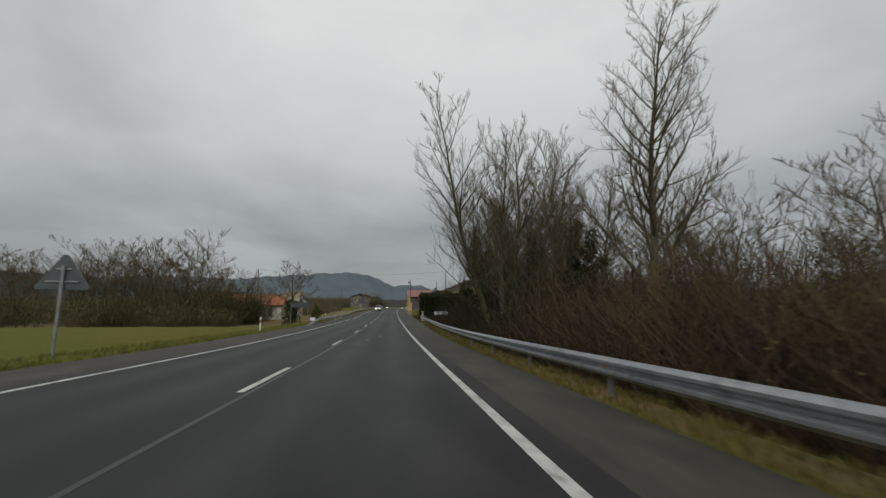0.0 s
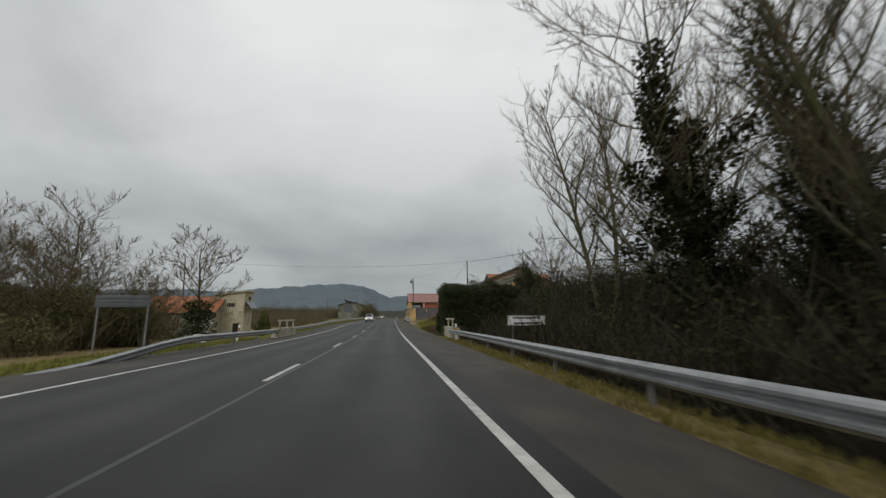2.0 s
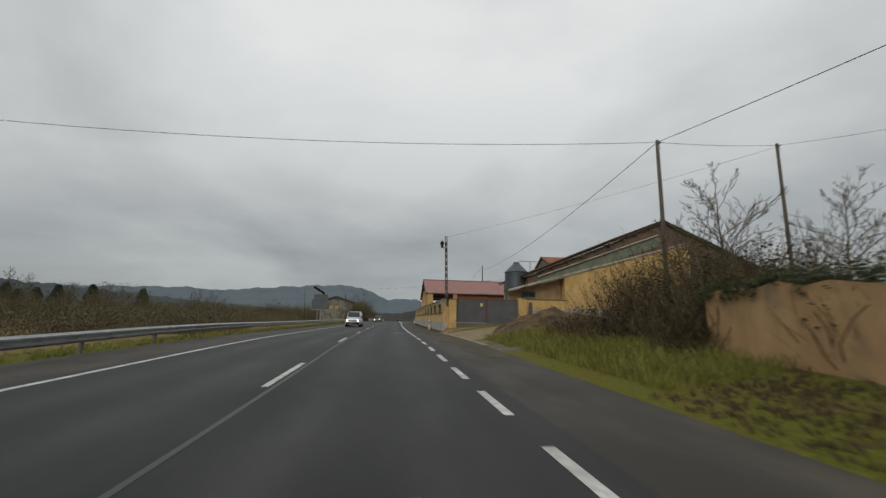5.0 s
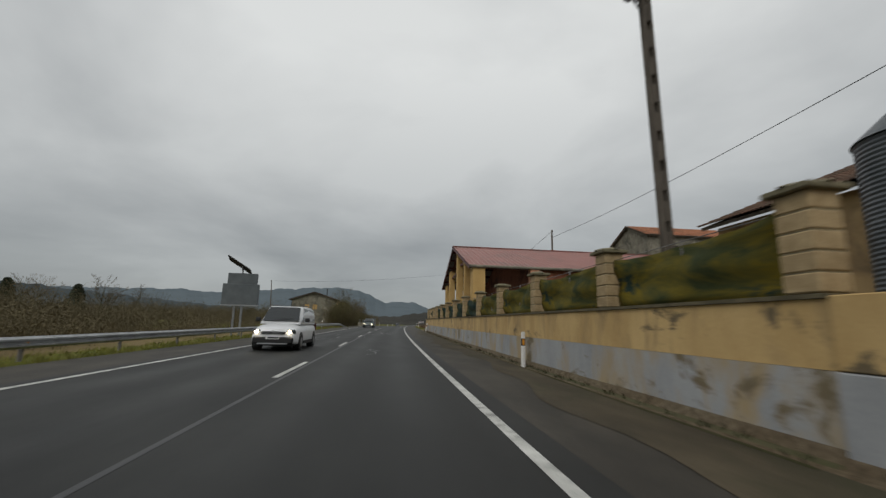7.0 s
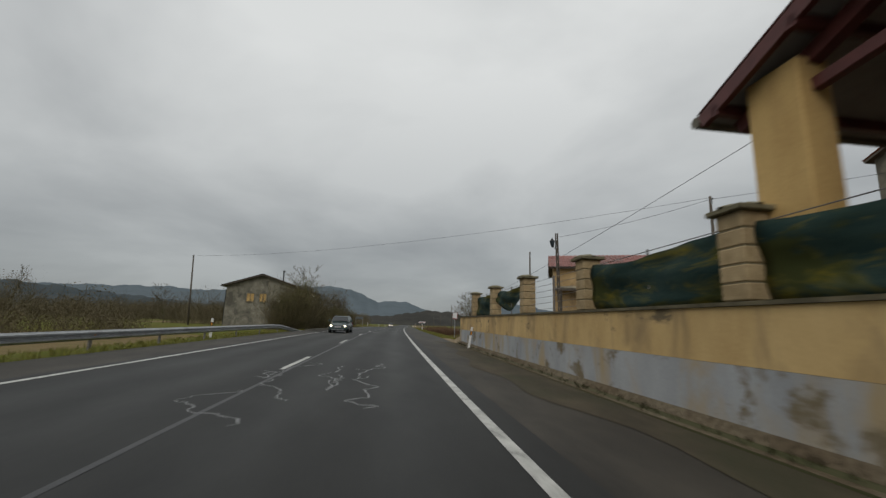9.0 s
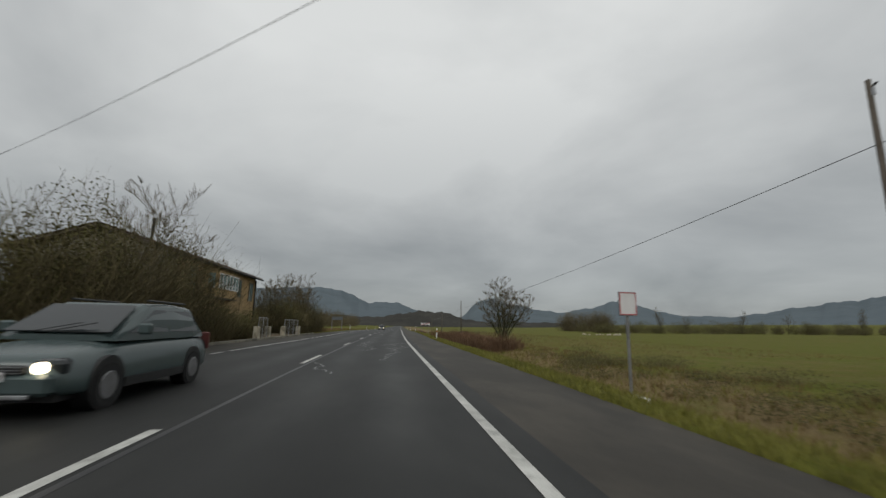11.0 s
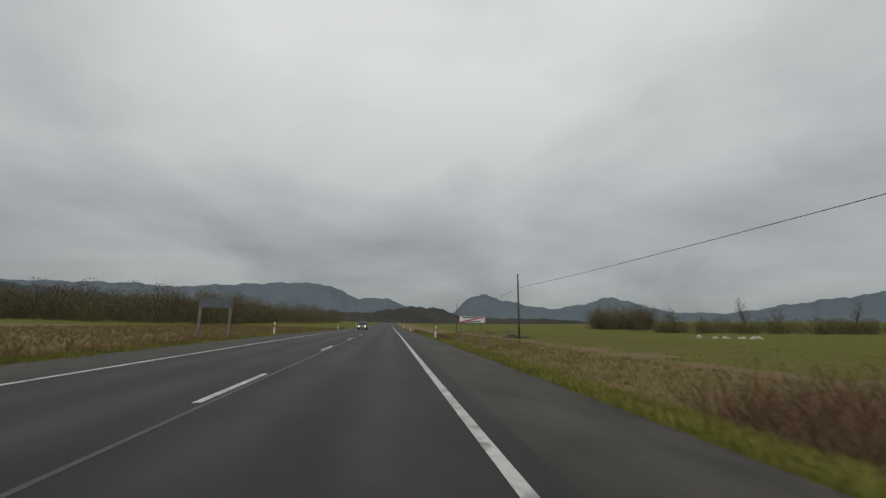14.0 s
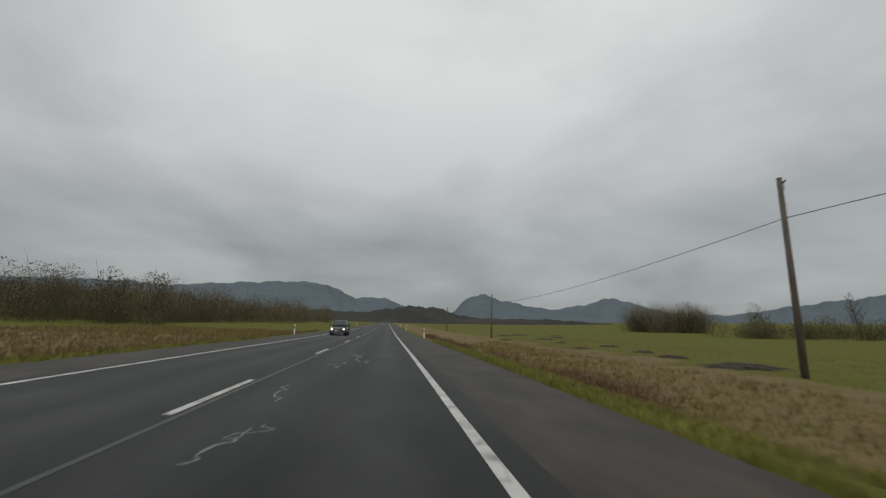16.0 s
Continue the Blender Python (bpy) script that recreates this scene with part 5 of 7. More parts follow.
# ---- lattice mast with a transformer, far behind the ruins ----
def lattice_mast(x, s, top):
    z0 = float(lie(x, s))
    g = thing("lattice_mast", spot(x, s, 0, 20), "galvanised lattice power mast with a transformer", "power mast")
    h = top - z0
    w = lambda z: 0.55 - 0.25 * z / h
    for ex in (-1, 1):
        for ey in (-1, 1):
            part("leg", a_rod((ex * w(0), ey * w(0), -0.2), (ex * w(h), ey * w(h), h), 0.05, 0.04, 5), POST, g)
    n = 16
    for i in range(n):
        za, zb = h * i / n, h * (i + 1) / n
        for ey in (-1, 1):
            e = 1 if i % 2 else -1
            part("brace", a_rod((e * w(za), ey * w(za), za), (-e * w(zb), ey * w(zb), zb), 0.025, n=4), POST, g)
    part("cross_arm", a_box((0, 0, h), (3.2, 0.12, 0.12)), POST, g)
    part("cross_arm", a_box((0, 0, h - 1.0), (1.6, 0.1, 0.1)), POST, g)
    for dx in (-1.5, 0, 1.5):
        part("insulator", a_rod((dx, 0, h), (dx, 0, h + 0.4), 0.07, 0.05, 8), BLACK, g)
    tr = part("transformer", a_box((0.95, 0, h - 3.2), (0.95, 0.8, 1.3), bevel=0.06), POST, g, "grey transformer tank")
    for k in range(3):
        part("bushing", a_rod((0.65 + 0.3 * k, 0, h - 2.55), (0.65 + 0.3 * k, 0, h - 2.2), 0.05, 0.04, 8), BLACK, tr)


lattice_mast(41.6, 90, 18.2)
wire(rp(41.6, 90, 15.6), rp(23.5, 100.2, 12.1), 0.8, 0.010)


# ---- long boundary wall with piers ----
WX = 4.85


def long_wall():
    ss = list(np.arange(115.5, 171.0, 1.5)) + [171.0]
    w = setting("wall_boundary", None, "long rendered wall, ochre above a grey plinth, stained and flaking", "wall")
    vs, fs = sweep([(0, -0.5), (0.32, -0.5), (0.32, 0.88), (0, 0.88)], [(WX, s, -0.06 * (s - 115) / 55) for s in ss], True)
    p = new("plinth", mesh_of("plinth", vs, fs, GREY_RENDER))
    p.parent = w
    vs, fs = sweep([(0.012, 0.884), (0.31, 0.884), (0.31, 1.60), (0.012, 1.60)], [(WX, s, -0.06 * (s - 115) / 55) for s in ss], True)
    p = new("upper_wall", mesh_of("upper_wall", vs, fs, WALL_OCHRE))
    p.parent = w
    vs, fs = sweep([(-0.03, 1.604), (0.35, 1.604), (0.35, 1.655), (-0.03, 1.655)], [(WX, s, -0.06 * (s - 115) / 55) for s in ss], True)
    p = new("coping", mesh_of("coping", vs, fs, surface("dark mossy coping", (0.06, 0.052, 0.03), (0.16, 0.135, 0.08), 3, 0.9, 0.5)))
    p.parent = w
    vs, fs = sweep([(-0.42, -0.3), (-0.02, -0.3), (-0.02, 0.07), (-0.10, 0.02), (-0.30, -0.03), (-0.42, 0.03)], [(WX, s, 0) for s in ss], True)
    setting("gutter_channel", mesh_of("gutter_channel", vs, fs, surface("mossy gutter concrete", (0.058, 0.052, 0.024), (0.115, 0.100, 0.055), 2, 0.9, 0.4, stain=(0.052, 0.054, 0.018), stain_scale=0.6, stain_at=0.5, stretch=(1, 0.25, 1))), "mossy concrete gutter at the wall foot", "gutter")


long_wall()


def pier():
    p = thing("wall_pier", Matrix.Identity(4), "block built wall pier with a mossy flat cap", "wall pier", "piers on the boundary wall")
    for i in range(5):
        o = part("block", a_box((0, 0, 0.115 + i * 0.225), (0.40, 0.42, 0.215), bevel=0.018), BLOCK, p)
    part("mortar_core", a_box((0, 0, 0.56), (0.37, 0.39, 1.1)), CAP, p)
    bm = bmesh.new()
    box(bm, (0, 0, 1.155), (0.56, 0.58, 0.07), bevel=0.012)
    rod(bm, (0, 0, 1.19), (0, 0, 1.25), 0.34, 0.16, 4)
    part("cap", bm, CAP, p, "mossy overhanging cap")
    return p


PIER = pier()
PIER_S = [115.75 + 4.26 * i for i in range(13)]
for i, s in enumerate(PIER_S):
    m = spot(WX + 0.17, s, 1.655 - 0.06 * (s - 115) / 55, 0, False)
    if i == 0:
        PIER.matrix_world = m
    else:
        copy_thing(PIER, m)


def netting(s0, s1, seed, torn=False):
    """A sagging panel of shade netting tied between two piers on a wire fence."""
    rng = random.Random(seed)
    g = thing("netting_panel", spot(WX + 0.19, (s0 + s1) / 2, 1.66 - 0.06 * (s0 - 115) / 55, 0, False), "faded green shade netting sagging between two piers" if not torn else "torn green shade netting hanging from its wire", "netting panel", "netting between the piers")
    n, k = 20, 8
    L = s1 - s0 - 0.46
    vs, fs = [], []
    for i in range(n + 1):
        u = i / n
        sag = 0.09 * math.sin(math.pi * u) + 0.03 * math.sin(u * 9 + seed)
        for j in range(k + 1):
            v = j / k
            h = (0.98 - sag) * v
            if torn:
                h = (0.98 - sag) * (1 - (1 - v) * (0.35 + 0.5 * abs(math.sin(u * 3.0))))
            vs.append((0.06 * math.sin(u * 7 + v * 4 + seed) + 0.03 * math.sin(u * 23 + seed + v * 5) * v + 0.03 * math.sin(v * 11 - u * 4), (u - 0.5) * L, h))
    for i in range(n):
        for j in range(k):
            a = i * (k + 1) + j
            fs.append((a, a + k + 1, a + k + 2, a + 1))
    me = mesh_of("netting", vs, fs, NETTING_OLD if seed < 4 else NETTING, True)
    o = part("netting", me, None, g, "green netting with yellowed patches")
    sd = o.modifiers.new("thickness", 'SOLIDIFY')
    sd.thickness = 0.006
    part("top_wire", a_rod((0, -L / 2, 0.97), (0, L / 2, 0.97), 0.008, n=5), POST, g)
    part("fence_post", a_rod((0.06, 0, 0), (0.06, 0, 1.02), 0.02, n=6), POST, g)


for i in range(12):
    if i == 9:
        g = thing("wire_fence_panel", spot(WX + 0.19, (PIER_S[i] + PIER_S[i + 1]) / 2, 1.62, 0, False), "bare wire mesh panel between two piers", "wire fence")
        for k in range(6):
            part("wire_strand", a_rod((0, -1.9, 0.1 + k * 0.17), (0, 1.9, 0.1 + k * 0.17), 0.006, n=5), POST, g)
        part("fence_post", a_rod((0.03, 0, 0), (0.03, 0, 1.0), 0.025, n=6), POST, g)
    else:
        netting(PIER_S[i], PIER_S[i + 1], i, torn=(i == 10))


# ---- farm gate and its walls ----
def gate_group():
    z0 = 0.88
    base = lambda x, s: spot(x, s, 0, 0, False)
    w = setting("wall_gate_left", None, "rendered ochre wall return beside the gate", "wall")
    for nm, c, sz, m in (("return_wall", (4.98, 115.05, 1.26), (0.3, 0.9, 0.74), WALL_OCHRE), ("return_plinth", (4.97, 115.05, 0.3), (0.32, 0.9, 1.16), GREY_RENDER), ("gate_pier", (5.62, 114.4, 1.2), (0.62, 0.45, 3.2), OCHRE), ("pier_cap", (5.62, 114.4, 2.83), (0.72, 0.55, 0.06), CAP), ("infill", (5.2, 114.75, 0.9), (0.4, 0.3, 2.6), OCHRE)):
        o = new(nm, to_mesh(nm, a_box((0, 0, 0), sz, bevel=0.012), m))
        o.parent = w
        o.matrix_world = spot(c[0], c[1], c[2], 0, False)
    g = thing("farm_gate", spot(8.43, 113.72, 0, 15, False), "grey sheet steel double gate with a red frame", "gate")
    g.matrix_world = spot(8.43, 113.72, 0, -16.5, False)
    L = 5.15
    for e in (-1, 1):
        leaf = part("leaf", a_box((e * L / 4, 0, 1.84), (L / 2 - 0.03, 0.04, 1.92), bevel=0.005), GATE, g, "grey sheet steel leaf")
        for k in range(8):
            part("rib", a_box((e * L / 4 - L / 4 + 0.2 + k * 0.31, -0.022, 1.84), (0.012, 0.005, 1.86)), GATE, leaf)
        for dx, dz, sx, sz in ((0, 0.97, L / 2 - 0.02, 0.05), (0, -0.97, L / 2 - 0.02, 0.05), (-L / 4 + 0.03, 0, 0.05, 1.98), (L / 4 - 0.03, 0, 0.05, 1.98)):
            red = dz > 0 or dx * e < 0
            part("frame_bar", a_box((e * L / 4 + dx, 0.0, 1.84 + dz), (sx, 0.07, sz)), DARKRED if red else GATE, leaf, "red painted frame bar" if red else "")
    part("notice", a_box((-0.42, -0.04, 2.38), (0.2, 0.01, 0.26)), surface("yellow notice", (0.45, 0.42, 0.10), (0.6, 0.56, 0.2), 3, 0.6, 0.0), g, "small yellow notice plate")
    part("threshold", a_box((-L / 4, -0.12, 0.862), (L / 2, 0.08, 0.03)), WHITEWASH, g, "pale threshold strip")
    part("sill", a_box((0, 0, 0.62), (L + 0.2, 0.22, 0.46)), surface("packed earth sill", (0.11, 0.088, 0.06), (0.2, 0.165, 0.115), 2, 0.95, 0.5), g, "earthy sill under the leaves")
    w = setting("wall_gate_right", None, "ochre rendered yard wall with a grey panel", "wall")
    for nm, c, sz, m in (("gate_pier", (11.3, 112.95, 1.5), (0.72, 0.4, 2.95), OCHRE), ("yard_wall", (13.4, 112.93, 1.5), (3.4, 0.3, 2.75), OCHRE), ("grey_panel", (13.4, 112.775, 1.25), (3.36, 0.02, 1.65), GREY_RENDER), ("coping", (13.2, 112.93, 2.93), (4.0, 0.42, 0.07), CAP)):
        o = new(nm, to_mesh(nm, a_box((0, 0, 0), sz, bevel=0.01), m))
        o.parent = w
        o.matrix_world = spot(c[0], c[1], c[2], 0, False)


gate_group()


def ribbed(a, b, c, d, ribs, rows, depth, mat, name, step=0.0):
    """A roof slope with corners a-b along the ridge and d-c along the eave, with round ribs running down it."""
    a, b, c, d = Vector(a), Vector(b), Vector(c), Vector(d)
    n = (b - a).cross(d - a).normalized()
    if n.z < 0:
        n = -n
    vs, fs = [], []
    cols = ribs * 4
    for j in range(rows + 1):
        v = j / rows
        for k in (0, 1) if (step and 0 < j < rows) else (0,):
            for i in range(cols + 1):
                u = i / cols
                p = a.lerp(b, u).lerp(d.lerp(c, u), v)
                vs.append(p + n * (depth * (0.5 + 0.5 * math.cos(i * math.pi / 2)) + (step if k == 0 else 0)))
    total = len(vs) // (cols + 1)
    for j in range(total - 1):
        for i in range(cols):
            q = j * (cols + 1) + i
            fs.append((q, q + 1, q + cols + 2, q + cols + 1))
    return mesh_of(name, vs, fs, mat)


def slab(bm, pts, thick, mat=0):
    """A solid plate below four or more points."""
    t = [bm.verts.new(p) for p in pts]
    n = (Vector(pts[1]) - Vector(pts[0])).cross(Vector(pts[2]) - Vector(pts[0])).normalized()
    if n.z < 0:
        n = -n
    b = [bm.verts.new(Vector(p) - n * thick) for p in pts]
    fs = [bm.faces.new(t), bm.faces.new(b[::-1])]
    for i in range(len(t)):
        fs.append(bm.faces.new((t[i], b[i], b[(i + 1) % len(t)], t[(i + 1) % len(t)])))
    bmesh.ops.recalc_face_normals(bm, faces=fs)
    return bm


def a_slab(pts, thick):
    return slab(bmesh.new(), pts, thick)


def gable_wall(bm, x0, x1, xr, z0, ze0, ze1, zr, y, t=0.3):
    return prism(bm, [(x0, z0), (x1, z0), (x1, ze1), (xr, zr), (x0, ze0)], y, y + t)


# ---- long barn beside the yard (its frame: x across, y along the road) ----
def long_barn():
    h = thing("long_barn", spot(0, 113, 0, 0, False), "ochre farm barn with a lean-to and a clay tile roof", "barn")
    part("lean_wall", prism(bmesh.new(), [(15.1, 0), (27, 0), (27, 8.3), (15.1, 4.9)], 0.0, 0.3), OCHRE, h, "ochre rendered lean-to wall")
    part("lean_plinth", prism(bmesh.new(), [(15.12, 0), (27, 0), (27, 2.35), (15.12, 2.25)], -0.02, -0.003), GREY_RENDER, h, "blue grey painted plinth")
    part("recess_wall", prism(bmesh.new(), [(10.4, 0), (15.09, 0), (15.09, 4.85), (10.4, 3.53)], 0.9, 1.2), OCHRE_DULL, h, "dull ochre recessed wall")
    part("side_wall", a_box((15.3, 2.6, 2.4), (0.28, 4.0, 4.9)), OCHRE, h)
    w = part("window", a_box((12.15, 0.87, 3.38), (1.2, 0.06, 0.42)), GLASS, h)
    for dx, dz, sx, sz in ((0, 0.23, 1.35, 0.06), (0, -0.23, 1.35, 0.06), (-0.62, 0, 0.07, 0.42), (0.62, 0, 0.07, 0.42), (0, 0, 0.04, 0.42)):
        part("window_frame", a_box((12.15 + dx, 0.83, 3.38 + dz), (sx, 0.06, sz)), GREYWALL, w)
    part("lean_roof", a_slab([(10.1, -0.05, 3.71), (27, -0.05, 8.5), (27, 1.3, 8.5), (10.1, 1.3, 3.71)], 0.14), GREYWALL, h, "sheet lean-to roof")
    part("verge_board", a_slab([(10.1, -0.12, 3.73), (27, -0.12, 8.52), (27, -0.06, 8.52), (10.1, -0.06, 3.73)], 0.16), CONCRETE, h, "pale verge board")
    part("gable", gable_wall(bmesh.new(), 13.5, 42, 28, 0, 5.45, 5.5, 11.5, 5.0), surface("brown brick gable", (0.12, 0.074, 0.048), (0.21, 0.14, 0.095), 4, 0.95, 0.6, stain=(0.10, 0.075, 0.055), stain_scale=0.8), h, "brown brick gable")
    part("band", a_slab([(14.6, 4.96, 5.32), (27.5, 4.96, 10.05), (27.5, 4.985, 10.05), (14.6, 4.985, 5.32)], 0.9), surface("mossy green render", (0.13, 0.14, 0.10), (0.22, 0.23, 0.17), 1.5, 0.9, 0.4), h, "greenish rendered band")
    part("pipe", a_rod((14.5, 4.85, 5.42), (27.5, 4.85, 10.2), 0.07, n=8), CONCRETE, h)
    for e, x1, z1 in ((0, 12.9, 5.42), (1, 42.4, 5.6)):
        part("roof_slope", ribbed((28, 4.6, 11.7), (28, 14, 11.7), (x1, 14, z1), (x1, 4.6, z1), 56, 26, 0.07, TILE_OLD, "roof_slope", 0.025), None, h, "clay tile roof slope")
        part("roof_deck", a_slab([(28, 4.7, 11.67), (28, 13.9, 11.67), (x1 + (0.1 if e == 0 else -0.1), 13.9, z1 - 0.02), (x1 + (0.1 if e == 0 else -0.1), 4.7, z1 - 0.02)], 0.12), WOOD, h)
    part("side_wall", a_box((13.65, 9.4, 2.7), (0.3, 8.4, 5.3)), OCHRE_DULL, h)
    part("back_wall", a_box((28.0, 13.5, 2.7), (28.2, 0.3, 5.3)), STONE, h)
    for i in range(8):
        x = 16 + i * 1.5
        part("rafter_end", a_box((x, 4.75, 6.1 + (x - 15.5) * 0.416), (0.14, 0.4, 0.14)), WOOD, h)


long_barn()


def silo(x, s, r, z0, z1, z2):
    g = thing("grain_silo", spot(x, s, 0, 0, False), "corrugated galvanised grain silo with a conical roof", "silo")
    n, rows = 40, 64
    vs, fs = [], []
    for j in range(rows + 1):
        z = z0 + (z1 - z0) * j / rows
        rr = r + (0.024 if j % 2 else -0.0)
        for k in range(n):
            a = 2 * math.pi * k / n
            vs.append((rr * math.cos(a), rr * math.sin(a), z))
    for j in range(rows):
        for k in range(n):
            fs.append((j * n + k, j * n + (k + 1) % n, (j + 1) * n + (k + 1) % n, (j + 1) * n + k))
    part("shell", mesh_of("shell", vs, fs, GALV), None, g, "ribbed galvanised shell")
    part("roof", a_rod((0, 0, z1 - 0.02), (0, 0, z2 - 0.1), r + 0.08, 0.3, 24), GALV, g, "conical sheet roof")
    part("hatch", a_rod((0, 0, z2 - 0.12), (0, 0, z2), 0.32, 0.3, 16), BLACK, g)
    for k in range(6):
        a = k * math.pi / 3
        part("leg", a_rod(((r - 0.1) * math.cos(a), (r - 0.1) * math.sin(a), 0.2), ((r - 0.1) * math.cos(a), (r - 0.1) * math.sin(a), z0 + 0.4), 0.06, n=6), STEEL, g)
    part("hopper", a_rod((0, 0, z0 - 1.0), (0, 0, z0), 0.15, r, 24), GALV, g)
    lad = part("ladder", a_rod((r + 0.25, -0.35, z0 - 1), (r + 0.25, -0.35, z2 + 0.2), 0.02, n=6), STEEL, g)
    part("ladder_rail", a_rod((r + 0.25, 0.05, z0 - 1), (r + 0.25, 0.05, z2 + 0.2), 0.02, n=6), STEEL, lad)
    for i in range(16):
        z = z0 - 0.6 + i * 0.33
        part("rung", a_rod((r + 0.25, -0.35, z), (r + 0.25, 0.05, z), 0.012, n=5), STEEL, lad)
    part("platform_rail", a_rod((0.2, -0.35, z2 + 0.15), (r + 0.9, -0.35, z2 + 0.15), 0.018, n=6), STEEL, lad)
    part("platform_rail", a_rod((0.2, 0.05, z2 + 0.15), (r + 0.9, 0.05, z2 + 0.15), 0.018, n=6), STEEL, lad)
    part("platform_rail", a_rod((r + 0.9, -0.35, z2 - 0.5), (r + 0.9, -0.35, z2 + 0.15), 0.018, n=6), STEEL, lad)
    part("gauge", a_box((-0.55, -r - 0.03, z0 + 0.6), (0.14, 0.1, 1.1)), STEEL, g)


silo(12.85, 119.6, 1.14, 2.1, 5.95, 6.95)


# ---- open fronted barn with a red roof ----
def red_barn():
    s0 = 143.5
    h = thing("open_barn", spot(0, s0, 0, 0, False), "open fronted barn with ochre columns and a red sheet roof", "barn")
    xr0, xr1 = 5.0, 34
    y0, y1, ze0, ze1, zr = -7.4, 6.85, 4.62, 4.42, 7.1
    for ye, ze in ((y0, ze0), (y1, ze1)):
        part("roof_slope", ribbed((xr0, 0, zr), (xr1, 0, zr), (xr1, ye, ze), (xr0, ye, ze), 92, 1, 0.045, REDSHEET, "roof_slope"), None, h, "red ribbed sheet roof slope")
        part("roof_lining", a_slab([(xr0 + 0.05, 0, zr - 0.03), (xr1, 0, zr - 0.03), (xr1, ye * 0.995, ze - 0.03), (xr0 + 0.05, ye * 0.995, ze - 0.03)], 0.05), UNDERROOF, h, "grey underside of the roof")
        for k in range(6):
            v = 0.08 + k * 0.175
            y, z = ye * v, zr + (ze - zr) * v
            part("purlin", a_box(((xr0 + 11) / 2, y, z - 0.17), (11 - xr0, 0.1, 0.16)), DARKRED, h, "dark red steel purlin")
        part("verge_beam", a_slab([(xr0, 0, zr + 0.0), (xr0 + 0.09, 0, zr + 0.0), (xr0 + 0.09, ye, ze), (xr0, ye, ze)], 0.2), DARKRED, h)
        part("rafter", a_slab([(5.4, 0, zr - 0.24), (5.56, 0, zr - 0.24), (5.56, ye * 0.97, ze - 0.16), (5.4, ye * 0.97, ze - 0.16)], 0.2), DARKRED, h)
        part("eave_gutter", a_rod((xr0, ye * 1.008, ze - 0.06), (xr1, ye * 1.008, ze - 0.06), 0.09, n=8), GREYWALL, h, "grey eave gutter")
    part("ridge_cap", a_slab([(xr0 - 0.02, -0.25, zr + 0.03), (xr1, -0.25, zr + 0.03), (xr1, 0.25, zr + 0.03), (xr0 - 0.02, 0.25, zr + 0.03)], 0.06), REDSHEET, h)
    cols = ((-7.0, 0.8), (-4.2, 0.5), (-0.85, 0.72), (3.35, 0.72), (5.9, 0.72))
    for y, w in cols:
        zt = zr + ((ze0 if y < 0 else ze1) - zr) * abs(y) / abs(y0 if y < 0 else y1) - 0.22
        part("column", a_box((5.62 if w == 0.8 else 5.46, y, zt / 2 + 0.3), (0.76 if w == 0.8 else 0.44, w, zt - 0.6), bevel=0.02), OCHRE, h, "ochre rendered column")
    for ya, za, yb, zb in ((3.0, 4.95, -0.5, 5.1), (-1.2, 5.5, -3.95, 5.3), (5.55, 4.2, 3.7, 4.38)):
        part("tie_beam", a_box((5.46, (ya + yb) / 2, (za + zb) / 2), (0.12, abs(ya - yb), 0.16), Matrix.Rotation(math.atan2(za - zb, ya - yb), 3, 'X'), 0.01), DARKRED, h, "dark red steel tie beam")
    fw = part("front_wall", prism(bmesh.new(), [(-7.2, 0.3), (6.1, 0.3), (6.1, 4.55), (0, 6.95), (-7.2, 4.6)], 0, 0.3), BRICKRED, h, "red brown inner wall")
    fw.matrix_basis = pose(9.2, 0, 0, 0, 0, 90)
    part("side_wall", a_box((21.2, -7.0, 2.3), (24.0, 0.3, 4.4)), BRICKRED, h)
    part("corner_pier", a_box((9.05, -7.22, 2.3), (0.55, 0.5, 4.5), bevel=0.02), surface("salmon render", (0.40, 0.19, 0.11), (0.55, 0.28, 0.17), 1.5, 0.9, 0.3, stain=(0.32, 0.16, 0.1), stain_scale=1.0), h, "salmon rendered corner pier")
    part("back_side_wall", a_box((21.4, 6.0, 2.2), (23.6, 0.3, 4.2)), BRICKRED, h)
    ew = part("end_wall", prism(bmesh.new(), [(-7.2, 0.3), (6.4, 0.3), (6.4, 4.4), (0, 6.95), (-7.2, 4.5)], 0, 0.3), BRICKRED, h)
    ew.matrix_basis = pose(33.5, 0, 0, 0, 0, 90)


red_barn()


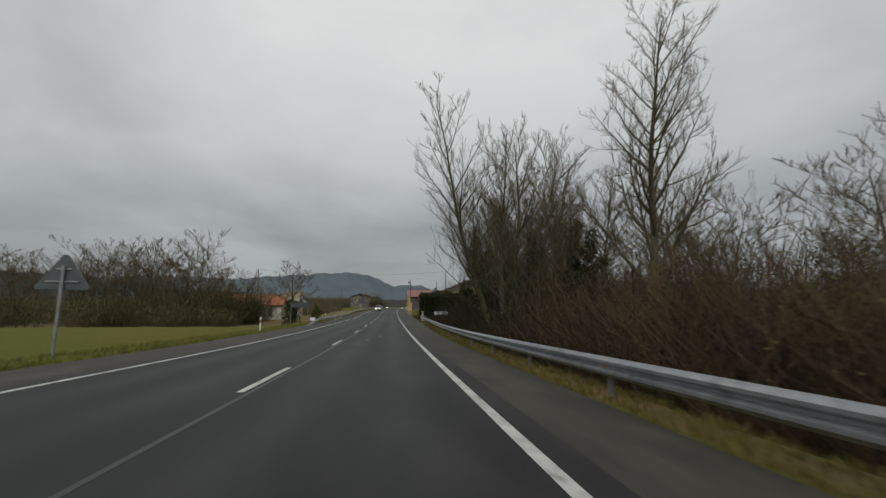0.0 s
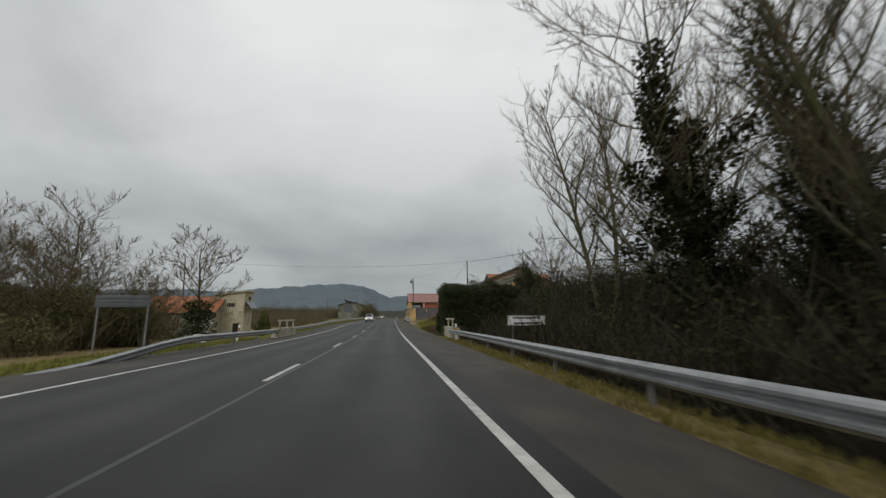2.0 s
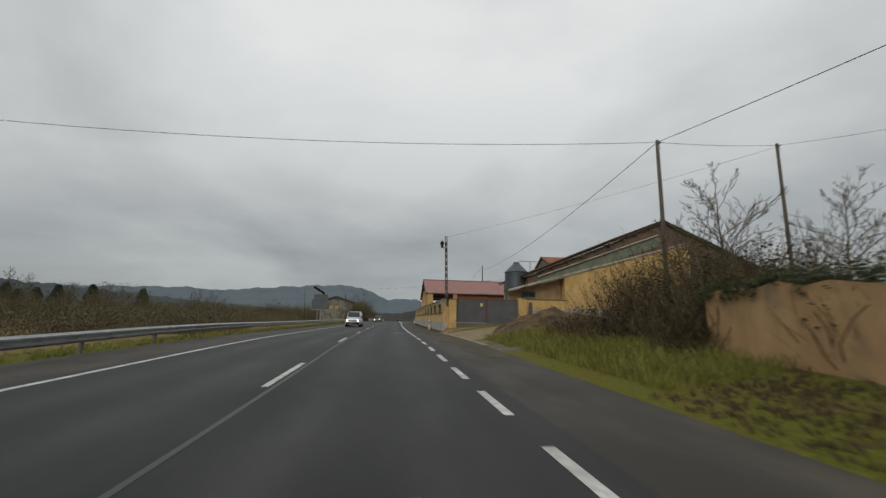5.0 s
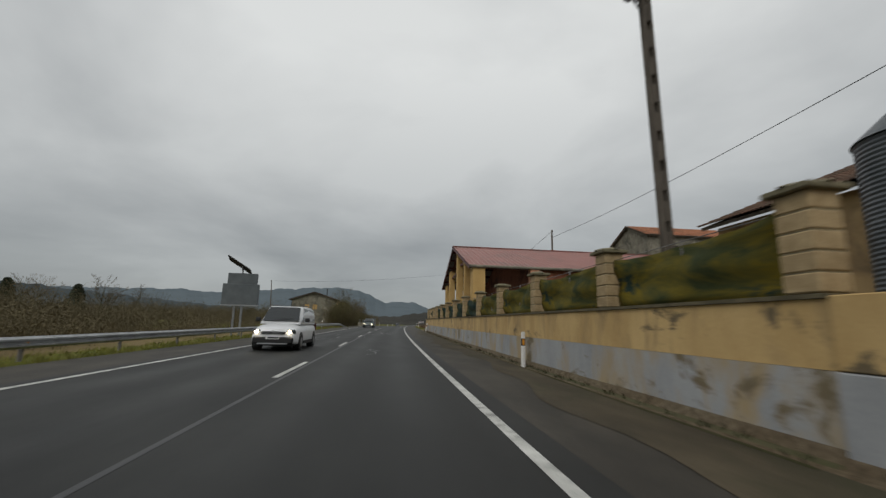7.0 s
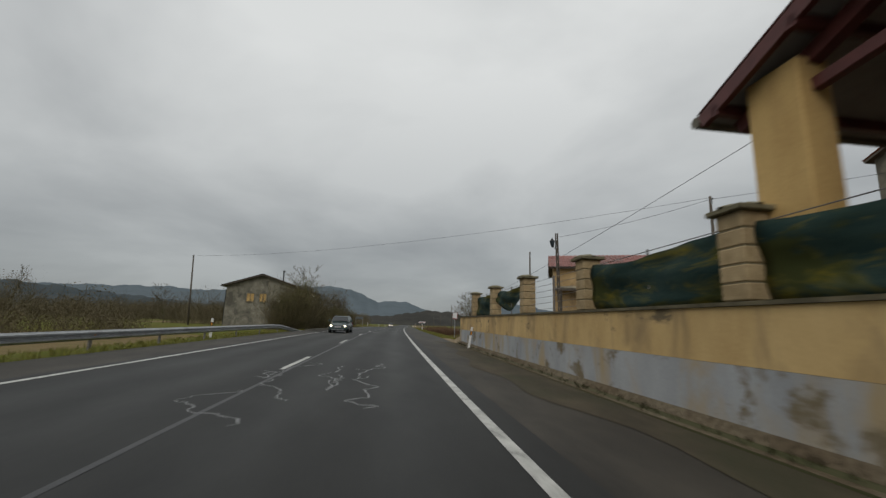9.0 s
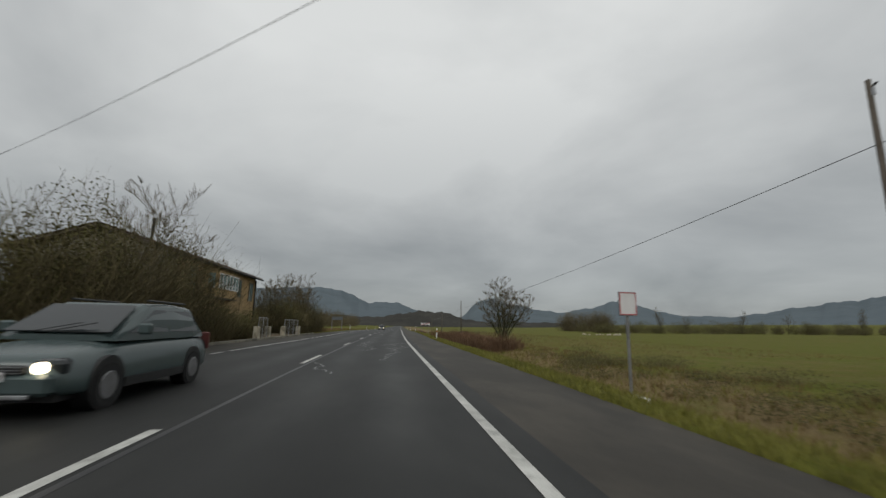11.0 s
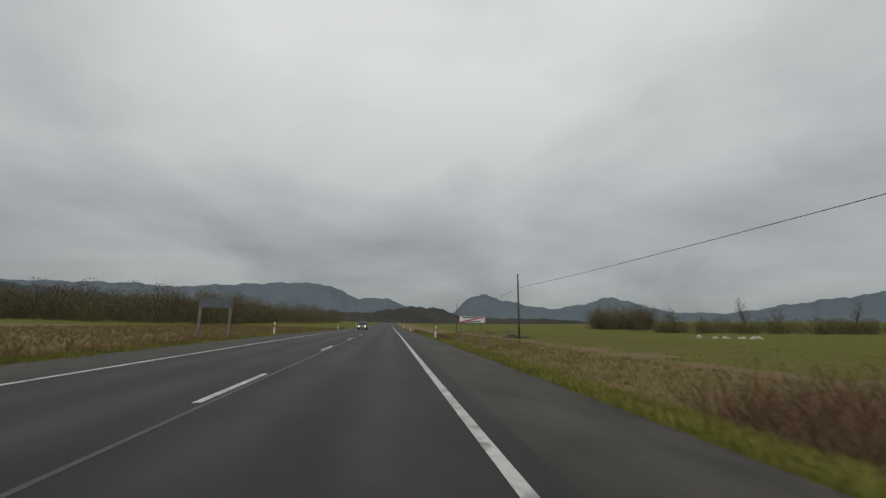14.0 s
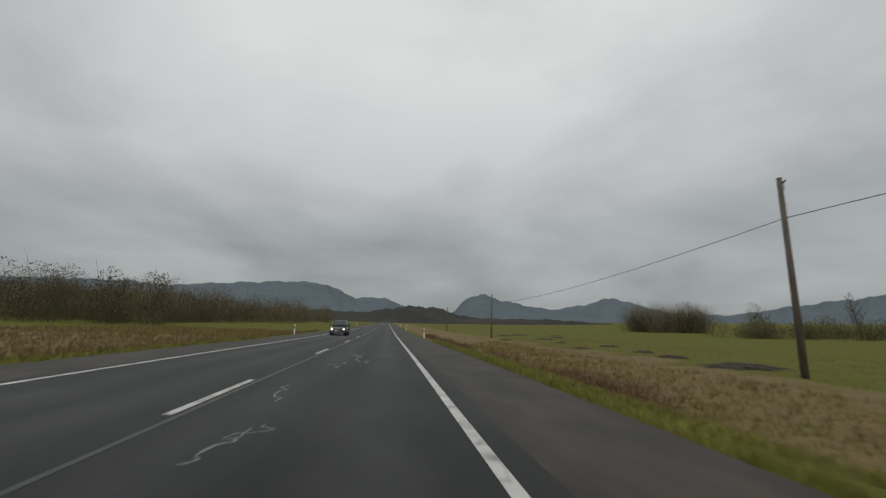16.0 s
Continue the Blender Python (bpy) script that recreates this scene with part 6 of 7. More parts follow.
def box_house(name, x, s, turn, w, d, z0, ze, zr, wall, label, ridge_along="x", windows=(), roof=None, overhang=0.4, hip=False, extra=None):
    """A plain house in road coordinates: w across (x), d deep (y), with a tiled pitched roof."""
    h = thing(name, spot(x, s, 0, turn, False), label, "house")
    a, b = w / 2, d / 2
    o = overhang
    if ridge_along == "y":
        part("wall", prism(bmesh.new(), [(-a, z0), (a, z0), (a, ze), (0, zr - 0.15), (-a, ze)], -b, -b + 0.3), wall, h)
        part("wall", prism(bmesh.new(), [(-a, z0), (a, z0), (a, ze), (0, zr - 0.15), (-a, ze)], b - 0.3, b), wall, h)
        for e in (-1, 1):
            part("wall", a_box((e * (a - 0.15), 0, (z0 + ze) / 2), (0.3, d - 0.61, ze - z0)), wall, h)
            k = (zr - ze) / a
            part("roof", ribbed((0, -b - o, zr), (0, b + o, zr), (e * (a + o), b + o, ze - k * o), (e * (a + o), -b - o, ze - k * o), max(8, int(d / 0.32)), max(6, int(a / 0.42)), 0.06, roof or TILE, "roof", 0.025), None, h, "clay tile roof slope")
            part("roof_deck", a_slab([(0, -b - o + 0.03, zr - 0.03), (0, b + o - 0.03, zr - 0.03), (e * (a + o - 0.03), b + o - 0.03, ze - k * o - 0.02), (e * (a + o - 0.03), -b - o + 0.03, ze - k * o - 0.02)], 0.13), WOOD, h, "dark timber eaves")
    else:
        for e in (-1, 1):
            gw = part("wall", prism(bmesh.new(), [(-b, z0), (b, z0), (b, ze), (0, zr - 0.15), (-b, ze)], -0.15, 0.15), wall, h)
            gw.matrix_basis = pose(e * (a - 0.15), 0, 0, 0, 0, 90)
            part("wall", a_box((0, e * (b - 0.15), (z0 + ze) / 2), (w - 0.61, 0.3, ze - z0)), wall, h)
            k = (zr - ze) / b
            part("roof", ribbed((-a - o, 0, zr), (a + o, 0, zr), (a + o, e * (b + o), ze - k * o), (-a - o, e * (b + o), ze - k * o), max(8, int(w / 0.32)), max(6, int(b / 0.42)), 0.06, roof or TILE, "roof", 0.025), None, h, "clay tile roof slope")
            part("roof_deck", a_slab([(-a - o + 0.03, 0, zr - 0.03), (a + o - 0.03, 0, zr - 0.03), (a + o - 0.03, e * (b + o - 0.03), ze - k * o - 0.02), (-a - o + 0.03, e * (b + o - 0.03), ze - k * o - 0.02)], 0.13), WOOD, h, "dark timber eaves")
    for wx, wy, wz, sx, sz, face, pane, frm in windows:
        rot = {"front": 0, "right": 90, "back": 180, "left": -90}[face]
        m = pose(wx, wy, wz, 0, 0, rot)
        win = part("window", a_box((0, 0.02, 0), (sx, 0.06, sz)), pane, h)
        win.matrix_basis = m
        for dx, dz, bx, bz in ((0, sz / 2, sx + 0.14, 0.08), (0, -sz / 2 - 0.02, sx + 0.2, 0.1), (-sx / 2, 0, 0.08, sz), (sx / 2, 0, 0.08, sz), (0, 0, 0.05, sz)):
            part("window_frame", a_box((dx, -0.04, dz), (bx, 0.09, bz)), frm, win)
    return h


# dwelling behind the yard, and the taller tiled house beyond it
hs = box_house("yard_house", 22.2, 178.9, -20, 15.5, 6, -0.9, 6.2, 7.5, OCHRE_DULL, "low ochre house with a red roof and a long balcony", "x", roof=REDSHEET,
               windows=[(-3.5, -3.02, 5.2, 2.6, 0.8, "front", GLASS, GREYWALL), (1.5, -3.02, 5.2, 2.6, 0.8, "front", GLASS, GREYWALL), (4.6, -3.02, 5.15, 1.3, 1.0, "front", WHITEWASH, WHITE), (-4.5, -3.02, 2.7, 1.6, 1.7, "front", DARK, GREYWALL), (0.5, -3.02, 2.7, 2.4, 1.7, "front", DARK, DARKRED), (4.2, -3.02, 2.5, 2.2, 1.9, "front", BRICKRED, DARKRED)])
part("balcony", a_box((0, -3.42, 4.3), (15.3, 0.8, 0.16)), CONCRETE, hs, "concrete balcony slab")
part("balcony_beam", a_box((0, -3.76, 4.15), (15.3, 0.12, 0.24)), WOOD, hs)
for i in range(5):
    part("balcony_post", a_box((-7.2 + i * 3.6, -3.7, 1.6), (0.16, 0.16, 5.1)), WOOD, hs)
box_house("tiled_house", 40.5, 163, 0, 19, 8, 0, 12.6, 14.4, GREYWALL, "tall grey house with an orange tile roof", "x", windows=[(-6, -4.02, 10.6, 1.0, 1.2, "front", DARK, GREYWALL), (-2, -4.02, 10.6, 1.0, 1.2, "front", DARK, GREYWALL)])


# ---- ruined buildings by the bridge ----
BRICK_LOOSE = surface("loose weathered brick", (0.24, 0.135, 0.065), (0.40, 0.245, 0.125), 4, 0.95, 0.6, stain=(0.16, 0.115, 0.07), stain_scale=1.5, per_object=0.12)


def layered_render():
    """Ochre render that has come off in ragged layers: ochre coat, pinkish undercoat, greenish bare mortar."""
    m = surface("layered ruin render", (0.40, 0.225, 0.075), (0.60, 0.37, 0.145), 1.3, 0.95, 0.6, stain=(0.31, 0.185, 0.075), stain_scale=1.1, stain_at=0.56)
    n, l = m.node_tree.nodes, m.node_tree.links
    b = n["Principled BSDF"]
    top = b.inputs["Base Color"].links[0].from_socket
    t = n.new("ShaderNodeTexCoord")
    z = n.new("ShaderNodeSeparateXYZ")
    l.new(t.outputs["Object"], z.inputs["Vector"])
    rag = n.new("ShaderNodeTexNoise")
    rag.inputs["Scale"].default_value, rag.inputs["Detail"].default_value, rag.inputs["Roughness"].default_value = 1.1, 7, 0.6
    l.new(t.outputs["Object"], rag.inputs["Vector"])
    h = n.new("ShaderNodeMath")
    h.operation = 'MULTIPLY_ADD'
    h.inputs[1].default_value = 1.8
    l.new(rag.outputs["Fac"], h.inputs[0])
    l.new(z.outputs["Z"], h.inputs[2])
    col = top
    for name, level, low, high in (("undercoat", 2.55, (0.40, 0.30, 0.19), (0.54, 0.43, 0.30)), ("bare mortar", 1.5, (0.22, 0.205, 0.125), (0.40, 0.375, 0.26))):
        g = n.new("ShaderNodeTexNoise")
        g.inputs["Scale"].default_value, g.inputs["Detail"].default_value = 2.2, 10
        l.new(t.outputs["Object"], g.inputs["Vector"])
        r = n.new("ShaderNodeValToRGB")
        r.label = name
        r.color_ramp.elements[0].position, r.color_ramp.elements[0].color = 0.36, (*low, 1)
        r.color_ramp.elements[1].position, r.color_ramp.elements[1].color = 0.64, (*high, 1)
        l.new(g.outputs["Fac"], r.inputs["Fac"])
        k = n.new("ShaderNodeMapRange")
        k.inputs["From Min"].default_value, k.inputs["From Max"].default_value = level + 0.06, level - 0.12
        l.new(h.outputs[0], k.inputs["Value"])
        x = n.new("ShaderNodeMix")
        x.data_type = 'RGBA'
        l.new(k.outputs["Result"], x.inputs["Factor"])
        l.new(col, x.inputs[6])
        l.new(r.outputs["Color"], x.inputs[7])
        col = x.outputs[2]
    l.new(col, b.inputs["Base Color"])
    return m


RUIN_RENDER = layered_render()


def ivy_ruin():
    h = thing("ivy_ruin", spot(0, 69, 0, 0, False), "ruined ochre building overgrown with dark ivy", "ruin")
    rng = random.Random(4)
    part("road_wall", a_box((5.85, 0, 1.5), (0.4, 6.8, 3.9), bevel=0.03), RUIN_RENDER, h, "ochre render flaking to pale mortar below")
    part("far_wall", a_box((9.9, 3.2, 1.65), (7.7, 0.4, 4.1), bevel=0.03), OCHRE, h)
    for r in range(17):
        part("brick", a_box((5.85, 3.32 + 0.03 * (r % 2) + rng.uniform(-0.015, 0.015), -0.25 + r * 0.215), (0.412, 0.16, 0.19), bevel=0.012), BRICK_LOOSE, h)
    part("near_wall", a_box((9.9, -3.2, 1.4), (7.7, 0.4, 4.0)), STONE, h)
    part("roof", ribbed((9.6, -3.5, 4.05), (9.6, 3.5, 4.05), (5.45, 3.5, 3.75), (5.45, -3.5, 3.5), 24, 10, 0.06, TILE, "roof", 0.025), None, h, "broken clay tile roof")
    part("roof_deck", a_slab([(9.6, -3.4, 3.98), (9.6, 3.4, 3.98), (5.5, 3.4, 3.68), (5.5, -3.4, 3.42)], 0.12), WOOD, h)
    part("rear_roof", ribbed((9.6, -3.5, 4.05), (9.6, 3.5, 4.05), (13.9, 3.5, 3.6), (13.9, -3.5, 3.6), 24, 10, 0.06, TILE, "rear_roof", 0.025), None, h)
    vs, fs = [], []

    def clump(c, size, count, leaf=0.056):
        v, f = leaves(rng, Vector(c), size, count, leaf)
        off = len(vs)
        vs.extend(v)
        fs.extend(tuple(a + off for a in t) for t in f)
    for i in range(330):
        y = rng.uniform(-3.6, 0.25)
        z = rng.uniform(-0.7, 3.8)
        if y > -0.5 and rng.random() < 0.45 + 0.3 * math.sin(z * 2):
            continue
        clump((5.52 + rng.uniform(-0.22, 0.05), y, z), (0.22, 0.42, 0.42), 170)
    for i in range(330):
        x, y = 5.4 + 9.5 * rng.random() ** 1.15, rng.uniform(-3.7, 0.9)
        z = 3.66 + 0.24 * (min(y, -0.4) + 3.4) - 0.5 * max(y, 0) + rng.uniform(-0.4, 0.15) + 0.3 * math.sin(y * 1.3 + x * 0.9) - 0.06 * max(x - 8, 0)
        clump((x, y, z - 0.08), (0.5, 0.5, 0.26), 190)
    for i in range(640):
        x, z = 5.3 + 10.5 * rng.random(), rng.uniform(-1.8, 3.75)
        clump((x, -3.5 + rng.uniform(-0.4, 0.1), z), (0.5, 0.25, 0.45), 150)
    for i in range(70):
        clump((12.6 + rng.uniform(-0.9, 0.9), -3.0 + rng.uniform(-0.8, 0.6), rng.uniform(3.0, 4.7)), (0.5, 0.5, 0.4), 140)
    for i in range(46):
        z = rng.uniform(-0.5, 2.3)
        clump((5.75 + rng.uniform(-0.25, 0.3), 3.65 + rng.uniform(-0.2, 0.35), z), (0.22, 0.22, 0.3), 120)
    part("ivy", mesh_of("ivy", vs, fs, IVY), None, h, "thick dark green ivy")


ivy_ruin()


def ruined_wall():
    h = thing("ruined_wall", spot(0, 82, 0, 0, False), "crumbling ochre rendered wall with bare brick at its end", "ruined wall")
    rng = random.Random(8)
    n = 22
    bm = bmesh.new()
    prev = None
    for i in range(n + 1):
        u = i / n
        x, y = 6.42 + 1.7 * u, -6.0 + 12.5 * u
        zt = 2.05 + 0.12 * math.sin(u * 9) + rng.uniform(-0.06, 0.08) 
        ring = [bm.verts.new(p) for p in ((x, y, -0.4), (x, y, zt), (x + 0.42, y, zt + rng.uniform(-0.1, 0.05)), (x + 0.42, y, -0.4))]
        if prev:
            for k in range(4):
                bm.faces.new((prev[k], prev[(k + 1) % 4], ring[(k + 1) % 4], ring[k]))
        else:
            bm.faces.new(ring)
        prev = ring
    bm.faces.new(prev[::-1])
    bmesh.ops.recalc_face_normals(bm, faces=bm.faces)
    part("wall", bm, surface("pinkish ochre render", (0.35, 0.212, 0.098), (0.49, 0.32, 0.158), 1.3, 0.95, 0.5, stain=(0.25, 0.17, 0.10), stain_scale=0.9, stain_at=0.58, stretch=(1, 1, 0.6), flakes=((0.15, 0.10, 0.055), 1.4, 0.57, (1.1, 1.1, 0.5))), h, "streaked ochre render")
    for r in range(9):
        for c in range(5):
            part("brick", a_box((6.632 + c * 0.034, -5.92 + c * 0.25 + 0.04 * (r % 2), 0.2 + r * 0.19), (0.432, 0.243, 0.182), bevel=0.006), BRICK_LOOSE, h)
    vs, fs = [], []
    for i in range(70):
        u = 0.12 + 0.88 * rng.random() ** 0.8
        v, f = leaves(rng, Vector((6.7 + 1.7 * u, -6.0 + 12.5 * u, 2.12 + rng.uniform(-0.1, 0.18))), (0.45, 0.5, 0.25), 70, 0.06)
        off = len(vs)
        vs += v
        fs += [tuple(a + off for a in t) for t in f]
    part("creeper", mesh_of("creeper", vs, fs, IVY), None, h, "dark creeper over the wall top")
    for i in range(14):
        part("rubble", a_box((rng.uniform(6.6, 8.4), rng.uniform(-8.6, -6.2), 0.35 + rng.uniform(0, 0.45)), (rng.uniform(0.25, 0.6), rng.uniform(0.25, 0.5), rng.uniform(0.15, 0.35)), Euler((rng.uniform(0, 1), rng.uniform(0, 1), rng.uniform(0, 3))).to_matrix(), 0.03), BRICK_LOOSE, h, "fallen rubble")


ruined_wall()
_r = random.Random(31)
thicket("ruin_scrub", [(_r.uniform(8.2, 13.5), _r.uniform(73, 93), 0.9, _r.uniform(1.6, 3.3)) for i in range(46)] + [(_r.uniform(9.5, 17), _r.uniform(88, 101), 1.2, _r.uniform(2.6, 4.4)) for i in range(26)], "dark green and brown scrub growing through the ruins", TWIG, LEAF, 31, 90, 0.010, 0.055, 330)
thicket("bank_brambles", [(_r.uniform(7.6, 11.5), _r.uniform(88, 99), 0.9, _r.uniform(0.6, 1.5)) for i in range(26)] + [(_r.uniform(15, 24), _r.uniform(97, 106), 1.6, _r.uniform(3, 5.5)) for i in range(14)], "rough brambles on the grassy bank", REDTWIG, LEAF, 32, 90, 0.010, 0.06, 70)
for x, s, sc, tn in [(14.6, 95, 0.6, 40), (20, 104, 0.62, 0), (25, 108, 0.7, 90), (15.5, 91, 0.5, 200)]:
    tree(LIGHT, x, s, "bare tree behind the ruins", sc, tn, "trees behind the ruins")


# ---- left bank ruins ----
def shed():
    h = box_house("ruined_shed", -30.4, 94.2, 0, 15.8, 6.2, -1.9, 2.1, 4.15, PALE_RUBBLE, "long ruined stone shed with a sagging clay tile roof", "x", overhang=0.45,
                  windows=[(3.4, -3.17, 0.35, 0.8, 1.9, "front", DARKRED, WHITEWASH), (5.6, -3.17, 0.35, 0.9, 1.9, "front", surface("blue grey door", (0.04, 0.055, 0.075), (0.07, 0.09, 0.115), 3, 0.7, 0.1), WHITEWASH)])
    part("whitewash", a_box((5.3, -3.115, 0.0), (5.0, 0.03, 4.0)), WHITEWASH, h, "patch of flaking whitewash")
    part("vent_plate", a_box((2.9, -3.2, 1.75), (0.5, 0.05, 0.35)), WHITE, h)
    return h


shed()


def tower():
    h = thing("block_tower", spot(-21.5, 95.4, 0, 0, False), "small beige plastered tower with solar panels", "tower")
    bm = bmesh.new()
    w, d = 4.0, 3.5
    z = lambda x: 4.25 + (x + 2) * 0.14
    prism(bm, [(-2, -1.9), (2, -1.9), (2, z(2)), (-2, z(-2))], -d / 2, d / 2)
    part("wall", bm, TOWER_PLASTER, h, "stained beige plaster wall")
    part("roof", a_slab([(-2.25, -d / 2 - 0.25, z(-2) + 0.22), (2.3, -d / 2 - 0.25, z(2) + 0.24), (2.3, d / 2 + 0.25, z(2) + 0.24), (-2.25, d / 2 + 0.25, z(-2) + 0.22)], 0.2), CONCRETE, h, "flat concrete roof slab")
    win = part("window", a_box((0.25, -d / 2 - 0.01, 2.95), (1.1, 0.05, 0.55)), DARK, h, "dark unglazed window")
    for k in range(3):
        part("mullion", a_box((-0.1 + k * 0.36, -d / 2 - 0.04, 2.95), (0.05, 0.06, 0.55)), CONCRETE, win)
    part("side_window", a_box((2.01, 0.3, 3.95), (0.05, 0.9, 0.5)), DARK, h, "dark unglazed window")
    for k in range(3):
        pn = part("solar_panel", a_box((2.55, -1.1 + k * 1.05, 2.95), (1.15, 0.92, 0.05), Matrix.Rotation(radians(52), 3, 'Y'), 0.006), surface("solar cells", (0.06, 0.07, 0.085), (0.10, 0.11, 0.13), 6, 0.25, 0.0), h, "grey blue solar panel")
        part("panel_frame", a_box((2.53, -1.1 + k * 1.05, 2.92), (1.19, 0.97, 0.03), Matrix.Rotation(radians(52), 3, 'Y')), STEEL, pn)
    part("panel_bracket", a_box((2.3, 0, 2.6), (0.5, 3.0, 0.05)), STEEL, h)
    part("door", a_box((1.1, -d / 2 - 0.01, -0.6), (0.9, 0.05, 2.0)), DARK, h)


tower()


def conifer(x, s, h, label, mat, group=""):
    t = thing("conifer", spot(x, s, -0.05), label, "conifer", group)
    part("trunk", a_rod((0, 0, 0), (0, 0, h * 0.95), 0.09, 0.02, 7), BARK, t)
    rng = random.Random(6)
    vs, fs = [], []
    for i in range(170):
        u = rng.random()
        z = h * (0.1 + 0.9 * u)
        rad = h * 0.33 * (1 - u) ** 0.8 + 0.08
        a = rng.uniform(0, 6.283)
        q = rad * (0.55 + 0.45 * rng.random())
        v, f = leaves(rng, Vector((math.cos(a) * q, math.sin(a) * q, z)), (0.075 * h, 0.075 * h, 0.045 * h), 34, 0.024 * h)
        off = len(vs)
        vs += v
        fs += [tuple(k + off for k in tt) for tt in f]
    part("crown", mesh_of("crown", vs, fs, mat), None, t, "dense evergreen foliage")
    return t


conifer(-14.3, 85, gtop(-14.3, 85, 2.3), "small bushy conifer behind the guard rail", surface("conifer needles", (0.045, 0.055, 0.011), (0.135, 0.135, 0.03), 0.8, 0.8, 0.0, island=0.4))
PINE = conifer(-112, 238, 11.0, "dark pine above the far brush", surface("dark pine needles", (0.018, 0.024, 0.012), (0.045, 0.055, 0.026), 0.8, 0.85, 0.0, island=0.4), "pines above the brush")
_q = random.Random(61)
for _i in range(6):
    _x, _s = _q.uniform(-165, -95), _q.uniform(225, 262)
    copy_thing(PINE, spot(_x, _s, -0.05, _q.uniform(0, 360))).scale = (1.0, 1.0, _q.uniform(0.75, 1.05))


# ---- yellow house by the road ----
def yellow_house():
    h = box_house("stone_house", -18.1, 213.4, 0, 9.6, 15.4, -0.6, 5.65, 7.2, GREYWALL, "two storey house, grey gable and ochre front, brown tile roof", "y", roof=TILE_OLD, overhang=0.55,
                  windows=[(-1.5, -7.72, 3.95, 1.05, 1.15, "front", OCHRE, GREYWALL), (0.2, -7.72, 3.95, 1.0, 1.15, "front", OCHRE, GREYWALL)])
    a = 4.8
    part("ochre_front", a_box((a + 0.012, 0, 2.3), (0.024, 15.35, 6.1)), OCHRE_DULL, h, "ochre rendered front")
    for y, z, sy, sz in ((6.4, 4.05, 0.75, 1.5), (3.3, 4.15, 0.7, 1.3), (-5.5, 4.1, 0.8, 1.4)):
        w = part("window", a_box((a + 0.02, y, z), (0.08, sy, sz)), TEALGLASS, h, "narrow window with a grey surround")
        for dy, dz, by, bz in ((0, sz / 2 + 0.06, sy + 0.3, 0.14), (0, -sz / 2 - 0.08, sy + 0.36, 0.14), (-sy / 2 - 0.06, 0, 0.13, sz), (sy / 2 + 0.06, 0, 0.13, sz), (0, 0, 0.05, sz)):
            part("window_frame", a_box((a + 0.06, y + dy, z + dz), (0.1, by, bz)), GREYWALL, w)
    bay = part("bay", prism(bmesh.new(), [(0, -2.6), (0.75, -1.9), (0.75, 1.9), (0, 2.6)], 0, 2.0), OCHRE_DULL, h, "projecting bay with white windows")
    bay.matrix_basis = Matrix.Translation((a + 0.03, -1.0, 3.0)) @ Matrix(((1, 0, 0, 0), (0, 0, 1, 0), (0, 1, 0, 0), (0, 0, 0, 1)))
    part("bay_underside", a_box((a + 0.38, -1.0, 2.95), (0.8, 4.4, 0.12)), WOOD, h)
    for k in range(3):
        y = -2.25 + k * 1.28
        pw = part("bay_window", a_box((a + 0.79, y, 4.25), (0.04, 1.16, 1.05)), TEALGLASS, h, "white framed bay window")
        for dy, dz, by, bz in ((0, 0.55, 1.26, 0.09), (0, -0.55, 1.26, 0.09), (-0.6, 0, 0.09, 1.1), (0.6, 0, 0.09, 1.1), (0, 0, 0.06, 1.1), (0, -0.28, 1.2, 0.05)):
            part("bay_frame", a_box((a + 0.82, y + dy, 4.25 + dz), (0.06, by, bz)), WHITE, pw)
    for y in (-3.3, 1.3):
        sw = part("bay_side_window", a_box((a + 0.42, y + (0.02 if y > 0 else -0.02), 4.25), (0.45, 0.05, 1.05), Matrix.Rotation(radians(-43 if y > 0 else 43), 3, 'Z')), TEALGLASS, h)
        part("bay_frame", a_box((a + 0.44, y + (0.05 if y > 0 else -0.05), 3.72), (0.5, 0.06, 0.08), Matrix.Rotation(radians(-43 if y > 0 else 43), 3, 'Z')), WHITE, sw)
    part("door", a_box((a + 0.03, 2.2, 0.75), (0.08, 1.1, 2.2)), WOOD, h, "dark wooden door")
    part("ground_window", a_box((a + 0.03, -4.5, 1.2), (0.08, 1.1, 1.2)), DARK, h)
    part("ground_window", a_box((a + 0.03, 5.8, 1.2), (0.08, 1.0, 1.2)), DARK, h)
    part("drain_pipe", a_rod((a + 0.12, 7.55, -0.4), (a + 0.12, 7.55, 5.3), 0.06, n=8), BLACK, h, "dark drain pipe")
    part("gutter", a_rod((a + 0.62, -8.2, 5.38), (a + 0.62, 8.2, 5.38), 0.07, n=8), BLACK, h)
    part("gutter", a_rod((-a - 0.62, -8.2, 5.38), (-a - 0.62, 8.2, 5.38), 0.07, n=8), BLACK, h)
    part("drain_pipe", a_rod((-a - 0.12, -7.5, -0.4), (-a - 0.12, -7.5, 4.9), 0.06, n=8), BLACK, h)
    ch = part("chimney", a_rod((2.4, -6.6, 6.1), (2.4, -6.6, 7.8), 0.09, n=10), BLACK, h, "black metal flue")
    part("cowl", a_rod((2.4, -6.6, 7.8), (2.4, -6.6, 8.0), 0.15, 0.13, 10), BLACK, ch)


yellow_house()


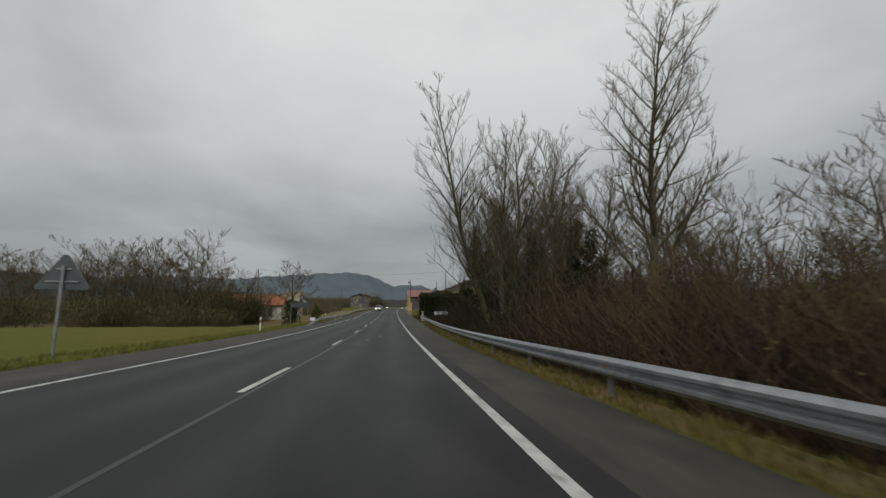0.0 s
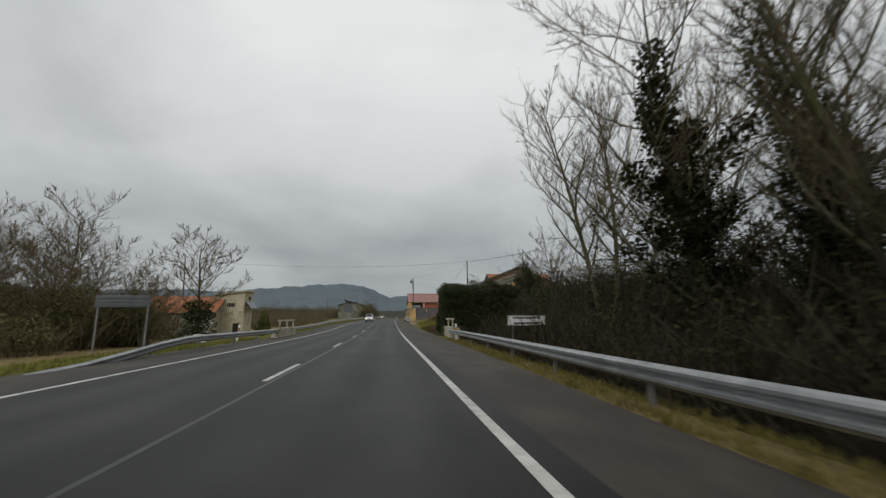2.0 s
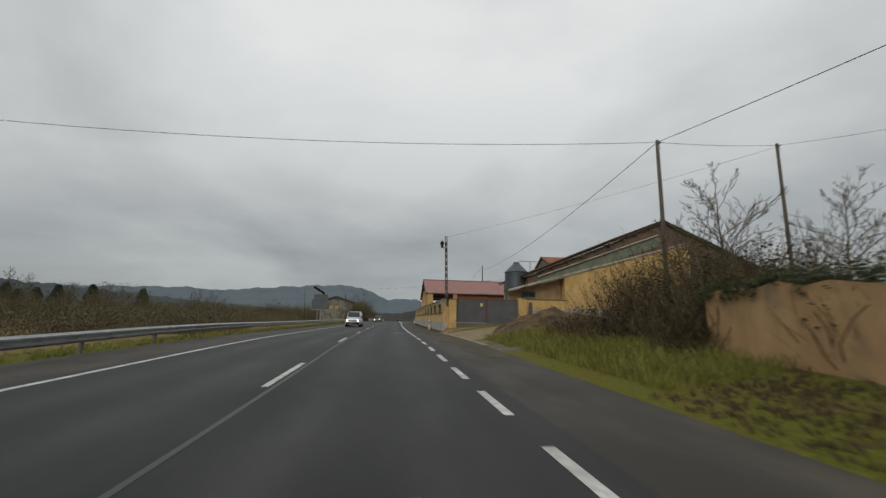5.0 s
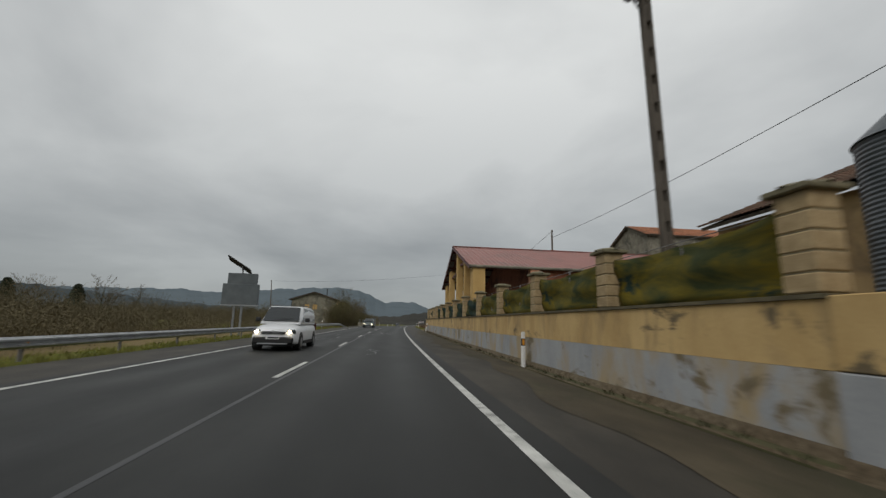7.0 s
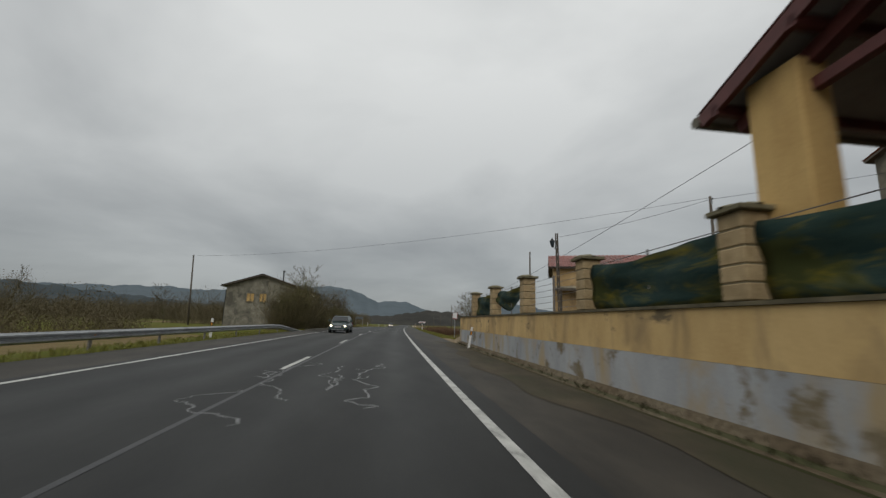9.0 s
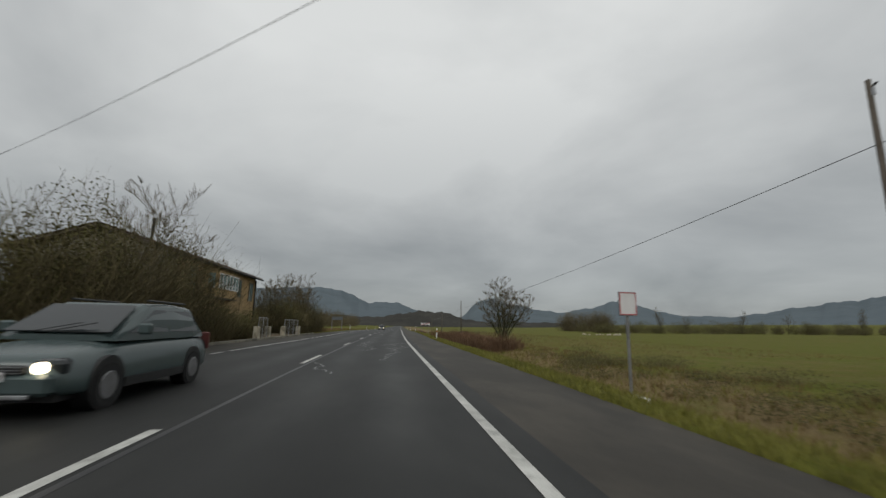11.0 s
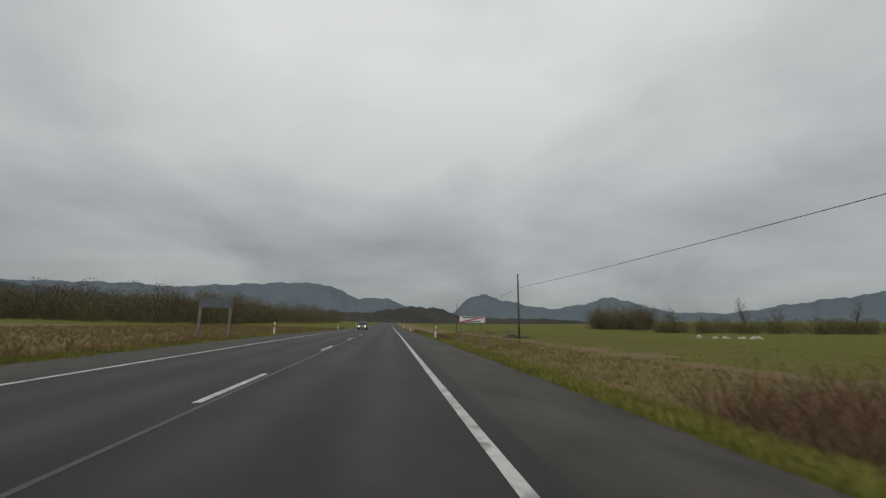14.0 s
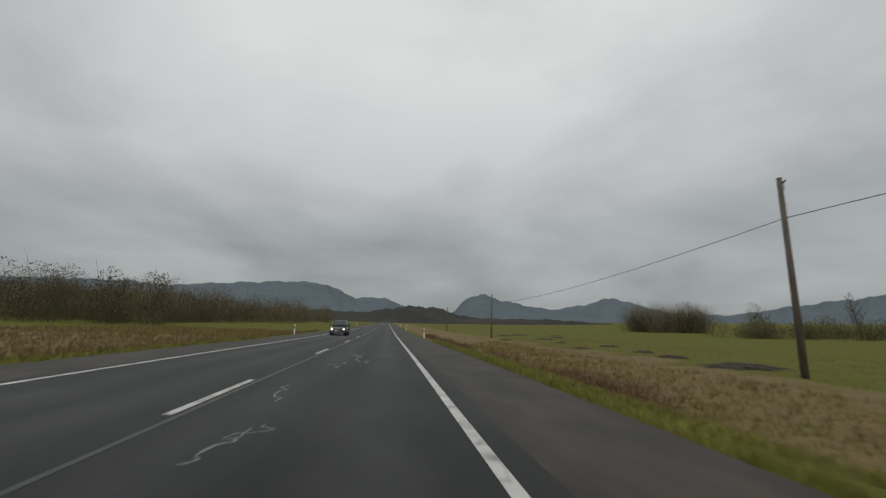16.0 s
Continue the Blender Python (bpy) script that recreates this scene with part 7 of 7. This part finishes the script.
def mesh_fence(x, s0, s1, h, label, seed=1):
    g = thing("wire_gate", spot(x, (s0 + s1) / 2, 0, 0), label, "fence gate", "wire gates before the house")
    L = s1 - s0
    fr = part("frame", a_rod((0, -L / 2, h), (0, L / 2, h), 0.025, n=6), STEEL, g, "tubular steel frame")
    part("frame_bar", a_rod((0, -L / 2, 0.08), (0, L / 2, 0.08), 0.025, n=6), STEEL, fr)
    n = max(2, int(L / 1.3))
    for i in range(n + 1):
        y = -L / 2 + L * i / n
        part("frame_bar", a_rod((0, y, 0), (0, y, h), 0.025, n=6), STEEL, fr)
    t = Tubes()
    step = 0.16
    k = int(L / step)
    for i in range(k + 1):
        y = -L / 2 + L * i / k
        t.add([Vector((0, y, 0.08)), Vector((0, y, h))], [0.004, 0.004], 3)
    for j in range(int(h / step)):
        t.add([Vector((0, -L / 2, 0.1 + j * step)), Vector((0, L / 2, 0.1 + j * step))], [0.004, 0.004], 3)
    part("wire_mesh", t.mesh("wire_mesh", STEEL), None, g, "grey wire mesh")
    for e in (-1, 1):
        part("stone_post", a_box((0, e * (L / 2 + 0.28), 0.35), (0.36, 0.42, 1.1), bevel=0.03), CONCRETE, g, "pale concrete gate post")
    return g


mesh_fence(-8.35, 207.4, 209.4, 1.5, "grey wire mesh gate between concrete posts")
mesh_fence(-8.4, 214.4, 219.3, 1.45, "wide grey wire mesh gate between concrete posts")
kerb_v, kerb_f = sweep([(-0.15, -0.2), (0.15, -0.2), (0.15, 0.12), (-0.15, 0.12)], [(-8.2, s, 0) for s in np.arange(190, 229, 3.0)], True)
setting("kerb", mesh_of("kerb", kerb_v, kerb_f, GREYWALL), "worn concrete kerb before the house", "kerb")


# ---- vehicles ----
CAR_GLASS = glassy("dark car glass", (0.02, 0.024, 0.026), 0.04)
TYRE = surface("tyre rubber", (0.012, 0.012, 0.012), (0.022, 0.022, 0.022), 6, 0.85, 0.2)
RIM = surface("grey wheel rim", (0.2, 0.2, 0.2), (0.32, 0.32, 0.33), 5, 0.4, 0.0, metal=0.6)
HEADLAMP = glow("lit headlamp", (1.0, 0.86, 0.6), 7.0)
PLATE = surface("number plate white", (0.6, 0.6, 0.6), (0.7, 0.7, 0.7), 4, 0.4, 0.0)


def paint_of(name, c):
    return surface(name, tuple(v * 0.9 for v in c), c, 1.5, 0.25, 0.0, spec=0.6, stain=tuple(v * 0.75 for v in c), stain_scale=1.2, stain_at=0.62)


def hull(sections):
    """A closed skin through outlines of equal count, each a list of (x, y, z)."""
    vs, fs = [], []
    n = len(sections[0])
    for sct in sections:
        vs += sct
    for i in range(len(sections) - 1):
        for j in range(n):
            a, b = i * n + j, i * n + (j + 1) % n
            fs.append((a, b, b + n, a + n))
    fs.append(tuple(reversed(range(n))))
    fs.append(tuple(range(len(vs) - n, len(vs))))
    return vs, fs


def vehicle(name, x, s, label, paint, L, Wd, H, bonnet, belt, nose, rear, roof_f, roof_b, kind="car", lamps=True):
    """A road vehicle facing the camera: y runs from its nose (-L/2) to its tail."""
    g = thing(name, spot(x, s, 0, 0, False), label, "car")
    a = L / 2
    hw = Wd / 2

    def ring(y, z0, z1, w0, w1, r=0.12):
        return [(-w0, y, z0 + r * 0.6), (-w0 + r * 0.4, y, z0), (w0 - r * 0.4, y, z0), (w0, y, z0 + r * 0.6), (w0, y, (z0 + z1) / 2), (w1, y, z1 - r), (w1 - r, y, z1), (-w1 + r, y, z1), (-w1, y, z1 - r), (-w0, y, (z0 + z1) / 2)]
    body = [ring(-a, 0.32, nose * 0.86, hw * 0.80, hw * 0.74), ring(-a + 0.12, 0.22, nose, hw * 0.93, hw * 0.84), ring(-a + 0.5, 0.2, nose + 0.06, hw * 0.99, hw * 0.9), ring(-a + bonnet, 0.2, belt, hw, hw * 0.93), ring(a - 0.5, 0.2, belt + 0.03, hw, hw * 0.93), ring(a - 0.1, 0.24, belt, hw * 0.96, hw * 0.9), ring(a, 0.34, belt - 0.1, hw * 0.86, hw * 0.82)]
    vs, fs = hull(body)
    b = part("body", mesh_of("body", vs, fs, paint, True), None, g)
    m = b.modifiers.new("round", 'SUBSURF')
    m.levels = m.render_levels = 1

    def cab(y, z, w):
        return [(-w, y, belt - 0.06), (w, y, belt - 0.06), (w * 0.97, y, (belt + z) / 2), (w * 0.86, y, z - 0.05), (w * 0.74, y, z), (-w * 0.74, y, z), (-w * 0.86, y, z - 0.05), (-w * 0.97, y, (belt + z) / 2)]
    y0, y1, y2, y3 = -a + bonnet - 0.05, -a + roof_f, a - roof_b, a - rear
    vs, fs = hull([cab(y0, belt + 0.02, hw * 0.88), cab((y0 + y1) / 2, (belt + H) / 2 + 0.05, hw * 0.9), cab(y1, H - 0.03, hw * 0.9), cab((y1 + y2) / 2, H, hw * 0.91), cab(y2, H - 0.04, hw * 0.9), cab(y3, belt + 0.05, hw * 0.88)])
    c = part("cabin", mesh_of("cabin", vs, fs, paint), None, g)
    # glass follows the cabin, a little proud of it
    wz0, wz1 = belt + 0.04, H - 0.10
    k = (wz1 - belt) / (H - belt)
    yt = y0 + (y1 - y0) * k
    bm = bmesh.new()
    slab(bm, [(-hw * 0.80, y0 + 0.02, wz0), (hw * 0.80, y0 + 0.02, wz0), (hw * 0.70, yt - 0.02, wz1), (-hw * 0.70, yt - 0.02, wz1)], 0.02)
    bmesh.ops.translate(bm, verts=bm.verts, vec=(0, -0.05, 0.035))
    part("windscreen", bm, CAR_GLASS, c, "dark windscreen")
    yt2 = y3 + (y2 - y3) * k
    bm = bmesh.new()
    slab(bm, [(-hw * 0.78, y3 - 0.02, wz0), (hw * 0.78, y3 - 0.02, wz0), (hw * 0.68, yt2 + 0.02, wz1), (-hw * 0.68, yt2 + 0.02, wz1)], 0.02)
    bmesh.ops.translate(bm, verts=bm.verts, vec=(0, 0.05, 0.035))
    part("rear_window", bm, CAR_GLASS, c, "dark rear window")
    for e in (-1, 1):
        for ya, yb, yc, yd in ((y0 + 0.3, (y1 + y2) / 2 - 0.25, (y1 + y2) / 2 - 0.25, y1 + 0.15), ((y1 + y2) / 2 - 0.15, y3 - 0.3, y2 - 0.1, (y1 + y2) / 2 - 0.15)):
            bm = bmesh.new()
            pts = [(e * hw * 0.905, ya, wz0 + 0.02), (e * hw * 0.905, yb, wz0 + 0.02), (e * hw * 0.815, yc, wz1 - 0.02), (e * hw * 0.815, yd, wz1 - 0.02)]
            t = [bm.verts.new(p) for p in pts]
            u = [bm.verts.new((p[0] - e * 0.03, p[1], p[2])) for p in pts]
            bm.faces.new(t)
            bm.faces.new(u[::-1])
            for q in range(4):
                bm.faces.new((t[q], u[q], u[(q + 1) % 4], t[(q + 1) % 4]))
            bmesh.ops.recalc_face_normals(bm, faces=bm.faces)
            part("side_window", bm, CAR_GLASS, c, "dark side window")
        for yw in (-a + 0.85, a - 0.8):
            w = part("wheel", a_rod((e * (hw - 0.2), yw, 0.31), (e * (hw + 0.01), yw, 0.31), 0.31, 0.30, 24), TYRE, g, "black tyre")
            part("rim", a_rod((e * (hw + 0.0), yw, 0.31), (e * (hw + 0.018), yw, 0.31), 0.2, 0.18, 16), RIM, w)
            part("wheel_arch", a_rod((e * (hw - 0.25), yw, 0.34), (e * (hw - 0.005), yw, 0.34), 0.38, 0.37, 24), BLACK, g)
        lm = part("headlamp", a_box((e * hw * 0.70, -a + 0.17, nose * 0.80), (0.34, 0.22, 0.19), Euler((0.15, 0, e * 0.35)).to_matrix(), 0.04), CAR_GLASS, g, "clear headlamp")
        part("lamp_bulb", a_rod((e * hw * 0.68, -a + 0.04, nose * 0.80), (e * hw * 0.68, -a - 0.04, nose * 0.80), 0.07, 0.065, 12), HEADLAMP, lm, "lit lamp")
        part("fog_lamp", a_rod((e * hw * 0.68, -a + 0.06, 0.42), (e * hw * 0.68, -a - 0.01, 0.42), 0.06, 0.06, 10), GLASS, g)
        mr = part("mirror", a_box((e * (hw + 0.09), y0 + 0.35, belt + 0.12), (0.2, 0.1, 0.17), bevel=0.03), BLACK if kind == "van" else paint, g, "door mirror")
        part("roof_rail", a_rod((e * hw * 0.68, y1 + 0.1, H + 0.03), (e * hw * 0.68, y2 - 0.1, H + 0.03), 0.018, n=6), BLACK, c)
        part("sill_trim", a_box((e * (hw - 0.005), 0.0, 0.3), (0.03, L * 0.42, 0.13)), BLACK, g)
    part("bumper", a_box((0, -a + 0.05, 0.40), (Wd * 0.84, 0.18, 0.26), bevel=0.05), BLACK if kind == "van" else paint, g, "front bumper")
    gr = part("grille", a_box((0, -a + 0.03, nose * 0.76), (Wd * 0.5, 0.1, 0.11), bevel=0.02), BLACK, g, "dark grille")
    for q in range(3):
        part("grille_bar", a_box((0, -a - 0.025, nose * 0.76 - 0.035 + q * 0.035), (Wd * 0.46, 0.012, 0.008)), STEEL, gr)
    part("badge", a_rod((0, -a - 0.02, nose * 0.82), (0, -a - 0.035, nose * 0.82), 0.05, 0.045, 10), STEEL, gr)
    pl = part("number_plate", a_box((0, -a - 0.05, 0.50), (0.50, 0.02, 0.11)), PLATE, g, "white number plate")
    part("plate_bar", a_box((0.02, -a - 0.062, 0.50), (0.4, 0.004, 0.06)), BLACK, pl)
    part("skid_bar", a_box((0, -a - 0.03, 0.27), (Wd * 0.62, 0.05, 0.05), bevel=0.01), STEEL, g)
    part("underbody", a_box((0, 0, 0.27), (Wd * 0.82, L * 0.94, 0.16)), BLACK, g)
    for e in (-1, 1):
        part("wiper", a_rod((e * 0.1 - 0.2, y0 - 0.06, belt + 0.07), (e * 0.1 + 0.35, y0 + 0.06, belt + 0.2), 0.008, n=5), BLACK, c)
        part("rear_lamp", a_box((e * hw * 0.86, a - 0.04, belt - 0.15), (0.16, 0.08, 0.35), bevel=0.02), DARKRED, g, "red rear lamp")
    return g


vehicle("white_van", -4.0, 131.2, "white passenger van with black bumper and lit headlamps", paint_of("white car paint", (0.72, 0.73, 0.74)), 4.4, 1.82, 1.80, 1.05, 1.08, 0.90, 0.12, 1.75, 0.3, "van")
vehicle("green_car", -4.1, 185.0, "dark green grey hatchback with headlamps on", paint_of("green grey car paint", (0.06, 0.085, 0.085)), 4.2, 1.76, 1.50, 1.1, 0.95, 0.76, 0.25, 1.95, 0.75)
vehicle("dark_car", -4.3, 312.5, "dark oncoming car with bright headlamps", paint_of("dark grey car paint", (0.05, 0.055, 0.06)), 4.3, 1.78, 1.55, 1.1, 0.98, 0.8, 0.25, 1.95, 0.7)


# ---- grass and small things ----
def tufts(name, place, count, seed, mat, label, h0, h1, blades=7, width=0.008):
    """Grass as many bent blades in tufts; place(rng) gives x, s."""
    rng = random.Random(seed)
    xs = [place(rng) for _ in range(count)]
    X = np.array([p[0] for p in xs])
    S = np.array([p[1] for p in xs])
    wx, wy = world_xy(X, S)
    wz = ground_z(X, S)
    vs, fs = [], []
    for i in range(count):
        for _ in range(blades):
            a = rng.uniform(0, 6.283)
            q = 0.10 * rng.random()
            px, py, pz = wx[i] + math.cos(a) * q, wy[i] + math.sin(a) * q, wz[i] - 0.02
            h = rng.uniform(h0, h1)
            lx, ly = math.cos(a) * h * rng.uniform(0.1, 0.7), math.sin(a) * h * rng.uniform(0.1, 0.7)
            t = rng.uniform(0, 6.283)
            ux, uy = math.cos(t) * width, math.sin(t) * width
            k = len(vs)
            vs += [(px - ux, py - uy, pz), (px + ux, py + uy, pz), (px + lx * 0.4 + ux * 0.7, py + ly * 0.4 + uy * 0.7, pz + h * 0.6), (px + lx * 0.4 - ux * 0.7, py + ly * 0.4 - uy * 0.7, pz + h * 0.6), (px + lx, py + ly, pz + h)]
            fs += [(k, k + 1, k + 2, k + 3), (k + 3, k + 2, k + 4)]
    tagged(new(name, mesh_of(name, vs, fs, mat)), label, "grass", kind="stuff")


tufts("verge_grass_right", lambda r: (lambda s: (float(edge_r(s)) + 0.05 + 1.5 * r.random() ** 1.6, s))(r.uniform(-3, 60)), 4200, 1, DULLGRASS, "dull mossy verge grass under the rail", 0.05, 0.16, 6, 0.008)
tufts("verge_grass_end", lambda r: (lambda s: (float(edge_r(s)) + 0.05 + 1.6 * r.random() ** 1.4, s))(r.uniform(178, 300)), 9000, 2, GRASSBLADE, "green verge grass by the shoulder", 0.06, 0.2, 6, 0.009)
tufts("dry_grass_right", lambda r: (lambda s: (float(edge_r(s)) + 1.4 + 7 * r.random(), s))(r.uniform(178, 310)), 9500, 3, DRYBLADE, "dry brown grass in the ditch", 0.06, 0.26, 7, 0.008)
tufts("ditch_grass", lambda r: (lambda s: (float(edge_r(s)) + 1.2 + 6 * r.random(), s))(r.uniform(178, 310)), 7000, 13, GRASSBLADE, "rough olive grass in the ditch", 0.06, 0.24, 6, 0.009)
tufts("dry_grass_left", lambda r: (EDGE_L - 0.8 - 26 * r.random() ** 1.5, r.uniform(238, 330)), 9000, 4, DRYBLADE, "dry pale grass on the left field", 0.12, 0.4, 7, 0.012)
tufts("verge_grass_left", lambda r: (EDGE_L - 0.05 - 2.0 * r.random() ** 1.4, r.choice([r.uniform(6, 64), r.uniform(72, 192), r.uniform(238, 300)])), 8000, 5, GRASSBLADE, "green grass along the left shoulder", 0.06, 0.2, 6, 0.010)
tufts("bank_grass", lambda r: (5.2 + 5 * r.random(), r.uniform(86, 101)), 3200, 6, GRASSBLADE, "rough green grass on the bank", 0.12, 0.4, 6, 0.010)
tufts("ruin_litter", lambda r: (4.7 + 3.5 * r.random(), r.uniform(64, 86)), 3600, 7, surface("dead leaf litter", (0.05, 0.034, 0.018), (0.135, 0.092, 0.05), 0.5, 0.95, 0.0, island=0.4), "dead grass and leaf litter before the ruins", 0.03, 0.13, 6, 0.014)
tufts("wall_weeds", lambda r: (4.62 + 0.2 * r.random(), r.uniform(115, 171)), 350, 8, LEAF, "dark weeds along the wall foot", 0.04, 0.14, 6, 0.008)


def earth_heap(x, s, w, seed):
    rng = random.Random(seed)
    g = spot(x, s, 0, rng.uniform(-15, 20))
    n = 26
    vs, fs = [(0, 0, 0.12)], []
    for ring_i, (rr, zz) in enumerate(((0.35, 0.32), (0.7, 0.2), (1.0, -0.05))):
        for k in range(n):
            a = 2 * math.pi * k / n
            q = rr * w * (0.8 + 0.4 * rng.random())
            vs.append((q * math.cos(a), q * 0.6 * math.sin(a), zz * rng.uniform(0.2, 1.3) * min(0.5, w / 2.4)))
    for k in range(n):
        fs.append((0, 1 + k, 1 + (k + 1) % n))
        for r_i in range(2):
            a = 1 + r_i * n
            fs.append((a + k, a + n + k, a + n + (k + 1) % n, a + (k + 1) % n))
    o = new("earth_mound", mesh_of("earth_mound", vs, fs, EARTH))
    o.matrix_world = g
    tagged(o, "low dark mound of dug earth on the grass", "mound", "mounds in the field")


EARTH = surface("dug dark earth", (0.022, 0.018, 0.013), (0.06, 0.05, 0.035), 4, 0.95, 0.9, dist=0.08)
for i, (x, s, w) in enumerate([(17.4, 283, 2.2), (18.6, 289.5, 1.0), (20.2, 295, 1.1), (17.5, 300, 0.8), (23, 305, 1.2), (21, 312, 0.9), (16, 318, 0.9), (24, 325, 1.6), (30, 335, 1.6), (22, 340, 1.3), (27, 347, 2.0), (36, 350, 1.8)]):
    earth_heap(x, s, w, i)
for i, (x, s) in enumerate([(7.2, 243.5), (7.0, 205.5), (6.6, 186.6), (7.4, 188.2), (6.2, 229)]):
    bm = bmesh.new()
    bmesh.ops.create_icosphere(bm, subdivisions=2, radius=0.13)
    rr = random.Random(i)
    for v in bm.verts:
        v.co *= rr.uniform(0.8, 1.2)
        v.co.z *= 0.55
    o = new("pale_stone", to_mesh("pale_stone", bm, WHITEWASH))
    o.matrix_world = spot(x, s, 0.05, i * 40)
    tagged(o, "pale loose stone lying in the grass", "stone", "stones in the verge")
rng_s = random.Random(77)
for i in range(13):
    x, s = 62 + rng_s.uniform(-5, 6), 300 + rng_s.uniform(-3, 3)
    bm = bmesh.new()
    bmesh.ops.create_icosphere(bm, subdivisions=2, radius=rng_s.uniform(0.25, 0.5))
    for v in bm.verts:
        v.co *= rng_s.uniform(0.85, 1.15)
    o = new("boulder", to_mesh("boulder", bm, CONCRETE))
    o.matrix_world = spot(x, s, 0.06, i * 33)
    tagged(o, "pale boulder in a heap at the field edge", "boulder", "boulder heap")


def soil_bank(x, s, a, b, h, seed):
    """A rounded heap of bare soil, steeper towards the farm track."""
    rng = random.Random(seed)
    n = 34
    vs, fs = [], []
    ox, oy, oz = rng.uniform(0, 9), rng.uniform(0, 9), rng.uniform(0, 9)
    for j in range(n + 1):
        for i in range(n + 1):
            u, v = 2 * i / n - 1, 2 * j / n - 1
            d = math.hypot(u, v)
            k = max(0.0, 1 - d) ** 0.6
            z = h * k + 0.45 * k * noise.noise((u * 3 + ox, v * 3 + oy, oz)) + 0.16 * noise.noise((u * 8 + ox, v * 8 + oy, oz)) - 0.08
            px, ps = x + u * a, s + v * b
            vs.append(rp(px, ps, float(lie(px, ps)) + z))
    for j in range(n):
        for i in range(n):
            q = j * (n + 1) + i
            fs.append((q, q + 1, q + n + 2, q + n + 1))
    tagged(new("soil_bank", mesh_of("soil_bank", vs, fs, SOIL, True)), "heap of bare orange brown soil beside the farm track", "soil heap")


SOIL = surface("orange brown soil", (0.07, 0.044, 0.021), (0.21, 0.132, 0.062), 3.0, 0.95, 1.0, stain=(0.042, 0.034, 0.018), stain_scale=0.9, stain_at=0.52, dist=0.1)
soil_bank(10.4, 103.9, 3.9, 3.4, 1.15, 4)
thicket("heap_weeds", [(_r.uniform(8.6, 12.5), _r.uniform(102.2, 106), 0.7, _r.uniform(1.0, 1.7)) for i in range(16)], "dead brown weeds on the soil heap", DRYBLADE, HEDGELEAF, 19, 70, 0.006, 0.035, 60)
g = thing("stump", spot(9.6, 106.0, 0.7, 20), "weathered wooden stump on the soil heap", "stump")
part("trunk", a_rod((0, 0, -0.3), (0.06, 0, 0.85), 0.16, 0.12, 9), WOOD, g)
tufts("field_tufts", lambda r: (lambda s: (float(edge_r(s)) + 7 + 22 * r.random(), s))(r.uniform(200, 330)), 7000, 21, DRYBLADE, "rough straw coloured tufts in the wet field", 0.05, 0.16, 5, 0.008)
tufts("track_edge_grass", lambda r: (5.0 + 8 * r.random(), r.uniform(111.6, 113.2)), 420, 22, GRASSBLADE, "green grass at the foot of the gate", 0.05, 0.16, 6, 0.009)

def leaning_board(x, s):
    g = thing("white_board", spot(x, s, 0, 6), "small white board leaning behind the guard rail", "board")
    part("panel", a_box((0, 0, 0.3), (0.66, 0.02, 0.44), Matrix.Rotation(radians(-8), 3, 'X'), 0.006), WHITE, g)
    for e in (-1, 1):
        part("peg", a_box((e * 0.24, 0.04, 0.05), (0.04, 0.04, 0.5)), WOOD, g)


leaning_board(-9.8, 56.8)
